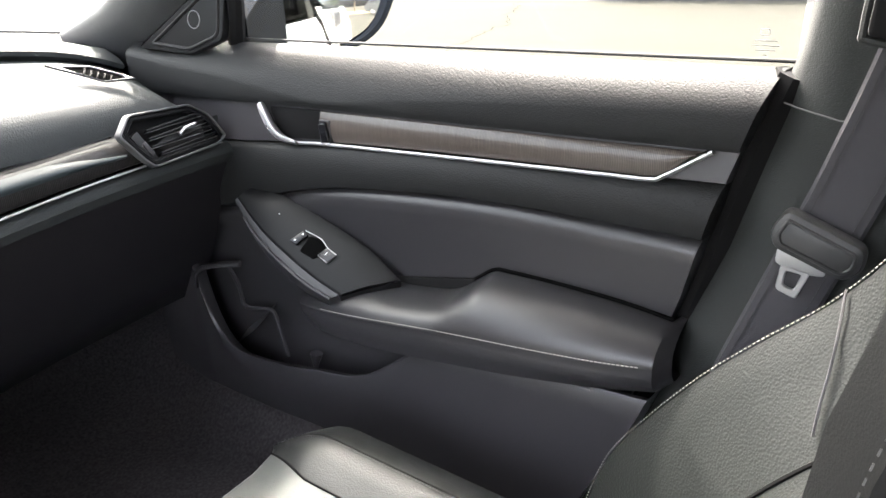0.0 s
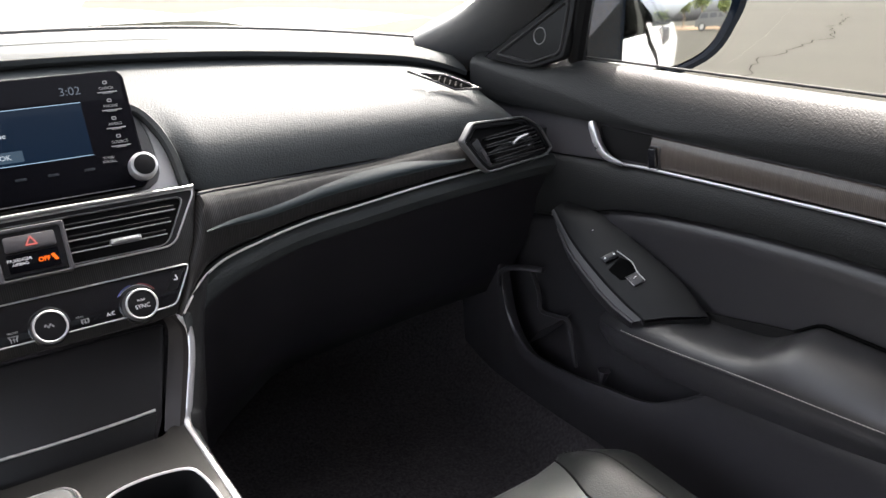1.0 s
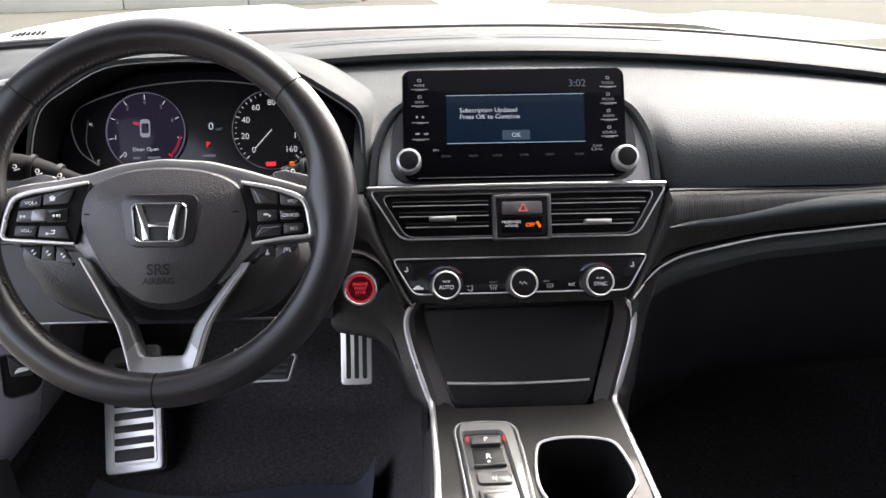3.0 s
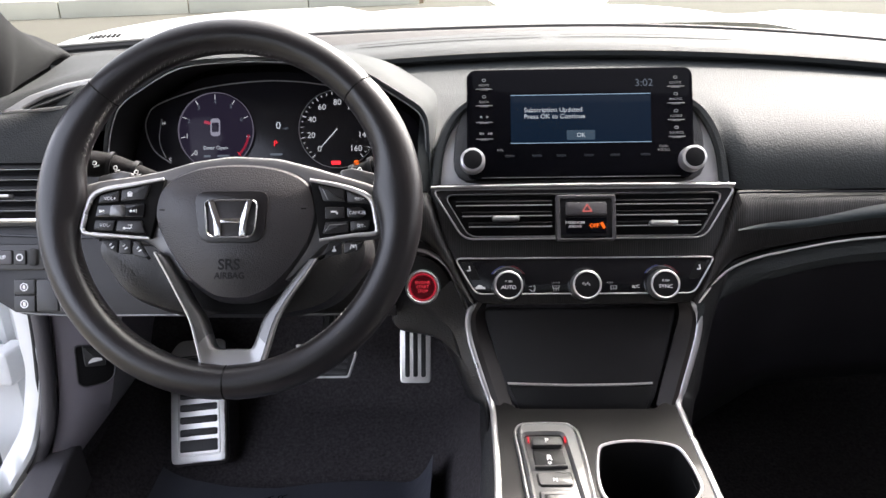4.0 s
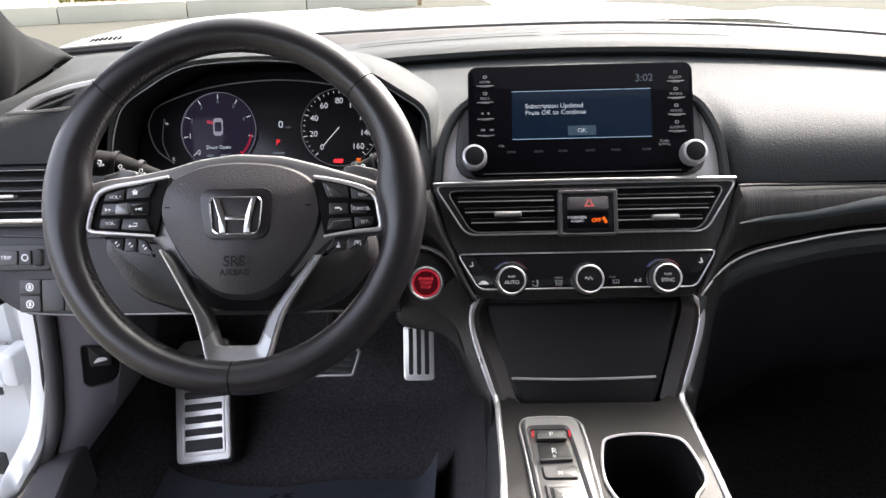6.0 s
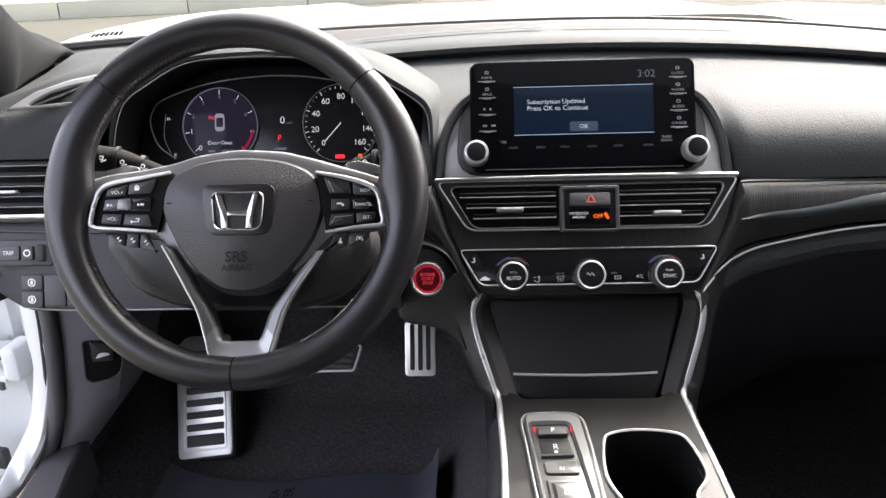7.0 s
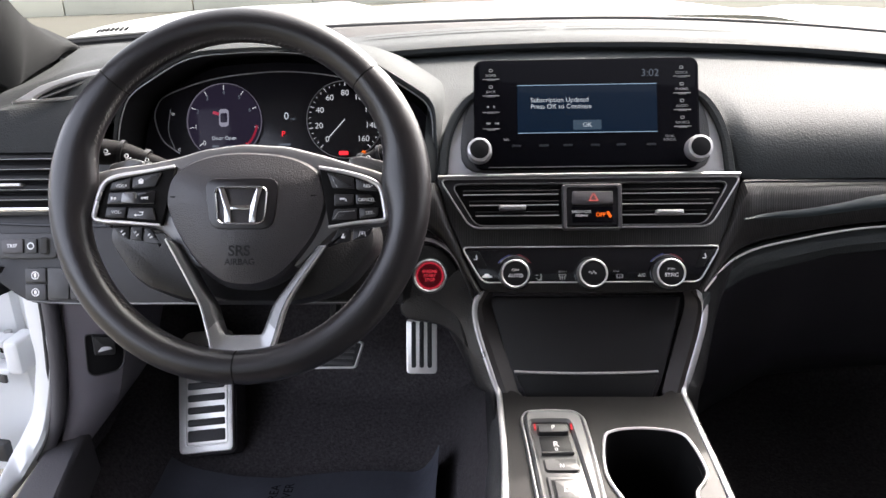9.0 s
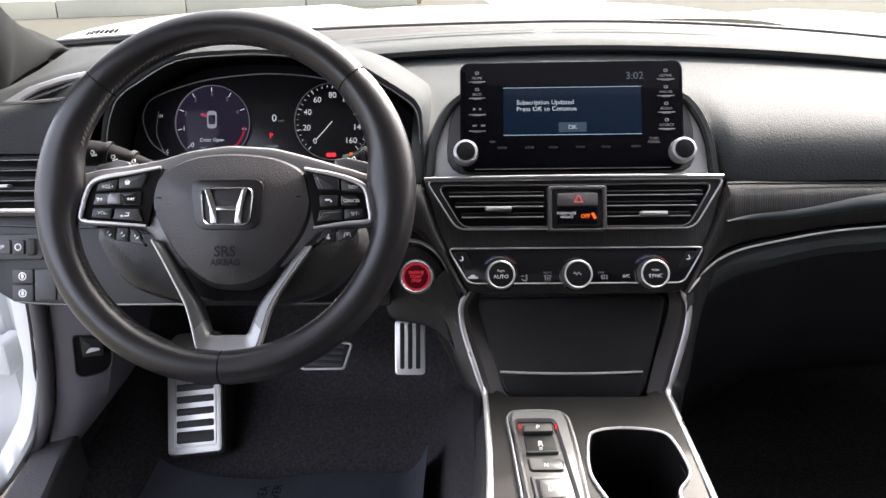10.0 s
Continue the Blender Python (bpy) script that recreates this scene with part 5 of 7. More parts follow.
# left spoke: audio keys round a small roller
k, c = wheel_key([(-0.1215, 0.0125), (-0.1024, 0.0168), (-0.1033, 0.0055), (-0.1240, 0.0042)])
lettering("key_word", "VOL+", 0.0046, up(WH, 0.0013, c.x + 0.001, c.y - 0.001), WHITE_INK, k)
k, c = wheel_key([(-0.1013, 0.0172), (-0.0735, 0.0220), (-0.0790, 0.0075), (-0.1023, 0.0058)])
key_bars(c, k, [(-0.004, -0.0010, 0.0044, 0.0032, 0), (-0.0052, 0.0012, 0.0036, 0.0009, 38), (-0.0028, 0.0012, 0.0036, 0.0009, -38)])
k, c = wheel_key([(-0.1240, 0.0030), (-0.0785, 0.0048), (-0.0795, -0.0096), (-0.1265, -0.0090)], True)
for sx in (-1, 1):
    key_bars(Vector((-0.1040 + sx * 0.0145, -0.0030)), k, [(-0.0022, 0, 0.0022, 0.0022, 45), (0.0008, 0, 0.0022, 0.0022, 45), (sx * 0.0030, 0, 0.0006, 0.0034, 0)])
part("toggle", plate(rpoly([(-0.1103, 0.0025), (-0.0974, 0.0030), (-0.0967, -0.0087), (-0.1113, -0.0083)][::-1], 0.003), 0.005, 0.002, up(WH, -0.0005)), SPOKE_GREY, wheel, "silver roller")
k, c = wheel_key([(-0.1262, -0.0106), (-0.1059, -0.0112), (-0.1079, -0.0218), (-0.1280, -0.0210)])
lettering("key_word", "VOL-", 0.0046, up(WH, 0.0013, c.x + 0.001, c.y), WHITE_INK, k)
k, c = wheel_key([(-0.1048, -0.0112), (-0.0815, -0.0118), (-0.0772, -0.0250), (-0.1068, -0.0224)])
key_bars(c, k, [(-0.002, -0.0014, 0.0062, 0.0008, 0), (0.0006, 0.0014, 0.0040, 0.0008, 0), (0.0014, 0.0, 0.0008, 0.0034, 0), (-0.0052, -0.0014, 0.0022, 0.0022, 45)])
for pts in ([(-0.1235, -0.0290), (-0.1046, -0.0285), (-0.1055, -0.0425), (-0.1120, -0.0403)], [(-0.1041, -0.0288), (-0.0922, -0.0292), (-0.0921, -0.0438), (-0.1050, -0.0425)], [(-0.0912, -0.0295), (-0.0842, -0.0312), (-0.0744, -0.0478), (-0.0910, -0.0449)]):
    k, c = wheel_key(pts, w=-0.0060)
    key_bars(c, k, [(-0.001, 0.0012, 0.0028, 0.0014, 50), (0.001, -0.0014, 0.0032, 0.0014, 35)], -0.0029)
# right spoke: cruise keys
k, c = wheel_key([(0.0830, 0.0200), (0.1083, 0.0150), (0.1098, 0.0032), (0.0887, 0.0036)])
part("key_line", tube([up(WH, 0.0012) @ Vector(q) for q in ((0.0880, 0.0160, 0), (0.0930, 0.0055, 0))], 0.0004, 4), SILVER, k)
k, c = wheel_key([(0.1099, 0.0143), (0.1267, 0.0098), (0.1325, 0.0038), (0.1325, 0.0007), (0.1108, 0.0022)])
lettering("key_word", "RES+", 0.0044, up(WH, 0.0013, c.x, c.y), WHITE_INK, k)
k, c = wheel_key([(0.0897, -0.0006), (0.1087, -0.0010), (0.1086, -0.0115), (0.0902, -0.0127)])
key_bars(c, k, [(-0.001, 0.0008, 0.0050, 0.0016, 0), (0.0022, -0.0006, 0.0016, 0.0022, 0)])
k, c = wheel_key([(0.1098, -0.0010), (0.1245, -0.0007), (0.1281, -0.0045), (0.1276, -0.0108), (0.1244, -0.0123), (0.1107, -0.0115)], True)
lettering("key_word", "CANCEL", 0.0042, up(WH, 0.0013, c.x, c.y), WHITE_INK, k)
k, c = wheel_key([(0.0902, -0.0148), (0.1123, -0.0142), (0.1122, -0.0252), (0.0875, -0.0265)])
part("key_line", tube([up(WH, 0.0012) @ Vector(q) for q in ((0.0905, -0.0240, 0), (0.0945, -0.0180, 0), (0.1100, -0.0170, 0))], 0.0004, 4), SILVER, k)
k, c = wheel_key([(0.1133, -0.0142), (0.1322, -0.0135), (0.1315, -0.0205), (0.1295, -0.0228), (0.1138, -0.0248)])
lettering("key_word", "SET-", 0.0044, up(WH, 0.0013, c.x, c.y), WHITE_INK, k)
for pts, bars in (([(0.0938, -0.0322), (0.1059, -0.0324), (0.1053, -0.0450), (0.0842, -0.0499)], [(0.001, 0.0, 0.0014, 0.0052, 0), (0.001, -0.0014, 0.0036, 0.0022, 0)]), ([(0.1074, -0.0324), (0.1279, -0.0312), (0.1226, -0.0401), (0.1189, -0.0426), (0.1068, -0.0450)], [(-0.003, 0, 0.0009, 0.0050, -15), (0.002, 0, 0.0009, 0.0050, 15), (-0.0005, 0.0006, 0.0022, 0.0030, 0)])):
    k, c = wheel_key(pts, w=-0.0060)
    key_bars(c, k, bars, -0.0029)
FRAME = {-1: [(-0.0613, 0.0270), (-0.0882, 0.0223), (-0.1152, 0.0180), (-0.1280, 0.0120), (-0.1335, 0.0007), (-0.1375, -0.0160), (-0.1375, -0.0205), (-0.1325, -0.0238), (-0.1039, -0.0262), (-0.0743, -0.0286)],
         1: [(0.0760, 0.0242), (0.1043, 0.0184), (0.1254, 0.0112), (0.1342, 0.0030), (0.1378, -0.0139), (0.1388, -0.0224), (0.1350, -0.0262), (0.1145, -0.0277), (0.0850, -0.0318)]}
for sx in (-1, 1):
    line = spline([(u, v, 0.0) for u, v in FRAME[sx]], 6)
    part("spoke_back", plate([(q.x, q.y) for q in line][::-sx], 0.006, 0.001, up(WH, -0.0082)), MATT_BLACK, wheel)
    part("spoke_frame", tube([up(WH, 0.0002) @ q for q in line], 0.0021, 10, flat=0.9, taper=lambda s: 0.55 + 0.75 * math.sin(math.pi * min(1.0, 0.1 + 0.85 * s))), SATIN, wheel, "satin silver spoke frame")
    part("paddle", plate(rpoly([(sx * 0.100, 0.036), (sx * 0.112, 0.0385), (sx * 0.134, 0.0330), (sx * 0.136, 0.0240), (sx * 0.104, 0.0240)][::sx], 0.003), 0.006, 0.002, up(WH, -0.0255)), SPOKE_GREY, wheel, "silver shift paddle")
part("column_shroud", plate(rpoly([(-0.150, -0.018), (-0.155, -0.038), (-0.125, -0.083), (-0.067, -0.104), (0.042, -0.105), (0.088, -0.092), (0.125, -0.045), (0.120, -0.018)], 0.022, 6), 0.05, 0.014, up(WH, -0.105)), KNEE_VINYL, wheel, "grained lower column shroud")
# lower forked spoke
F_OUT = [(-0.0688, -0.0416), (-0.0557, -0.0645), (-0.0452, -0.0840), (-0.0346, -0.1048), (-0.0280, -0.1280), (-0.0237, -0.1443), (-0.0172, -0.1513), (0.0035, -0.1538), (0.0262, -0.1508), (0.0326, -0.1442), (0.0378, -0.1282), (0.0450, -0.1052), (0.0565, -0.0848), (0.0698, -0.0665), (0.0822, -0.0490)]
F_IN = [(-0.0600, -0.0450), (-0.0470, -0.0660), (-0.0368, -0.0845), (-0.0245, -0.1030), (-0.0192, -0.1180), (-0.0150, -0.1290), (-0.0102, -0.1322), (0.0035, -0.1322), (0.0185, -0.1322), (0.0228, -0.1290), (0.0272, -0.1180), (0.0330, -0.1030), (0.0464, -0.0850), (0.0598, -0.0670), (0.0745, -0.0490)]
full = [(a.x, a.y, b.x, b.y) for a, b in zip(spline([(*q, 0) for q in F_OUT], 3), spline([(*q, 0) for q in F_IN], 3))]
fork = []
for a, b, c, d in full:
    o, q = Vector((a, b, 0)), Vector((c, d, 0))
    fork.append([WH @ (o + Vector((0, 0, -0.014))), WH @ (o + Vector((0, 0, -0.002))), WH @ (o.lerp(q, 0.14) + Vector((0, 0, 0.002))), WH @ (o.lerp(q, 0.75) + Vector((0, 0, 0.0))), WH @ (q + Vector((0, 0, -0.004))), WH @ (q + Vector((0, 0, -0.020)))])
part("fork_spoke", loft(fork[12:-12], around=True, caps=True), FORK_SILVER, wheel, "satin silver foot of the lower spoke")
for arm in (fork[:13], fork[-13:]):
    part("fork_arm", loft(arm, around=True, caps=True), ARM_GREY, wheel, "dark satin arm of the lower spoke")
part("fork_edge", tube([WH @ Vector((a, b, 0.0005)) for a, b, c, d in full], 0.0014, 6), SATIN, wheel)
# matt black plate gives the opening under the pad its shade
part("fork_back", plate(rpoly([(-0.06, -0.05), (-0.040, -0.094), (-0.020, -0.100), (0.027, -0.100), (0.047, -0.094), (0.07, -0.05)], 0.006), 0.010, 0.003, up(WH, -0.040)), MATT_BLACK, wheel)
part("column_cover", loft([[WH @ Vector((0.062 * math.cos(a) , -0.02 + 0.062 * math.sin(a), w)) for a in np.linspace(0, 2 * math.pi, 24)][:-1] for w in (-0.04, -0.10, -0.20)], around=True), MATT_BLACK, wheel, "black column cover")
# stalks
for sx, pts in ((-1, ((-0.05, 0.020, -0.060), (-0.100, 0.0375, -0.052), (-0.132, 0.0480, -0.046), (-0.160, 0.0500, -0.040))), (1, ((0.05, 0.016, -0.060), (0.100, 0.0320, -0.052), (0.128, 0.0400, -0.046), (0.152, 0.0460, -0.040)))):
    st = thing("column_stalk", WH @ Vector((sx * 0.05, 0.01, -0.06)), "black column stalk with white symbols behind the wheel", "stalk", "column stalks")
    line = spline([WH @ Vector(q) for q in pts], 8)
    part("lever", tube(line, 0.0130, 16, taper=lambda s: 0.45 + 0.55 * min(1.0, s * 1.15) + (0.0 if s < 0.97 else -0.3)), MATT_BLACK, st)
    for s in (10, 16):
        part("collar", tube(line[s:s + 2], 0.0122 if s == 10 else 0.0138, 16), SLAT, st)
    for i in range(3):
        q = Vector(pts[1]).lerp(Vector(pts[3]), 0.05 + 0.32 * i) + Vector((0, -0.001, 0.0128))
        part("symbol", box(0.0056, 0.0012, 0.0006, WH @ Matrix.Translation(q) @ Matrix.Rotation(radians(-sx * 14), 4, "Z"), 0.0006), WHITE_INK, st)
        part("symbol", hollow(disc(0.0022, 12), disc(0.0014, 12), 0.0006, 0.0001, WH @ Matrix.Translation(q + Vector((-0.002, 0.003, 0)))), WHITE_INK, st)
# ---- passenger side vent ----
PV = plane_at((0.612, 0.186, 0.856), 12, 6)
pv = thing("side_vent", (0.61, 0.19, 0.83), "six-sided black side air vent in a bright frame", "air vent", "side vents")
pv_o = rpoly([(-0.0890, 0.0210), (-0.0660, 0.0440), (0.0300, 0.0390), (0.0600, 0.0200), (0.0800, -0.0150), (0.0630, -0.0240), (-0.0500, -0.0280), (-0.0640, -0.0140)], 0.006)
pv_m = offset(pv_o, 0.0028)
pv_i = offset(pv_o, 0.010)
part("bright_frame", hollow(pv_o, pv_m, 0.012, 0.002, PV), SPOKE_GREY, pv, "thin satin frame")
part("inner_frame", hollow(pv_m, pv_i, 0.010, 0.002, PV), SLAT, pv)
part("recess", plate(pv_m, 0.002, 0.0005, PV), MATT_BLACK, pv)
for k in range(5):
    v = 0.020 - 0.0105 * k
    a, b = -0.046 + 0.004 * k * (k > 2), 0.046 + 0.006 * k
    part("slat", box(b - a, 0.003, 0.009, up(PV, 0.001, (a + b) / 2, v - 0.001) @ Matrix.Rotation(radians(3), 4, "Z") @ Matrix.Rotation(radians(-20), 4, "X"), 0.001), SLAT, pv)
    part("slat_edge", tube([PV @ Vector((a, v - 0.003, 0.0095)), PV @ Vector((b, v - 0.001, 0.0095))], 0.0005, 4), SILVER, pv)
part("vent_tab", tube([PV @ Vector((0.000, 0.004, 0.012)), PV @ Vector((0.010, 0.010, 0.013)), PV @ Vector((0.030, 0.012, 0.012))], 0.0024, 6), SILVER, pv)
part("wheel_panel", plate(rpoly([(-0.072, 0.016), (-0.060, 0.022), (-0.036, -0.026), (-0.046, -0.028)], 0.002), 0.009, 0.001, PV), PLASTIC, pv)
part("thumb_wheel", box(0.007, 0.020, 0.008, up(PV, 0.004, -0.052, -0.003) @ Matrix.Rotation(radians(28), 4, "Z"), 0.002), GREY_PLASTIC, pv)

# speaker and demister grille on the pad near the pillar
gr = thing("demister_vent", (0.55, 0.25, 0.93), "small slotted demister vent in the dash pad", "air vent", "demister vents")
GM = up(plane_at((0.572, 0.262, 0.938), 60, -10), 0.002)
g_line = rpoly([(-0.0425, 0.0250), (-0.0065, 0.0162), (0.0226, -0.0082), (0.0258, -0.0155), (-0.0019, -0.0143), (-0.0255, 0.0070)], 0.002)
part("frame", hollow(rpoly([(-0.0590, 0.0325), (-0.0060, 0.0195), (0.0250, -0.0070), (0.0380, -0.0190), (-0.0025, -0.0165), (-0.0270, 0.0060)], 0.002), g_line, 0.003, 0.001, GM), GREY_PLASTIC, gr)
part("recess", plate(g_line, 0.001, 0.0003, GM), SLOT_SHADE, gr)
for i in range(5):
    part("fin", box(0.0022, 0.015 - 0.001 * i, 0.003, up(GM, 0.001, -0.0185 + 0.0066 * i, 0.0080 - 0.0048 * i) @ Matrix.Rotation(radians(-30), 4, "Z"), 0.0008), MATT_BLACK, gr)
lettering("pad_word", "SRS", 0.012, up(plane_at((0.534, 0.259, 0.9335), 76, -10), 0.0015), GREY_PLASTIC, gr)

# ---- driver's end of the dash ----
DL = plane_at((-0.66, 0.163, 0.852), 20)
dpan = thing("knee_panel", (-0.45, 0.20, 0.72), "charcoal lower dash panel under the wheel", "knee panel")


def knee_ring(x):
    e = 0.012 * max(0, (-0.60 - x) / 0.1)
    low = 0.742 + 0.03 * max(0.0, (-0.655 - x) / 0.045) ** 1.5
    rows = [(0.190, 0.862), (0.168, 0.848), (0.158, 0.832), (0.152, 0.815), (0.140, 0.785), (0.130, low + 0.016), (0.127, low + 0.004), (0.134, low), (0.20, low - 0.004), (0.30, low - 0.012)]
    return [Vector((x, y + e, z)) for y, z in rows]


part("panel", loft([knee_ring(x) for x in np.linspace(-0.705, -0.215, 40)]), LID_BLACK, dpan)
part("column_recess", plate(rpoly([(-0.10, 0.055), (-0.085, -0.035), (0.085, -0.035), (0.10, 0.055)], 0.02), 0.02, 0.004, up(plane_at((-0.335, 0.135, 0.785), 20), -0.012)), MATT_BLACK, dpan)
part("edge_line", tube([knee_ring(x)[6] + Vector((0, -0.001, 0.002)) for x in np.linspace(-0.66, -0.25, 20)], 0.0008, 5), GREY_INK, dpan)
part("lower_dark_edge", tube([knee_ring(x)[2] + Vector((0, -0.002, 0.002)) for x in np.linspace(-0.70, -0.56, 8)], 0.0016, 5), PIANO, dpan)

dv = thing("side_vent", (-0.66, 0.17, 0.85), "black slatted side air vent between bright bars", "air vent", "side vents")
part("recess", plate(rpoly([(-0.055, 0.002), (-0.055, 0.068), (0.050, 0.068), (0.062, 0.002)], 0.006), 0.012, 0.002, up(DL, -0.008)), MATT_BLACK, dv)
part("body", plate(rpoly([(-0.070, -0.006), (-0.070, 0.074), (0.10, 0.074), (0.10, -0.006)], 0.006), 0.06, 0.002, up(DL, -0.068)), PLASTIC, dv)
for v in (0.0715, 0.0005):
    part("bright_bar", tube([up(DL, 0.008) @ Vector((-0.06, v, 0)), up(DL, 0.008) @ Vector((0.075, v, 0))], 0.0026, 6), CHROME, dv)
for k in range(5):
    v = 0.0115 + 0.0118 * k
    part("slat", box(0.125, 0.004, 0.010, up(DL, 0.003, 0.006, v) @ Matrix.Rotation(radians(-20), 4, "X"), 0.001), SLAT, dv)
    part("slat_edge", tube([up(DL, 0.0135) @ Vector((-0.055, v, 0)), up(DL, 0.0135) @ Vector((0.068, v, 0))], 0.0006, 4), GREY_INK, dv)
part("vent_tab", box(0.034, 0.004, 0.01, up(DL, 0.010, -0.010, 0.0285), 0.0015), SILVER, dv)

dm = thing("demister_vent", (-0.62, 0.23, 0.965), "small slotted demister vent with a pale frame", "air vent", "demister vents")
DM = up(plane_at((-0.628, 0.212, 0.967), 35, 14), 0.013)
d_line = rpoly([(-0.0160, -0.0005), (0.0060, 0.0125), (0.0330, 0.0205), (0.0560, 0.0240), (0.0560, 0.0060), (0.0240, 0.0010)], 0.003)
part("frame", hollow(rpoly([(-0.0400, -0.0040), (-0.0080, 0.0165), (0.0300, 0.0290), (0.0700, 0.0360), (0.0700, 0.0010), (0.0240, -0.0030)], 0.003), d_line, 0.005, 0.002, DM), SILVER, dm)
part("recess", plate(d_line, 0.001, 0.0003, DM), MATT_BLACK, dm)
for i in range(6):
    part("fin", box(0.026, 0.0022, 0.004, up(DM, 0.001, 0.004 + 0.0085 * i, 0.0035 + 0.0032 * i) @ Matrix.Rotation(radians(18), 4, "Z"), 0.0008), PLASTIC, dm)
sp = thing("switch_panel", (-0.66, 0.15, 0.80), "dark switch panel with trip button and dimmer wheel", "switch panel")
SP = plane_at((-0.66, 0.1485, 0.8125), 20)
part("surround", plate(rrect(0.078, 0.030, 0.005, 0, 0), 0.004, 0.0015, SP), PLASTIC, sp)
part("trip_key", box(0.026, 0.017, 0.004, up(SP, 0.003, -0.012, 0), 0.002), GREY_PLASTIC, sp)
lettering("word", "TRIP", 0.0065, up(SP, 0.0075, -0.012, 0), WHITE_INK, sp)
part("dial_key", box(0.014, 0.017, 0.004, up(SP, 0.003, 0.0105, 0), 0.002), PLASTIC, sp)
part("symbol", hollow(disc(0.0042, 16), disc(0.003, 16), 0.0004, 0.0001, up(SP, 0.0072, 0.0105, 0)), WHITE_INK, sp)
part("dimmer_wheel", box(0.010, 0.020, 0.009, up(SP, 0.001, 0.0265, 0), 0.003), RUBBER, sp)
bt = thing("button_bank", (-0.64, 0.135, 0.76), "bank of dark square buttons in the lower dash", "buttons")
BT = plane_at((-0.632, 0.1325, 0.771), 20)
for i, (u, v, w, h) in enumerate(((-0.0135, 0.0100, 0.0255, 0.0175), (-0.0135, -0.0098, 0.0255, 0.0195), (0.0135, 0.0, 0.026, 0.037), (0.0405, 0.0, 0.026, 0.037))):
    part("button", box(w, h, 0.005, up(BT, 0.0, u, v), 0.0018), PLASTIC, bt)
    if i < 2:
        part("symbol", hollow(disc(0.0048, 16, u, v), disc(0.0036, 16, u, v), 0.0004, 0.0001, up(BT, 0.0052)), WHITE_INK, bt)
        part("symbol", box(0.003, 0.005, 0.0004, up(BT, 0.0052, u, v), 0.001), WHITE_INK, bt)

# ---- kick panel, sill, door opening ----
kick = thing("kick_panel", (-0.64, 0.15, 0.45), "charcoal kick panel with a bonnet release handle", "kick panel")
KICK = [[(-0.6640, 0.207, 0.750), (-0.6671, 0.205, 0.7037), (-0.6705, 0.205, 0.6668), (-0.6746, 0.205, 0.6333), (-0.6813, 0.205, 0.5902), (-0.6869, 0.205, 0.5637), (-0.6985, 0.205, 0.5276), (-0.7111, 0.205, 0.4940)],
        [(-0.6320, 0.217, 0.745), (-0.6374, 0.215, 0.6976), (-0.6447, 0.215, 0.6612), (-0.6517, 0.215, 0.6187), (-0.6581, 0.215, 0.5749), (-0.6708, 0.215, 0.5389), (-0.6868, 0.215, 0.5114), (-0.7026, 0.212, 0.4820)],
        [(-0.5900, 0.247, 0.735), (-0.5967, 0.245, 0.6815), (-0.6056, 0.245, 0.6449), (-0.6199, 0.245, 0.6056), (-0.6347, 0.245, 0.5560), (-0.6571, 0.245, 0.5189), (-0.6848, 0.242, 0.4828), (-0.7000, 0.236, 0.4640)]]
edge_l, mid_l, edge_r = (spline(q, 5) for q in KICK)
part("panel", loft([[q + Vector((-0.012, 0.02, 0)) for q in edge_l], edge_l, [q.lerp(r, 0.5) for q, r in zip(edge_l, mid_l)], mid_l, [q.lerp(r, 0.55) + Vector((0, -0.003, 0)) for q, r in zip(mid_l, edge_r)], edge_r, [q + Vector((-0.004, 0.02, -0.004)) for q in edge_r], [q + Vector((-0.02, 0.18, -0.02)) for q in edge_r]]),
     material("kick_grey", (0.155, 0.143, 0.160), 0.5, bump=0.25, grain=1400), kick)
KR = up(plane_at((-0.634, 0.222, 0.6266), 4, 34), 0.0015)
KR_IN = [(-0.0179, 0.0353), (-0.0229, -0.0180), (-0.0160, -0.0248), (0.0117, -0.0257), (0.0211, -0.0185), (0.0248, -0.0027), (0.0244, 0.0227)]
recess = rpoly(KR_IN[::-1], 0.006)
part("release_recess", plate(recess, 0.003, 0.001, up(KR, -0.001)), MATT_BLACK, kick, "black recess")
part("recess_lip", hollow(offset(recess, -0.0016), recess, 0.0042, 0.0012, up(KR, -0.001)), GREY_PLASTIC, kick)
part("release_handle", plate(rpoly([(-0.0100, 0.0345), (0.0169, 0.0249), (0.0131, 0.0005), (-0.0115, 0.0060)][::-1], 0.003), 0.010, 0.002, KR), PLASTIC, kick, "black release handle")
part("car_mark", plate(rpoly([(-0.012, -0.003), (-0.009, 0.001), (-0.004, 0.005), (0.004, 0.004), (0.011, 0.001), (0.012, -0.003)], 0.001), 0.0005, 0.0001, up(KR, 0.0103, 0.0015, 0.0125) @ Matrix.Scale(0.75, 4)), WHITE_INK, kick)
def jamb_edge(pts):
    """One edge of the painted frame: down the hinge side, round, and back along the sill."""
    return spline(pts + [(-0.775, 0.03, 0.435), (-0.785, -0.20, 0.415), (-0.79, -0.80, 0.41)], 5)
seal = thing("door_seal", (-0.69, 0.1, 0.6), "ribbed black rubber seal round the open door's frame", "door seal")
def seal_line(dx):
    return spline([(x + dx, y, z) for x, y, z in ((-0.676, 0.198, 0.770), (-0.677, 0.198, 0.704), (-0.684, 0.198, 0.632), (-0.695, 0.198, 0.567), (-0.707, 0.198, 0.532), (-0.722, 0.196, 0.502), (-0.732, 0.190, 0.480))], 6)


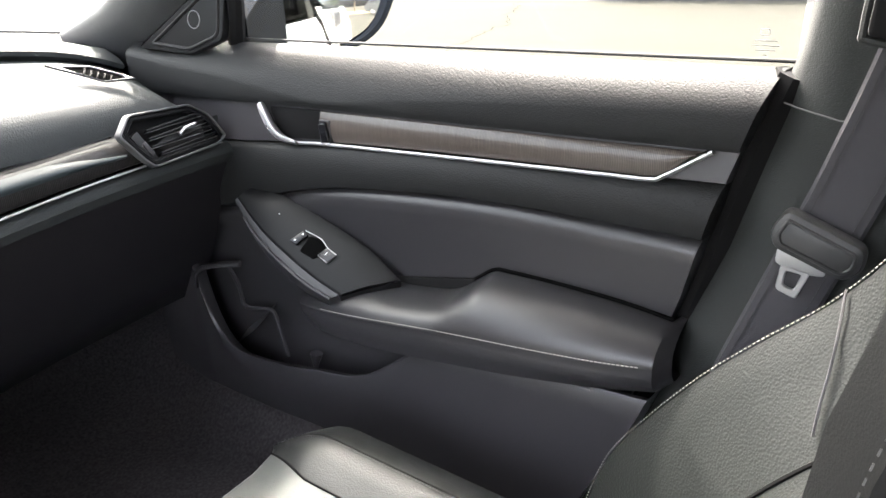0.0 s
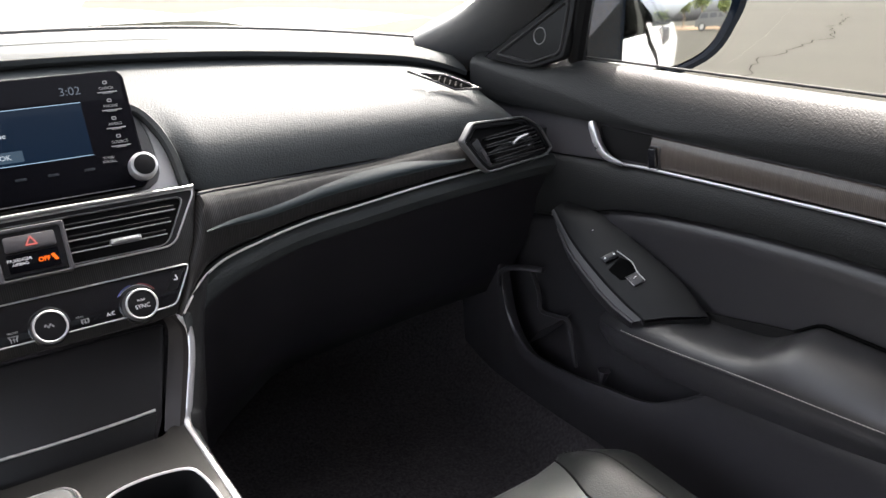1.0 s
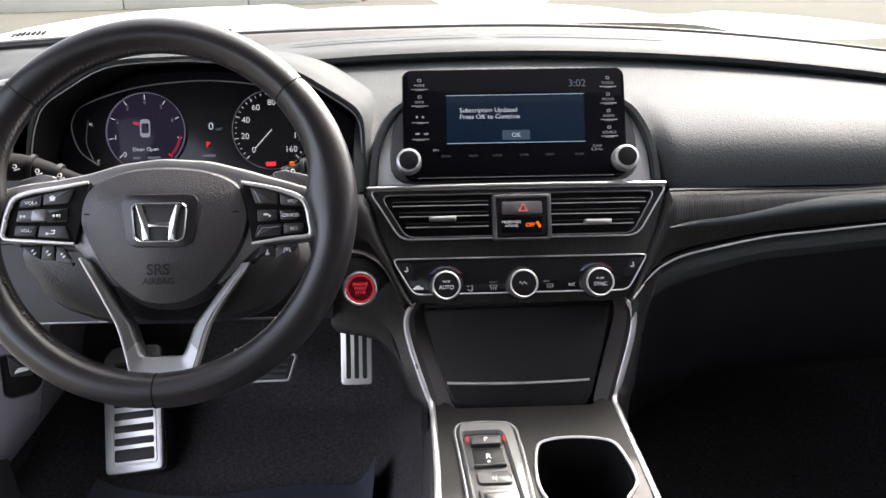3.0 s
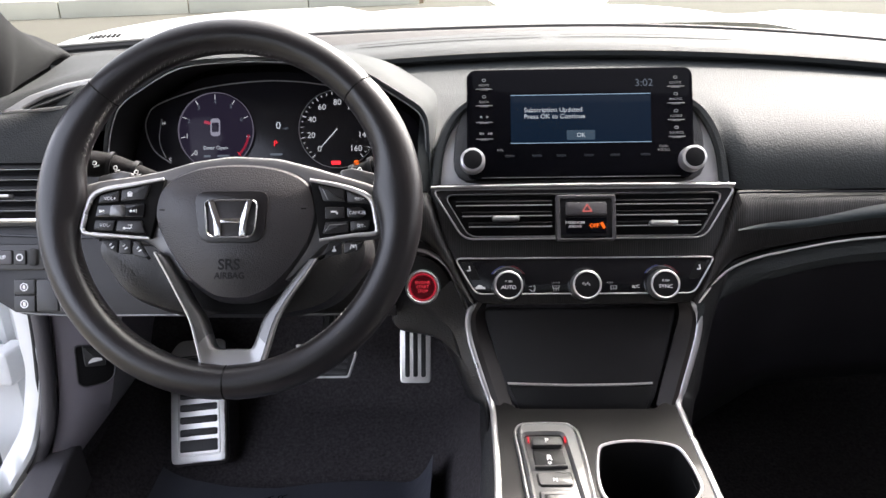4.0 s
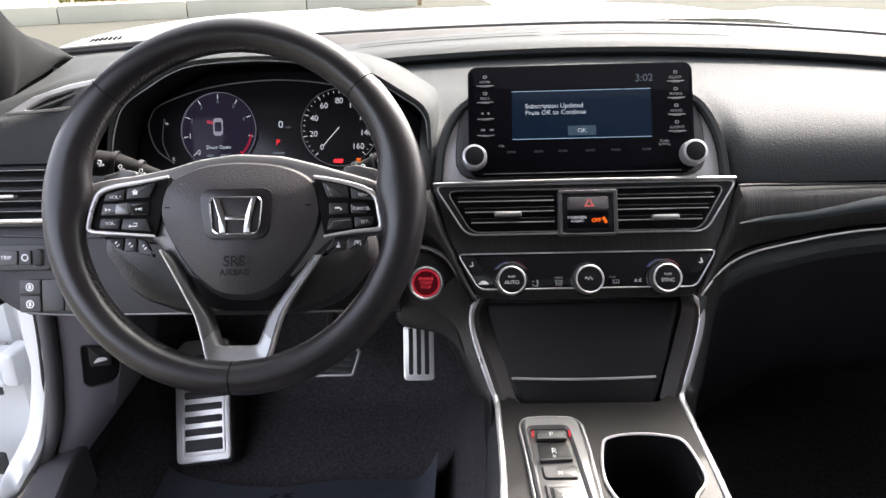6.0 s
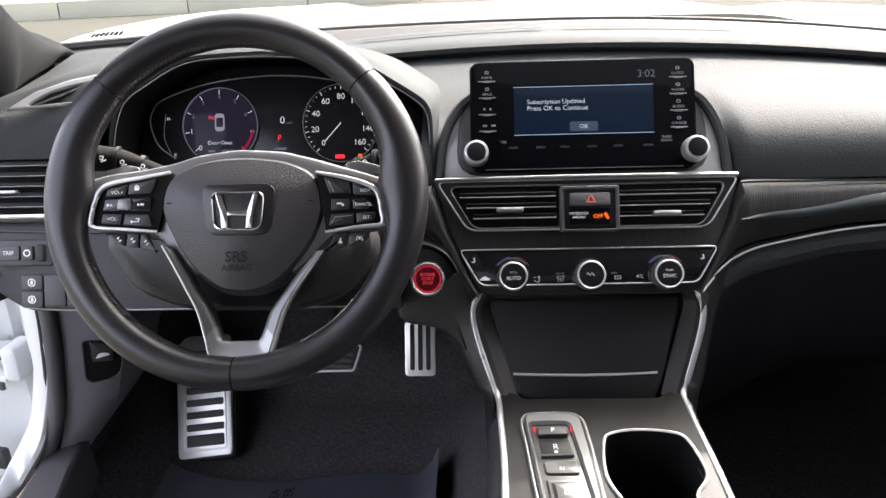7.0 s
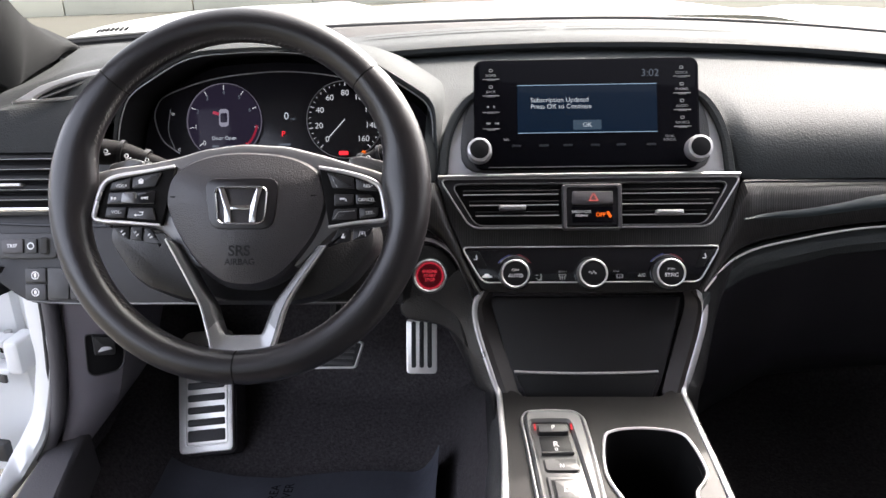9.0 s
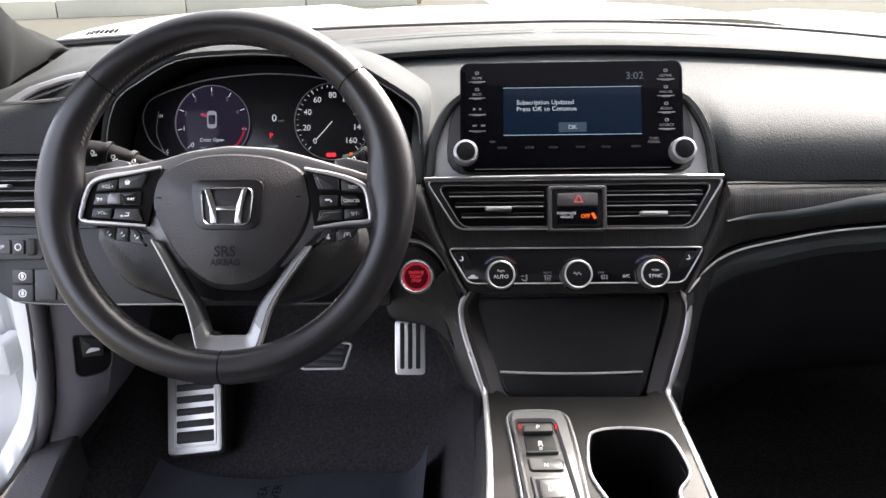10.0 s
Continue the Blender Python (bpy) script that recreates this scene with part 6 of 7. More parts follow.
SEAL_GREY = material("grey_seal_rubber", (0.060, 0.056, 0.061), 0.6, bump=0.4, grain=500)
part("seal_outer", tube(seal_line(-0.013), 0.0042, 8), RUBBER, seal, "black outer lip")
part("seal_inner", tube(seal_line(-0.001), 0.0105, 12), SEAL_GREY, seal, "grey inner lip")
jamb = thing("door_jamb", (-0.76, 0.1, 0.5), "white painted door frame of the open driver's door", "door frame")
face_r = jamb_edge([(-0.682, 0.198, 0.86), (-0.684, 0.198, 0.76), (-0.685, 0.198, 0.7207), (-0.687, 0.198, 0.662), (-0.694, 0.198, 0.611), (-0.7053, 0.193, 0.562), (-0.7175, 0.181, 0.520), (-0.7383, 0.163, 0.485), (-0.7531, 0.144, 0.463)])
face_l = jamb_edge([(-0.7097, 0.201, 0.86), (-0.7127, 0.201, 0.76), (-0.7137, 0.201, 0.7183), (-0.7155, 0.201, 0.6753), (-0.7154, 0.201, 0.6360), (-0.7231, 0.200, 0.5998), (-0.7356, 0.196, 0.5521), (-0.7473, 0.182, 0.5257), (-0.7626, 0.166, 0.4984)])
m = min(len(face_r), len(face_l))
face_r, face_l = face_r[:m], face_l[:m]
part("frame_face", loft([[q + Vector((0.004, 0.03, 0)) for q in face_r], face_r, [q.lerp(r, 0.15) + Vector((0, -0.004, 0.002)) for q, r in zip(face_r, face_l)], [q.lerp(r, 0.8) + Vector((0, -0.004, 0.001)) for q, r in zip(face_r, face_l)], face_l, [q + Vector((-0.003, 0.006, -0.002)) for q in face_l], [q + Vector((-0.004, 0.09, -0.004)) for q in face_l]]), WHITE_PAINT, jamb)
sill = thing("sill_trim", (-0.66, -0.2, 0.40), "dark plastic sill cover along the door opening", "sill trim")
SILL_Z = curve((-0.9, -0.20, 0.0, 0.10, 0.20, 0.24), (0.420, 0.432, 0.460, 0.483, 0.500, 0.503))
SILL_R = curve((-0.9, -0.20, 0.0, 0.10, 0.20, 0.24), (-0.640, -0.645, -0.655, -0.668, -0.681, -0.686))
part("cover", loft([[Vector((-0.730, y, SILL_Z(y) - 0.012)), Vector((-0.722, y, SILL_Z(y))), Vector((SILL_R(y) - 0.006, y, SILL_Z(y) - 0.002)), Vector((SILL_R(y), y, SILL_Z(y) - 0.008)), Vector((SILL_R(y) + 0.012, y, 0.34))] for y in np.linspace(0.235, -0.9, 34)]), SEAL_GREY, sill)
# hinge side of the open door, beyond the frame
dd = thing("driver_door", (-0.86, 0.22, 0.35), "open white driver's door edge with its hinge", "car door")
part("door_edge", loft([[Vector((x, y, z)) for z in np.linspace(0.43, 0.87, 8)] for x, y in ((-0.732, 0.275), (-0.738, 0.262), (-0.752, 0.259), (-0.756, 0.267), (-0.763, 0.267), (-0.768, 0.255), (-0.90, 0.215), (-1.3, 0.10), (-1.75, -0.02), (-1.75, 0.10))]), WHITE_PAINT, dd)
part("hinge_block", box(0.024, 0.050, 0.040, plane_at((-0.744, 0.240, 0.632), 0, -6), 0.006), WHITE_PAINT, dd, "white cast hinge block")
part("hinge_arm", box(0.060, 0.010, 0.026, plane_at((-0.782, 0.232, 0.652), 0, -10), 0.003), WHITE_PAINT, dd)
part("hinge_arm", box(0.060, 0.010, 0.026, plane_at((-0.782, 0.232, 0.611), 0, -10), 0.003), WHITE_PAINT, dd)
part("hinge_pin", tube([(-0.766, 0.232, 0.606), (-0.766, 0.232, 0.658)], 0.0055, 10), SILVER, dd)
part("hinge_gap", box(0.030, 0.030, 0.004, plane_at((-0.778, 0.246, 0.632), 0, -10), 0.002), MATT_BLACK, dd, "dark gap behind the pin")
part("plug", box(0.013, 0.014, 0.004, plane_at((-0.785, 0.228, 0.588), 0, -14), 0.002), GREY_PLASTIC, dd, "grey plug")
part("check_strap", box(0.008, 0.012, 0.010, plane_at((-0.722, 0.235, 0.604), 0), 0.002), RUBBER, dd)
part("door_foot_trim", box(0.040, 0.030, 0.012, plane_at((-0.800, 0.205, 0.489), 0, -10), 0.003), PLASTIC, dd, "dark trim at the door's foot")
structure("wall_hinge_side", box(0.28, 0.5, 0.02, plane_at((-0.875, 0.33, 0.62), 0), 0.01), WHITE_PAINT, "white body behind the hinge", "car body")
structure("carpet_side", box(0.42, 0.26, 0.012, plane_at((-0.716, 0.425, 0.445), 0, 90), 0.005), CARPET, "black carpet up the side of the footwell", "carpet")

# ---- pedals ----
GP = plane_at((-0.219, 0.420, 0.532), 25)
gas = thing("accelerator_pedal", (-0.219, 0.41, 0.49), "steel accelerator pedal with rubber-filled slots", "pedal", "pedals")
part("plate", plate(rpoly([(-0.0245, -0.0435), (-0.0250, 0.044), (0.0245, 0.044), (0.0245, -0.0435)], 0.007), 0.006, 0.0015, GP), STEEL, gas)
for i in range(3):
    part("slot", box(0.0072, 0.074, 0.002, up(GP, 0.005, -0.0128 + 0.0128 * i, 0.003), 0.003), RUBBER, gas)
part("arm", tube([GP @ Vector((0, 0.03, -0.002)), GP @ Vector((0.005, 0.16, -0.04))], 0.009, 8), PLASTIC, gas)
BP = plane_at((-0.360, 0.405, 0.530), 30)
brake = thing("brake_pedal", (-0.36, 0.40, 0.50), "steel brake pedal with rubber-filled slots", "pedal", "pedals")
b_o = rpoly([(-0.0510, 0.0275), (-0.0330, -0.0270), (0.0370, -0.0265), (0.0490, 0.0120), (0.0460, 0.0170)], 0.006)
part("plate", hollow(b_o, offset(b_o, 0.0042), 0.006, 0.0015, BP), STEEL, brake, "thin steel edge")
part("pad", plate(offset(b_o, 0.003), 0.005, 0.001, BP), RUBBER, brake, "black rubber pad")
for i in range(4):
    part("rib", box(0.060 + 0.005 * i, 0.0050, 0.0022, up(BP, 0.0046, 0.002 - 0.001 * i, -0.0175 + 0.0098 * i) @ Matrix.Rotation(radians(-3), 4, "Z"), 0.0012), PAD_RUBBER, brake)
part("arm", tube([BP @ Vector((0, 0.02, -0.002)), BP @ Vector((0.0, 0.20, -0.05))], 0.010, 8), PLASTIC, brake)
FP = up(plane_at((-0.583, 0.396, 0.449), 37), 0.0, 0.010, 0.0) @ Matrix.Rotation(radians(5.6), 4, "Z")
foot = thing("footrest", (-0.583, 0.37, 0.38), "steel footrest plate with rubber bars on the toe board", "footrest")
f_o = rpoly([(-0.044, -0.086), (-0.046, 0.094), (-0.030, 0.112), (0.044, 0.110), (0.044, -0.086)], 0.009)
part("plate", plate(f_o, 0.008, 0.002, FP), STEEL, foot)
part("inner_step", hollow(rrect(0.070, 0.160, 0.006, 0.001, 0.004), rrect(0.064, 0.154, 0.004, 0.001, 0.004), 0.0095, 0.001, FP), STEEL, foot)
for i in range(8):
    v, h = (-0.0595, 0.0160) if i == 0 else (-0.0385 + 0.0197 * (i - 1), 0.0088)
    part("slot", box(0.058, h, 0.003, up(FP, 0.0065, 0.001, v), 0.002), PAD_RUBBER, foot)
    part("slot_rim", hollow(rrect(0.0605, h + 0.0025, 0.0025, 0.001, v, 3), rrect(0.058, h, 0.002, 0.001, v, 3), 0.0088, 0.0003, FP), RUBBER, foot)
part("wedge", plate(offset(f_o, -0.004), 0.05, 0.004, up(FP, -0.052)), CARPET, foot)

mat_ = thing("floor_mat_cover", (-0.40, 0.15, 0.35), "crumpled dark protective film on the driver's floor", "floor cover")
rings = []
for j, y in enumerate(np.linspace(0.325, -0.30, 26)):
    rings.append([Vector((x, y + 0.01 * math.sin(x * 17), floor_z(x, y) + 0.010 + 0.006 * noise.noise(Vector((x * 14, y * 14, 2))) + (0.05 * max(0, (x + 0.235) / 0.05) ** 2))) for x in np.linspace(-0.62, -0.19, 36)])
part("film", loft(rings), MAT_PAPER, mat_)
for word, x, y in (("NOT REA", -0.4400, 0.245), ("COVER", -0.4190, 0.258)):
    lettering("film_word", word, 0.020, Matrix.Translation((x, y, floor_z(x, y) + 0.0165)) @ Matrix.Rotation(radians(90), 4, "Z"), MATT_BLACK, mat_)
# ---- passenger door ----
door = thing("passenger_door", (0.72, -0.1, 0.33), "closed black passenger door with lined trim and leather armrest", "car door")


def rear_y(z):
    return curve((0.33, 0.447, 0.691, 0.887, 0.98), (-0.27, -0.345, -0.450, -0.505, -0.537))(z)


def strip(name, rows, ys, mat, label="", rear=True, more=0.0):
    """rows: list of functions y -> (x, z), top to bottom; ys: 0 at the front edge to 1 at the rear edge."""
    rings = []
    for s in ys:
        ring = []
        for fx in rows:
            y0 = 0.40 + (-0.50 - 0.40) * s
            x, z = fx(y0)
            y = y0
            if rear:
                yr = rear_y(z) - more
                y = 0.40 + (yr - 0.40) * s
                x, z = fx(y)
            ring.append(Vector((x, y, z)))
        rings.append(ring)
    last = [v + Vector((0.03, -0.004, 0)) for v in rings[-1]]
    return part(name, loft(rings + [last]), mat, door, label)


def row(x, z):
    fx = x if callable(x) else (lambda y: x)
    fz = z if callable(z) else (lambda y: z)
    return lambda y: (fx(y), fz(y))


YS = np.linspace(0, 1, 61)
BELT_Z = curve((-0.55, 0.40), (0.970, 0.962))
CREASE = curve((-0.55, -0.30, 0.0, 0.12, 0.20, 0.30, 0.40), (0.899, 0.896, 0.893, 0.891, 0.889, 0.888, 0.888))
MIDLOW = curve((-0.55, -0.436, -0.04, 0.06, 0.20, 0.40), (0.866, 0.862, 0.849, 0.841, 0.828, 0.815))
INS_TOP = curve((-0.55, -0.476, -0.30, -0.104, 0.02, 0.10, 0.16, 0.40), (0.806, 0.808, 0.810, 0.800, 0.784, 0.764, 0.740, 0.70))


def mixz(a, b, t):
    return lambda y: a(y) * (1 - t) + b(y) * t


RIDGE = curve((-0.55, -0.25, -0.08, 0.0066, 0.118, 0.173, 0.294, 0.37, 0.40), (0.030, 0.040, 0.052, 0.058, 0.046, 0.039, 0.028, 0.019, 0.016))


def belt_less(k, extra=0.0):
    return lambda y: BELT_Z(y) - RIDGE(y) * k - extra


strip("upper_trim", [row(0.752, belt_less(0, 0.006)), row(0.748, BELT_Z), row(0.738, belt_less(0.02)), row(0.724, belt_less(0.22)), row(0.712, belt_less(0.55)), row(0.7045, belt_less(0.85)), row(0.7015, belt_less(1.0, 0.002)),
                     row(0.7005, belt_less(1.0, 0.006)), row(0.7015, lambda y: (BELT_Z(y) - RIDGE(y)) * 0.4 + CREASE(y) * 0.6), row(0.7025, lambda y: CREASE(y) + 0.005), row(0.706, CREASE), row(0.722, lambda y: CREASE(y) - 0.002)], YS, DIMMED_DOOR_VINYL, "grained charcoal upper trim")
strip("middle_trim", [row(0.722, lambda y: CREASE(y) + 0.004), row(0.7135, lambda y: CREASE(y) - 0.002), row(0.7115, mixz(CREASE, MIDLOW, 0.5)), row(0.7105, lambda y: MIDLOW(y) + 0.003), row(0.718, lambda y: MIDLOW(y))], YS, LIT_DOOR_PLASTIC, "smooth charcoal band")
strip("lower_band", [row(0.722, lambda y: MIDLOW(y) + 0.002), row(0.708, lambda y: MIDLOW(y) - 0.001), row(0.701, lambda y: MIDLOW(y) - 0.007), row(0.697, mixz(MIDLOW, INS_TOP, 0.4)), row(0.697, mixz(MIDLOW, INS_TOP, 0.75)), row(0.701, mixz(MIDLOW, INS_TOP, 0.94)), row(0.710, INS_TOP), row(0.724, lambda y: INS_TOP(y) - 0.002)], YS, DIMMED_DOOR_VINYL, "grained charcoal band")
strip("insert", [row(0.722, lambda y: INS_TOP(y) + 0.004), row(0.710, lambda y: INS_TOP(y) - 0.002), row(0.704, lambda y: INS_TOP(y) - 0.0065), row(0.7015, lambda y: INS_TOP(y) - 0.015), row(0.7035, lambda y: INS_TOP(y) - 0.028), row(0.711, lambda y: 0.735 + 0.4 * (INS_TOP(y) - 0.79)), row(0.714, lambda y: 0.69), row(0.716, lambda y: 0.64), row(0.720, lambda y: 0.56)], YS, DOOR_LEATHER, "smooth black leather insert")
# lacquered strip with its bright lower edge
def trim_low(y):
    return MIDLOW(y) + 0.004


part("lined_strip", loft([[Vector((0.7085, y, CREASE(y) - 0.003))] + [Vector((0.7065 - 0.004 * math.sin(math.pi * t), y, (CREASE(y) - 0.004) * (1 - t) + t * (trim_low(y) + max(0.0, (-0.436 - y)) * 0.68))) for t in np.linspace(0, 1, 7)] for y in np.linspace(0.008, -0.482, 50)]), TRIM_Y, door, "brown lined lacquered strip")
part("bright_edge", tube(spline([(0.705, 0.108, 0.882), (0.7045, 0.098, 0.868), (0.704, 0.078, 0.851), (0.704, 0.055, 0.8445), (0.704, 0.0, 0.848), (0.704, -0.20, 0.8555), (0.704, -0.38, 0.8615), (0.704, -0.428, 0.8632), (0.7045, -0.442, 0.868), (0.706, -0.486, 0.8965)], 8), 0.0027, 8, flat=0.7), SATIN, door, "bright metal edge")
part("handle", tube(spline([(0.702, 0.1135, 0.890), (0.700, 0.106, 0.880), (0.699, 0.094, 0.862), (0.699, 0.078, 0.8505), (0.699, 0.05, 0.8455)], 8), 0.0105, 10, flat=0.6, taper=lambda s: 0.35 + 0.65 * math.sin(math.pi * min(1.0, 0.25 + 0.75 * s))), SATIN, door, "bright inner door handle")
HZ = plane_at((0.7095, 0.052, 0.868), 0, -90)
part("handle_cup", plate(rpoly([(-0.052, 0.020), (-0.040, -0.012), (-0.020, -0.020), (0.044, -0.016), (0.044, 0.022)], 0.006), 0.0025, 0.0008, up(HZ, -0.0015)), MATT_BLACK, door, "dark handle recess")
part("lock_button", box(0.014, 0.026, 0.010, up(HZ, 0.001, 0.052, -0.004) @ Matrix.Rotation(radians(12), 4, "Z"), 0.003), PIANO, door)
part("lock_frame", hollow(rrect(0.019, 0.032, 0.003, 0.053, -0.004), rrect(0.014, 0.027, 0.002, 0.053, -0.004), 0.008, 0.0015, HZ), LIT_DOOR_PLASTIC, door)

# armrest: leather, rising to a crest behind the pull cup
ARM_TOP = curve((-0.47, -0.40, -0.255, -0.225, -0.20, -0.15, -0.05, 0.0, 0.03), (0.712, 0.720, 0.724, 0.707, 0.690, 0.680, 0.672, 0.664, 0.652))
ARM_STITCH = curve((-0.47, -0.225, 0.0, 0.03), (0.682, 0.662, 0.637, 0.634))
ARM_LOW = curve((-0.47, -0.428, -0.137, 0.0, 0.03), (0.652, 0.645, 0.606, 0.598, 0.605))
ARM_X = curve((-0.47, -0.40, -0.20, 0.0, 0.03), (0.655, 0.645, 0.640, 0.646, 0.654))


def arm_ring(y):
    x, t, s, l = ARM_X(y), ARM_TOP(y), ARM_STITCH(y), ARM_LOW(y)
    top = [Vector((0.712 - (0.712 - x) * math.sin(a), y, s + 0.002 + (t - s) * math.cos(a))) for a in np.linspace(0, math.pi / 2, 7)]
    return top + [Vector(p) for p in ((x + 0.0015, y, s - 0.001), (x + 0.0005, y, s - 0.006), (x + 0.003, y, (s + l) / 2), (x + 0.010, y, l + 0.004), (x + 0.020, y, l), (0.715, y, l + 0.005))]


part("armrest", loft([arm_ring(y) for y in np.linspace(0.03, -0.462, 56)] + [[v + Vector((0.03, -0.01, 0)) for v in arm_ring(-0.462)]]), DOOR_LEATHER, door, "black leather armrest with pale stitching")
for i in range(95):
    y = -0.02 - 0.43 * i / 95
    p, q = arm_ring(y)[6], arm_ring(y - 0.0032)[6]
    part("stitch", tube([p + Vector((-0.0004, 0, 0.003)), q + Vector((-0.0004, 0, 0.003))], 0.0007, 4), THREAD, door)
part("armrest_seam", tube([arm_ring(y)[0] + Vector((-0.004, 0, 0.002)) for y in np.linspace(-0.22, -0.462, 30)], 0.0022, 6), SLOT_SHADE, door, "dark seam behind the armrest")
# no hollow here: a flat black plate paints the cup's shade
part("pull_cup_shade", plate(rpoly([(-0.070, 0.000), (0.070, 0.028), (0.070, -0.03), (-0.070, -0.04)], 0.006), 0.003, 0.001, plane_at((0.7095, -0.16, 0.682), 0, -90)), MATT_BLACK, door, "flat black plate for the shade in the pull cup")

# switch pod: a lens-shaped panel tipped to the seat
low = spline([(0.668, 0.152, 0.757), (0.652, 0.10, 0.722), (0.644, 0.05, 0.697), (0.640, 0.0, 0.676), (0.642, -0.04, 0.663)], 8)
high = spline([(0.700, 0.148, 0.768), (0.704, 0.09, 0.766), (0.704, 0.02, 0.744), (0.702, -0.06, 0.716), (0.692, -0.118, 0.688)], 8)
under = spline([(0.690, 0.155, 0.745), (0.672, 0.10, 0.690), (0.664, 0.05, 0.660), (0.660, 0.0, 0.645), (0.662, -0.03, 0.640)], 8)
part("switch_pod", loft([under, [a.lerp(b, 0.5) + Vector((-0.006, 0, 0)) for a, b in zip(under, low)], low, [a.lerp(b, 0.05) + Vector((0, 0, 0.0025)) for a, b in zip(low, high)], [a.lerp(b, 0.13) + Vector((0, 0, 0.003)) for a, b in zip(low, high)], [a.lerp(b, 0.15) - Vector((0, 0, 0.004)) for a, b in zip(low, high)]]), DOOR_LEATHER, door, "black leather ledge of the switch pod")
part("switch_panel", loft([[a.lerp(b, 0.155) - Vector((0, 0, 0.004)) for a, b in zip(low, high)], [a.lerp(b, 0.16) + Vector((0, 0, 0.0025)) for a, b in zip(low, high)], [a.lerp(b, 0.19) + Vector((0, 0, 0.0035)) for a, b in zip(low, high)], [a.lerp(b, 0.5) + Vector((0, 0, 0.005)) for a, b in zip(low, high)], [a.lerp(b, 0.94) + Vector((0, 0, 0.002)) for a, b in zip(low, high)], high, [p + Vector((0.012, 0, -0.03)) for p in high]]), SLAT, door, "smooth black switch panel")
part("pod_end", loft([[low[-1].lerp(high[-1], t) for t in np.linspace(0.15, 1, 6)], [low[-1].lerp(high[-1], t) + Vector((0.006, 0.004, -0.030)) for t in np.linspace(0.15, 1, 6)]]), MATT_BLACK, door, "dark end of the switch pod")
part("pod_edge", tube([p + Vector((-0.001, 0, 0.002)) for p in low[4:]], 0.0022, 6), LIT_DOOR_PLASTIC, door)
sn = Vector((-0.660, -0.246, 0.710)).normalized()
sv = Vector((0.012, 0.100, 0.046))
sv = (sv - sn * sv.dot(sn)).normalized()
su = sv.cross(sn)
SW = Matrix.Translation((0.672, 0.010, 0.7160)) @ Matrix(((su.x, sv.x, sn.x, 0), (su.y, sv.y, sn.y, 0), (su.z, sv.z, sn.z, 0), (0, 0, 0, 1)))
part("switch_well", plate(rpoly([(-0.0170, 0.0100), (0.0060, 0.0155), (0.0125, 0.0010), (0.0115, -0.0190), (-0.0050, -0.0165), (-0.0125, -0.0120)][::-1], 0.002), 0.0022, 0.0004, up(SW, -0.0012)), SLOT_SHADE, door, "black switch well")
part("lock_switch", plate(rpoly([(-0.0162, 0.0324), (0.0067, 0.0275), (0.0050, 0.0165), (-0.0145, 0.0198)][::-1], 0.002), 0.0030, 0.0010, SW), PIANO, door, "gloss black lock switch")
for u, v in ((0.0020, 0.0238), (-0.0107, 0.0262)):
    part("lamp_dot", box(0.0026, 0.0026, 0.0006, up(SW, 0.0030, u, v), 0.0008), WHITE_INK, door)
part("window_switch", plate(rpoly([(-0.0052, -0.0156), (0.0110, -0.0191), (0.0120, -0.0352), (-0.0035, -0.0333)][::-1], 0.002), 0.0032, 0.0012, SW), LIT_DOOR_PLASTIC, door, "window switch")
part("switch_edge", tube(spline([SW @ Vector(q) for q in ((0.0079, 0.0258, 0.0016), (0.0128, 0.0052, 0.0018), (0.0138, -0.0037, 0.002), (0.0110, -0.0185, 0.003), (0.0120, -0.0352, 0.0032))], 4), 0.0007, 6), SILVER, door, "bright switch edge")
part("switch_edge", tube([SW @ Vector(q) for q in ((0.0105, -0.0185, 0.0032), (-0.0052, -0.0156, 0.0032), (-0.0035, -0.0333, 0.0032))], 0.0007, 6), SILVER, door, "bright switch edge")
part("switch_mark", box(0.0050, 0.0010, 0.0004, up(SW, 0.0033, 0.0040, -0.0230), 0.0003), WHITE_INK, door)
part("lamp_dot", box(0.0020, 0.0020, 0.0006, up(SW, 0.0002, 0.0, 0.0757), 0.0006), WHITE_INK, door)

# lower panel standing proud, with the map pocket behind its edge
POCK = curve((-0.50, -0.422, -0.292, -0.213, -0.152, -0.103, -0.062, 0.025, 0.095, 0.17, 0.218, 0.249, 0.262, 0.270, 0.30, 0.40), (0.636, 0.633, 0.627, 0.620, 0.605, 0.570, 0.543, 0.524, 0.511, 0.506, 0.522, 0.563, 0.600, 0.632, 0.66, 0.68))
LOWX = curve((-0.50, -0.2, -0.1, 0.1, 0.3, 0.40), (0.672, 0.667, 0.665, 0.664, 0.665, 0.672))
YP = [k / 130 for k in range(131)]
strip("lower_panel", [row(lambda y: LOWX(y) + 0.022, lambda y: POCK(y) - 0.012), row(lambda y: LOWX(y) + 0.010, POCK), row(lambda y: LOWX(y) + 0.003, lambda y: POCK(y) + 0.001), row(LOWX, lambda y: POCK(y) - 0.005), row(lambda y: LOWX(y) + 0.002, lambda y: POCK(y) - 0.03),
                      row(lambda y: LOWX(y) + 0.014, lambda y: 0.43), row(lambda y: LOWX(y) + 0.030, lambda y: 0.37), row(lambda y: LOWX(y) + 0.04, lambda y: 0.33)], YP, LIT_DOOR_PLASTIC, "moulded black lower panel with map pocket", more=0.022)
part("lower_panel_line", tube([Vector((LOWX(y) - 0.0005, y, POCK(y) - 0.001)) for y in np.linspace(-0.39, -0.11, 16)], 0.0009, 5), LIT_DOOR_PLASTIC, door)
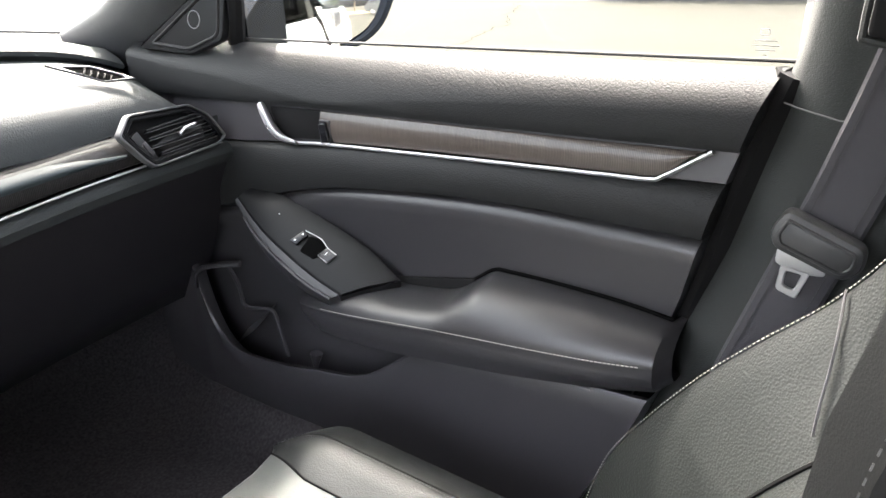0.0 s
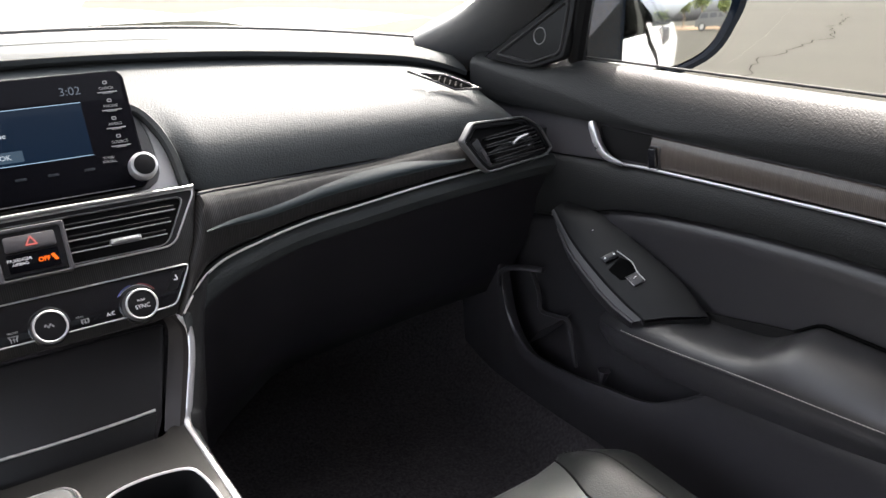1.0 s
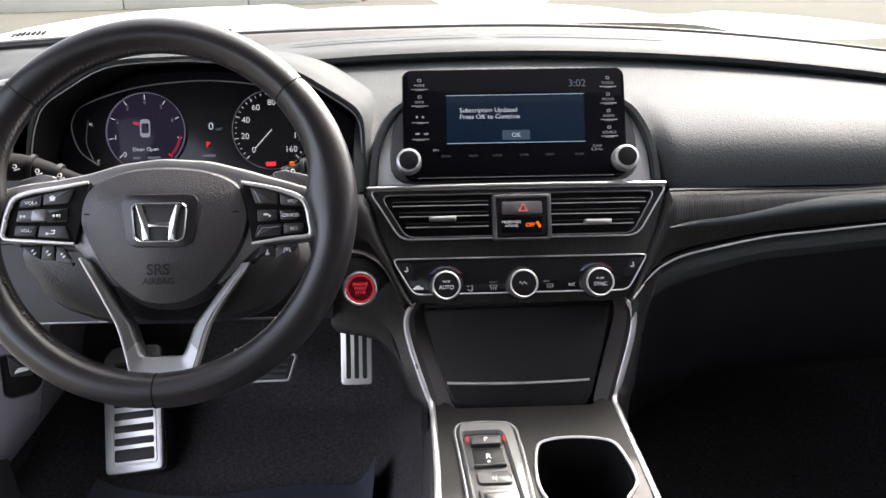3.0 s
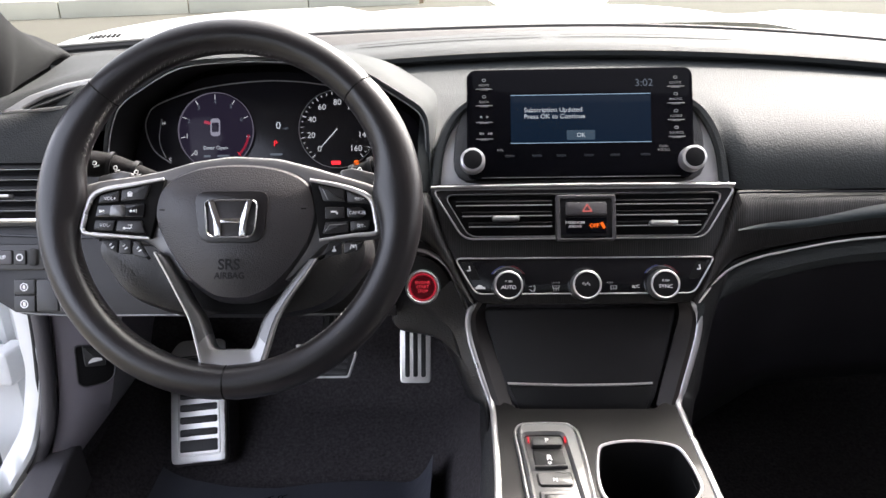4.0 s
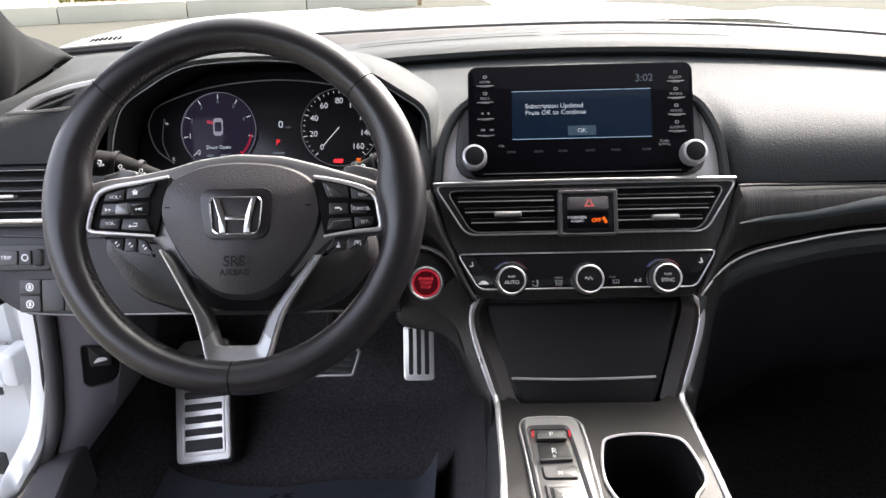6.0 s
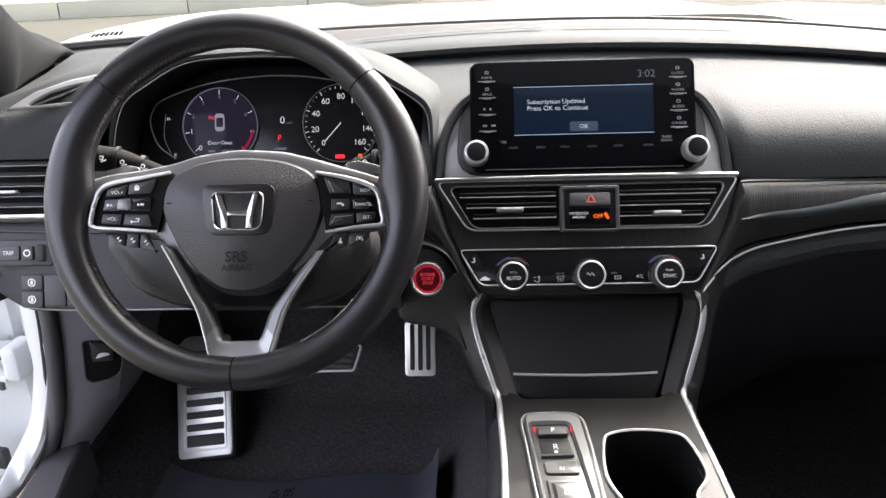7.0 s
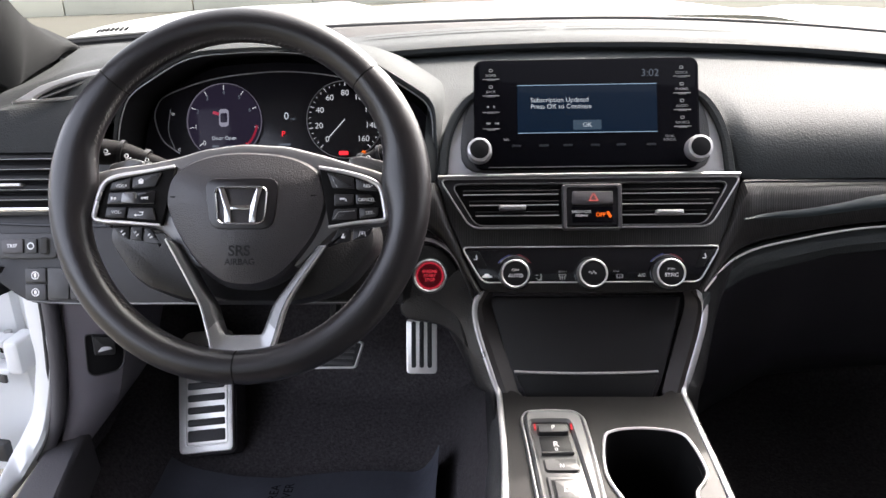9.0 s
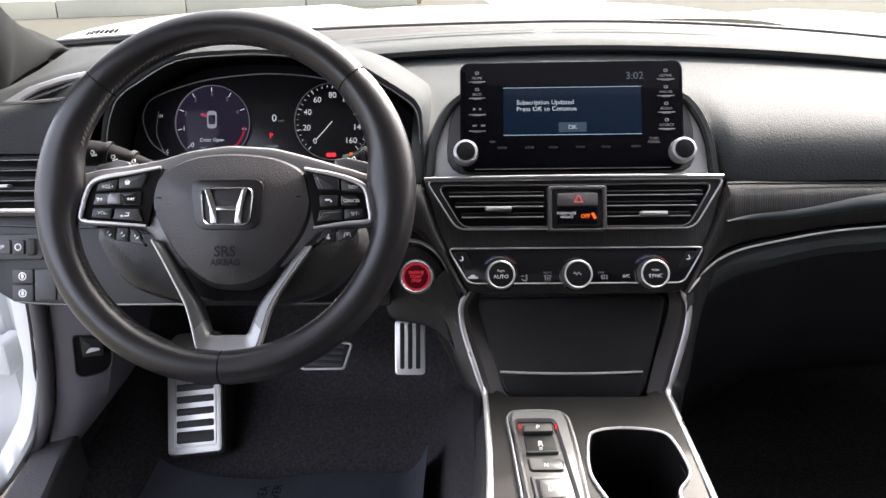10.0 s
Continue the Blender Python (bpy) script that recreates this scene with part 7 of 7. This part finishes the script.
part("pocket_back", loft([[Vector((0.725, y, z)) for z in (0.42, 0.55, 0.66, 0.75)] for y in np.linspace(0.36, -0.16, 10)]), LIT_DOOR_PLASTIC, door)
part("pocket_front", tube(spline([(0.664, 0.268, 0.600), (0.664, 0.264, 0.625), (0.672, 0.235, 0.640), (0.690, 0.190, 0.646)], 6), 0.006, 8, flat=0.6), LIT_DOOR_PLASTIC, door)
part("bottle_ring", tube(spline([(0.690, 0.222, 0.640), (0.700, 0.212, 0.600), (0.700, 0.205, 0.568), (0.698, 0.17, 0.572), (0.698, 0.139, 0.576), (0.698, 0.128, 0.545), (0.698, 0.117, 0.505)], 6), 0.0035, 8), LIT_DOOR_PLASTIC, door)
part("pocket_divider", loft([[Vector((0.690, y, z)), Vector((0.724, y + 0.01, z + 0.01))] for y, z in ((0.225, 0.50), (0.18, 0.535), (0.142, 0.572))]), LIT_DOOR_PLASTIC, door)
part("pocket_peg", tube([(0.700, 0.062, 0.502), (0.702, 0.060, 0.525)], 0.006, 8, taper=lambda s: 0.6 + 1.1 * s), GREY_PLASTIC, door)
# matt black tube: the shade of the gap behind the door, as colour
part("rear_gap_shade", tube([Vector((0.742, rear_y(z) - 0.010, z)) for z in np.linspace(0.40, 0.965, 24)], 0.019, 8), MATT_BLACK, door, "black tube for the shade in the rear door gap")
part("outer_skin", loft([[Vector((x, y, z)) for z, x in ((0.30, 0.80), (0.5, 0.85), (0.8, 0.86), (0.955, 0.80))] for y in (0.62, 0.2, -0.2, -0.55)]), WHITE_PAINT, door, "white outer skin")
part("window_seal", tube([(0.757, 0.235, 0.966), (0.757, -0.15, 0.970), (0.757, -0.538, 0.974)], 0.0018, 8), RUBBER, door)
pane = part("window_glass", loft([[Vector((0.770 - 0.10 * s ** 1.3, y0 + (0.10 - 0.25 * 1) * 0 - 0.0, 0.955 + 0.38 * s)) for y0 in (0.24 - 0.48 * s, -0.1 - 0.2 * s, -0.535 - 0.02 * s)] for s in np.linspace(0, 1, 7)]), GLASS, door, "side window tinted to dim the outside")
pane.visible_shadow = False
for i in range(4):
    part("glass_mark", box((0.020, 0.024, 0.017, 0.004)[i], 0.0009, 0.0003, plane_at((0.7620, -0.508, 0.990 - 0.0042 * i), 8, -90), 0.0003), GREY_INK, door)
part("glass_mark", hollow(rrect(0.0085, 0.0065, 0.0015), rrect(0.0068, 0.0048, 0.001), 0.0004, 0.0001, plane_at((0.7600, -0.507, 0.998), 8, -90)), GREY_INK, door)

# mirror corner trim with its round speaker mark
tri = thing("mirror_corner_trim", (0.715, 0.24, 0.96), "black triangular corner trim with a round tweeter", "corner trim")
TR = plane_at((0.716, 0.240, 0.965), 8, -86)
t_o = rpoly([(-0.125, -0.012), (-0.013, -0.018), (0.050, 0.003), (0.058, 0.060), (0.058, 0.103)], 0.008)
part("panel", plate(t_o, 0.012, 0.003, up(TR, -0.006)), SLAT, tri)
r_o = rpoly([(-0.096, -0.006), (-0.013, -0.013), (0.046, 0.008), (0.051, 0.088)], 0.012)
part("raised_rim", hollow(r_o, offset(r_o, 0.005), 0.009, 0.002, TR), LID_BLACK, tri)
part("tweeter", hollow(disc(0.0125, 28, -0.002, 0.030), disc(0.0112, 28, -0.002, 0.030), 0.0075, 0.0008, TR), GREY_INK, tri)
part("window_post", tube([(0.745, 0.196, 0.955), (0.730, 0.165, 1.05), (0.700, 0.09, 1.18), (0.66, 0.0, 1.29)], 0.012, 8), MATT_BLACK, tri)

# ---- outer mirror ----
mir = thing("door_mirror", (0.90, 0.20, 0.93), "dark glossy door mirror with its glass", "door mirror")
MR = plane_at((0.945, 0.215, 0.995), 2.5, -27.0)
m_o = rpoly([(-0.105, 0.085), (-0.115, -0.02), (-0.085, -0.066), (0.02, -0.070), (0.085, -0.040), (0.120, 0.03), (0.120, 0.085)], 0.03, 6)
part("housing", loft([[MR @ Vector((u * k, v * k + 0.004 * (1 - k), w)) for u, v in m_o] for k, w in ((0.30, -0.13), (0.80, -0.11), (1.08, -0.06), (1.17, -0.015), (1.15, 0.006), (1.04, 0.008), (0.96, -0.006))], around=True, caps=False), NAVY, mir, "dark glossy housing")
# slightly domed glass, as outer mirrors on this side are
part("glass", loft([[MR @ Vector((u * k, v * k, 0.001 - ((u * k) ** 2 + (v * k) ** 2) / 2.5)) for u, v in offset(m_o, 0.003)] for k in (1.0, 0.9, 0.8, 0.7, 0.6, 0.5, 0.4, 0.3, 0.2, 0.1, 0.01)], around=True), MIRROR, mir, "domed mirror glass")
part("foot", loft([[Vector(p) for p in ring] for ring in (((0.775, 0.30, 0.955), (0.775, 0.205, 0.955), (0.775, 0.205, 1.10), (0.775, 0.28, 1.12)), ((0.87, 0.29, 0.945), (0.87, 0.225, 0.945), (0.87, 0.225, 1.11), (0.87, 0.28, 1.13)))], around=True, caps=True), NAVY, mir)

# ---- middle pillar, belt ----
structure("pillar_middle", loft([[Vector(p) for p in ring] for ring in (
    ((0.80, -0.30, 0.36), (0.745, -0.288, 0.36), (0.70, -0.30, 0.36), (0.685, -0.36, 0.36), (0.69, -0.75, 0.36)),
    ((0.80, -0.45, 0.66), (0.745, -0.440, 0.66), (0.722, -0.452, 0.66), (0.708, -0.50, 0.66), (0.71, -0.75, 0.66)),
    ((0.80, -0.50, 0.80), (0.745, -0.495, 0.80), (0.724, -0.508, 0.80), (0.712, -0.55, 0.80), (0.715, -0.72, 0.80)),
    ((0.79, -0.535, 0.94), (0.745, -0.530, 0.94), (0.726, -0.545, 0.94), (0.715, -0.58, 0.94), (0.718, -0.70, 0.94)),
    ((0.79, -0.545, 0.99), (0.740, -0.543, 0.99), (0.720, -0.556, 0.99), (0.708, -0.59, 0.99), (0.71, -0.69, 0.99)),
    ((0.66, -0.61, 1.38), (0.635, -0.61, 1.38), (0.622, -0.62, 1.38), (0.615, -0.64, 1.38), (0.615, -0.69, 1.38)))]), PILLAR, "charcoal grained middle pillar trim", "pillar")
tagged(part("pillar_seam", tube([(0.726, -0.532, 0.945), (0.722, -0.550, 0.940), (0.713, -0.585, 0.934), (0.714, -0.66, 0.934)], 0.0009, 6), ARM_GREY), "pale seam line across the pillar trim", "seam", kind="structure")
guide = thing("belt_guide", (0.672, -0.63, 1.02), "black belt guide housing on the middle pillar", "belt guide")
BGD = plane_at((0.676, -0.625, 1.035), 8, -90)
part("housing", plate(rpoly([(-0.024, -0.028), (0.040, -0.034), (0.040, 0.080), (-0.018, 0.080)], 0.006), 0.014, 0.003, BGD), MATT_BLACK, guide, "matt black housing")
part("lip", tube(spline([BGD @ Vector(q) for q in ((-0.024, 0.030, 0.004), (-0.027, -0.022, 0.004), (-0.020, -0.031, 0.004), (0.040, -0.037, 0.004))], 5), 0.0035, 8), PILLAR, guide, "charcoal lip round the housing")
belt = thing("seat_belt", (0.69, -0.55, 0.45), "grey woven seat belt with a steel tongue on the pillar", "seat belt")
bl = spline([(0.665, -0.667, 1.12), (0.690, -0.637, 1.00), (0.698, -0.609, 0.90), (0.698, -0.587, 0.83), (0.694, -0.557, 0.74), (0.690, -0.532, 0.66), (0.69, -0.502, 0.52)], 6)
part("webbing", loft([[q + Vector((0.003, 0.027, 0.008)), q + Vector((-0.001, 0.024, 0.007)), q + Vector((-0.0015, 0, 0)), q + Vector((-0.001, -0.024, -0.007)), q + Vector((0.003, -0.027, -0.008))] for q in bl]), BELT, belt)
for k in (-0.018, 0.018):
    part("weave_line", tube([q + Vector((-0.0018, k, k * 0.28)) for q in bl], 0.0006, 4), KEY_BLACK, belt)
BG = plane_at((0.692, -0.588, 0.835), 0, -90)
g_o = rpoly([(-0.028, 0.028), (-0.040, 0.006), (-0.036, -0.010), (0.022, -0.031), (0.037, -0.020), (0.038, 0.002)][::-1], 0.009, 5)
part("tongue_grip", plate(g_o, 0.015, 0.006, BG), PLASTIC, belt, "black plastic grip")
part("grip_fold", hollow(offset(g_o, 0.006), offset(g_o, 0.0095), 0.0165, 0.001, BG), KEY_BLACK, belt)
TONGUE_STEEL = material("dull_steel", (0.30, 0.30, 0.30), 0.42, metal=0.6)
tongue = part("tongue", hollow(rpoly([(-0.0276, -0.0260), (-0.0300, -0.0500), (-0.0118, -0.0565), (-0.0025, -0.0290)], 0.004), rpoly([(-0.0225, -0.0309), (-0.0240, -0.0449), (-0.0144, -0.0480), (-0.0095, -0.0320)], 0.0025), 0.003, 0.001, up(BG, 0.006)), TONGUE_STEEL, belt, "steel tongue")
part("flange", plate(rpoly([(-0.0322, -0.0110), (-0.0330, -0.0240), (-0.0270, -0.0275), (-0.0025, -0.0315), (0.0085, -0.0305), (0.0090, -0.0190)], 0.003), 0.0026, 0.0008, up(BG, 0.006)), TONGUE_STEEL, tongue)
# ---- passenger seat ----
seat = thing("passenger_seat", (0.36, -0.35, 0.36), "black leather passenger seat with pale stitched bolsters", "car seat")


def cushion_ring(y):
    s = (y + 0.60) / 0.56
    f = min(1.0, max(0.0, (y + 0.14) / 0.082))
    top = 0.512 + 0.022 * s - 0.020 * f ** 2
    bol = 0.028 * (1 - 0.45 * f ** 2)
    x9, x11, x13 = 0.123 + 0.027 * f, 0.172 - 0.018 * f * f, 0.219 - 0.058 * f ** 3
    left = 1 - 0.14 * f ** 2
    rows = [(-0.255 * left, 0.38), (-0.262 * left, top - 0.03), (-0.252 * left, top + bol - 0.012), (-0.235 * left, top + bol), (-0.205 * left, top + bol - 0.006), (-0.165, top + 0.004), (-0.13, top - 0.004), (-0.02, top - 0.006), (x9 - 0.03, top), (x9, top + 0.008),
            (x9 * 0.5 + x11 * 0.5, top + bol * 0.72), (x11, top + bol), (x11 * 0.55 + x13 * 0.45, top + bol - 0.004), (x13, top + bol - 0.014), (x13 + 0.005, top - 0.03), (x13 - 0.004, 0.38)]
    return [Vector((0.350 + x, y, z)) for x, z in rows]
ys = list(np.linspace(-0.62, -0.16, 14)) + [-0.14, -0.125, -0.11, -0.10, -0.09, -0.08, -0.072, -0.065, -0.060]


def cushion_strip(k0, k1):
    rings = [cushion_ring(y)[k0:k1] for y in ys]
    front = [Vector((v.x, -0.054, min(v.z, 0.42))) for v in rings[-1]]
    return loft(rings + [[a.lerp(b, 0.15) + Vector((0, 0.005, 0)) for a, b in zip(rings[-1], front)], [a.lerp(b, 0.5) + Vector((0, 0.006, 0)) for a, b in zip(rings[-1], front)], front])


part("cushion", cushion_strip(5, 10), SUNLIT_SEAT_LEATHER, seat, "black leather cushion with sunlight in its colour")
part("cushion_bolster", cushion_strip(0, 6), SHADED_CUSHION_SIDE, seat, "leather bolster with shade in its colour")
part("cushion_bolster", cushion_strip(9, 16), SHADED_CUSHION_SIDE, seat, "leather bolster with shade in its colour")


def seat_line(k0, k1, t, ys_, lift):
    return [cushion_ring(y)[k0].lerp(cushion_ring(y)[k1], t) + Vector((0, 0, lift)) for y in ys_]


for k0 in (5, 9):
    part("cushion_piping", tube(seat_line(k0, k0, 0.0, np.linspace(-0.6, -0.060, 40), 0.0006), 0.0014, 5), MATT_BLACK, seat)
part("cushion_seam", tube(seat_line(11, 12, 0.25, np.linspace(-0.6, -0.060, 60), 0.0), 0.0011, 5), MATT_BLACK, seat)
line = seat_line(11, 12, 0.0, np.linspace(-0.40, -0.060, 150), 0.0010)
for i in range(0, 148, 2):
    part("stitch", tube([line[i], line[i + 1]], 0.0005, 4), DARK_THREAD, seat)
EDGE_Y = curve((0.50, 0.58, 0.632, 0.683, 0.741, 0.785, 0.836, 0.95, 1.04), (-0.425, -0.438, -0.455, -0.489, -0.534, -0.574, -0.622, -0.690, -0.730))
NEAR_Y = curve((0.0, 0.70, 0.75, 0.80, 0.85, 0.90, 0.95, 1.0), (-0.02, -0.02, 0.0, 0.016, 0.029, 0.039, 0.044, 0.047))


def back_ring(s):
    """s from 0 at the seat to 1 at the shoulder."""
    z = 0.50 + 0.54 * s
    y = EDGE_Y(z)
    w = 0.215 + 0.028 * math.sin(math.pi * min(1, s * 1.3)) - 0.03 * max(0, s - 0.7) / 0.3
    reach = 0.11 - 0.03 * s
    rows = [(-w + 0.02, -0.20), (-w - 0.005, -0.10), (-w - 0.004, -0.012), (-w + 0.010, 0.0), (-w + 0.040, -0.022), (-w + 0.085, -reach + 0.012), (-0.10, -reach), (0.0, -reach - 0.003), (0.10, -reach), (w - 0.085, -reach + 0.012), (w - 0.040, -0.022), (w - 0.010, 0.0), (w + 0.004, -0.012), (w + 0.005, -0.10), (w - 0.02, -0.20)]
    return [Vector((0.35 + x, y + d * 0.93 + (NEAR_Y(s) if x < -w + 0.06 else 0.0), z + d * 0.30)) for x, d in rows]


SS = np.linspace(0, 1, 22)
def back_strip(k0, k1):
    return loft([back_ring(s)[k0:k1] for s in SS] + [[v + Vector((0, -0.05, 0.03)) for v in back_ring(1)[k0:k1]]])


part("backrest", back_strip(3, 15), SHADED_BOLSTER, seat, "black leather backrest with deep bolsters, shade in its colour")
# the outer side's shade is given as a near-black colour
part("side_cover", back_strip(0, 4), material("seat_side_shaded", (0.007, 0.007, 0.007), 0.6, bump=0.12, grain=1500, spec=0.2), seat, "side cover with shade in its dark colour")
for k, mat, r in ((11, THREAD, 0.0005), (2, DARK_THREAD, 0.0003)):
    pts = [back_ring(s)[k] + Vector((0, 0.0015, 0.0012)) for s in np.linspace(0.02, 0.95, 300)]
    for i in range(0, 298, 2):
        part("stitch", tube([pts[i], pts[i + 1]], r, 4), mat, seat)
for k in (5, 9):
    part("back_piping", tube([back_ring(s)[k] + Vector((0, 0.001, 0.001)) for s in np.linspace(0.02, 0.95, 40)], 0.0018, 5), MATT_BLACK, seat)
seam = []
for s, k in ((0.640, 10.95), (0.600, 10.0), (0.570, 9.72), (0.545, 9.5), (0.510, 9.2)):
    ring = back_ring(s)
    seam.append(ring[int(k)].lerp(ring[int(k) + 1], k - int(k)) + Vector((0, 0.0035, 0.002)))
part("back_seam", tube(spline(seam, 6), 0.0010, 5), GREY_PLASTIC, seat, "pale seam across the bolster")
part("seat_base", box(0.46, 0.50, 0.10, Matrix.Translation((0.35, -0.33, 0.345)), 0.02), PLASTIC, seat)


# ---- what the door mirror shows: a parked car, trees ----
def suv(m, paint, label):
    root = thing("parked_car", m.translation, label, "car", "parked cars")
    prof = [(-2.2, 0.35), (-2.25, 0.9), (-2.1, 1.05), (-1.9, 1.12), (-1.6, 1.68), (-1.2, 1.76), (0.3, 1.74), (0.7, 1.66), (1.25, 1.14), (2.1, 1.02), (2.3, 0.85), (2.3, 0.35)]
    part("body", loft([[m @ Vector((x, sy * (0.92 - 0.16 * max(0, z - 1.05) / 0.7), z)) for x, z in prof] for sy in (-1, -0.85, 0.85, 1)], around=True, caps=True), paint, root)
    for sy in (-1, 1):
        for x0, x1 in ((-1.75, -0.85), (-0.78, 0.1), (0.17, 0.85)):
            q = [(x0 + 0.08, 1.16), (x1, 1.16), (x1 - (0.3 if x1 > 0.5 else 0), 1.6), (x0 + 0.22, 1.6)]
            part("window", loft([[m @ Vector((x, sy * (0.925 - 0.16 * (z - 1.05) / 0.7), z)) for x, z in q[:2]], [m @ Vector((x, sy * (0.925 - 0.16 * (z - 1.05) / 0.7), z)) for x, z in q[3:1:-1]]]), DARK_GLASS, root)
        for x in (-1.4, 1.4):
            wm = m @ Matrix.Translation((x, sy * 0.84, 0.36)) @ Matrix.Rotation(radians(90 * -sy), 4, "X")
            w = part("wheel", turned([(0.36, -0.1), (0.36, 0.08), (0.33, 0.11), (0.24, 0.11)], wm, 24), RUBBER, root)
            part("rim", turned([(0.23, 0.10), (0.22, 0.115), (0.06, 0.12)], wm, 20), SILVER, w)
    return root


def tree(base, h, seed):
    rnd = random.Random(seed)
    root = thing("tree", base, "small green parking lot tree", "tree", "trees")
    b = Vector(base)
    part("trunk", tube(spline([b, b + Vector((0.1, 0.05, h * 0.3)), b + Vector((0, 0.1, h * 0.6)), b + Vector((0.15, 0, h * 0.85))], 4), 0.13, 8, taper=lambda s: 1 - 0.8 * s), BARK, root)
    bm = bmesh.new()
    for i in range(1500):
        d = Vector((rnd.gauss(0, 1), rnd.gauss(0, 1), rnd.gauss(0, 0.8)))
        p = b + Vector((0, 0, h * 0.68)) + d.normalized() * h * 0.34 * rnd.random() ** 0.4 * (0.7 + 0.5 * noise.noise(d.normalized() * 2 + Vector((seed, 0, 0))))
        a, c = Vector((rnd.gauss(0, 1), rnd.gauss(0, 1), rnd.gauss(0, 1))).normalized() * 0.14, Vector((rnd.gauss(0, 1), rnd.gauss(0, 1), rnd.gauss(0, 1))).normalized() * 0.14
        bm.faces.new([bm.verts.new(p), bm.verts.new(p + a), bm.verts.new(p + a + c), bm.verts.new(p + c)])
    part("crown", bm, LEAF, root, smooth=False)
    for i in range(4):
        a = rnd.uniform(0, 6.28)
        part("limb", tube([b + Vector((0.05, 0.05, h * 0.45)), b + Vector((0.7 * math.cos(a), 0.7 * math.sin(a), h * 0.7))], 0.05, 6, taper=lambda s: 1 - 0.7 * s), BARK, root)


suv(Matrix.Translation((4.2, -28.0, 0)) @ Matrix.Rotation(radians(8), 4, "Z"), SUV_PAINT, "grey parked estate car standing in the lot")
suv(Matrix.Translation((14.2, 3.3, 0)) @ Matrix.Rotation(radians(98), 4, "Z"), NAVY, "dark parked estate car across the lot")
for i, (x, y) in enumerate(((-3.0, -37), (0.5, -39), (3.0, -36), (6.5, -39), (9.5, -36), (13.0, -38))):
    tree((x, y, 0), 4.2 + 0.4 * (i % 3), i)
structure("pavement_rear", plate([(-24, -33.5), (36, -33.5), (36, -48), (-24, -48)], 0.12, 0.03, Matrix()), SOIL, "dry brown gravel bed under the trees", "soil")
# near-side rear flank of this car, seen in the mirror
structure("flank", loft([[Vector((x, y, z)) for z, x in ((0.30, 0.82), (0.5, 0.87), (0.8, 0.875), (0.95, 0.82), (1.0, 0.80))] for y in (-0.56, -1.2, -2.0, -2.9)]), WHITE_PAINT, "white rear flank of the car", "car body")
for k in range(3):
    y0, y1 = (-0.68, -1.30, -1.72)[k], (-1.24, -1.66, -2.05)[k]
    tagged(part("flank_window", loft([[Vector((0.812 - 0.0 * z, y, z)) for z in (0.985, 1.02)] + [Vector((0.76, y, 1.18)), Vector((0.705, y, 1.32))] for y in (y0, y1)]), DARK_GLASS),
           "dark rear side window seen from outside", "window", kind="structure")
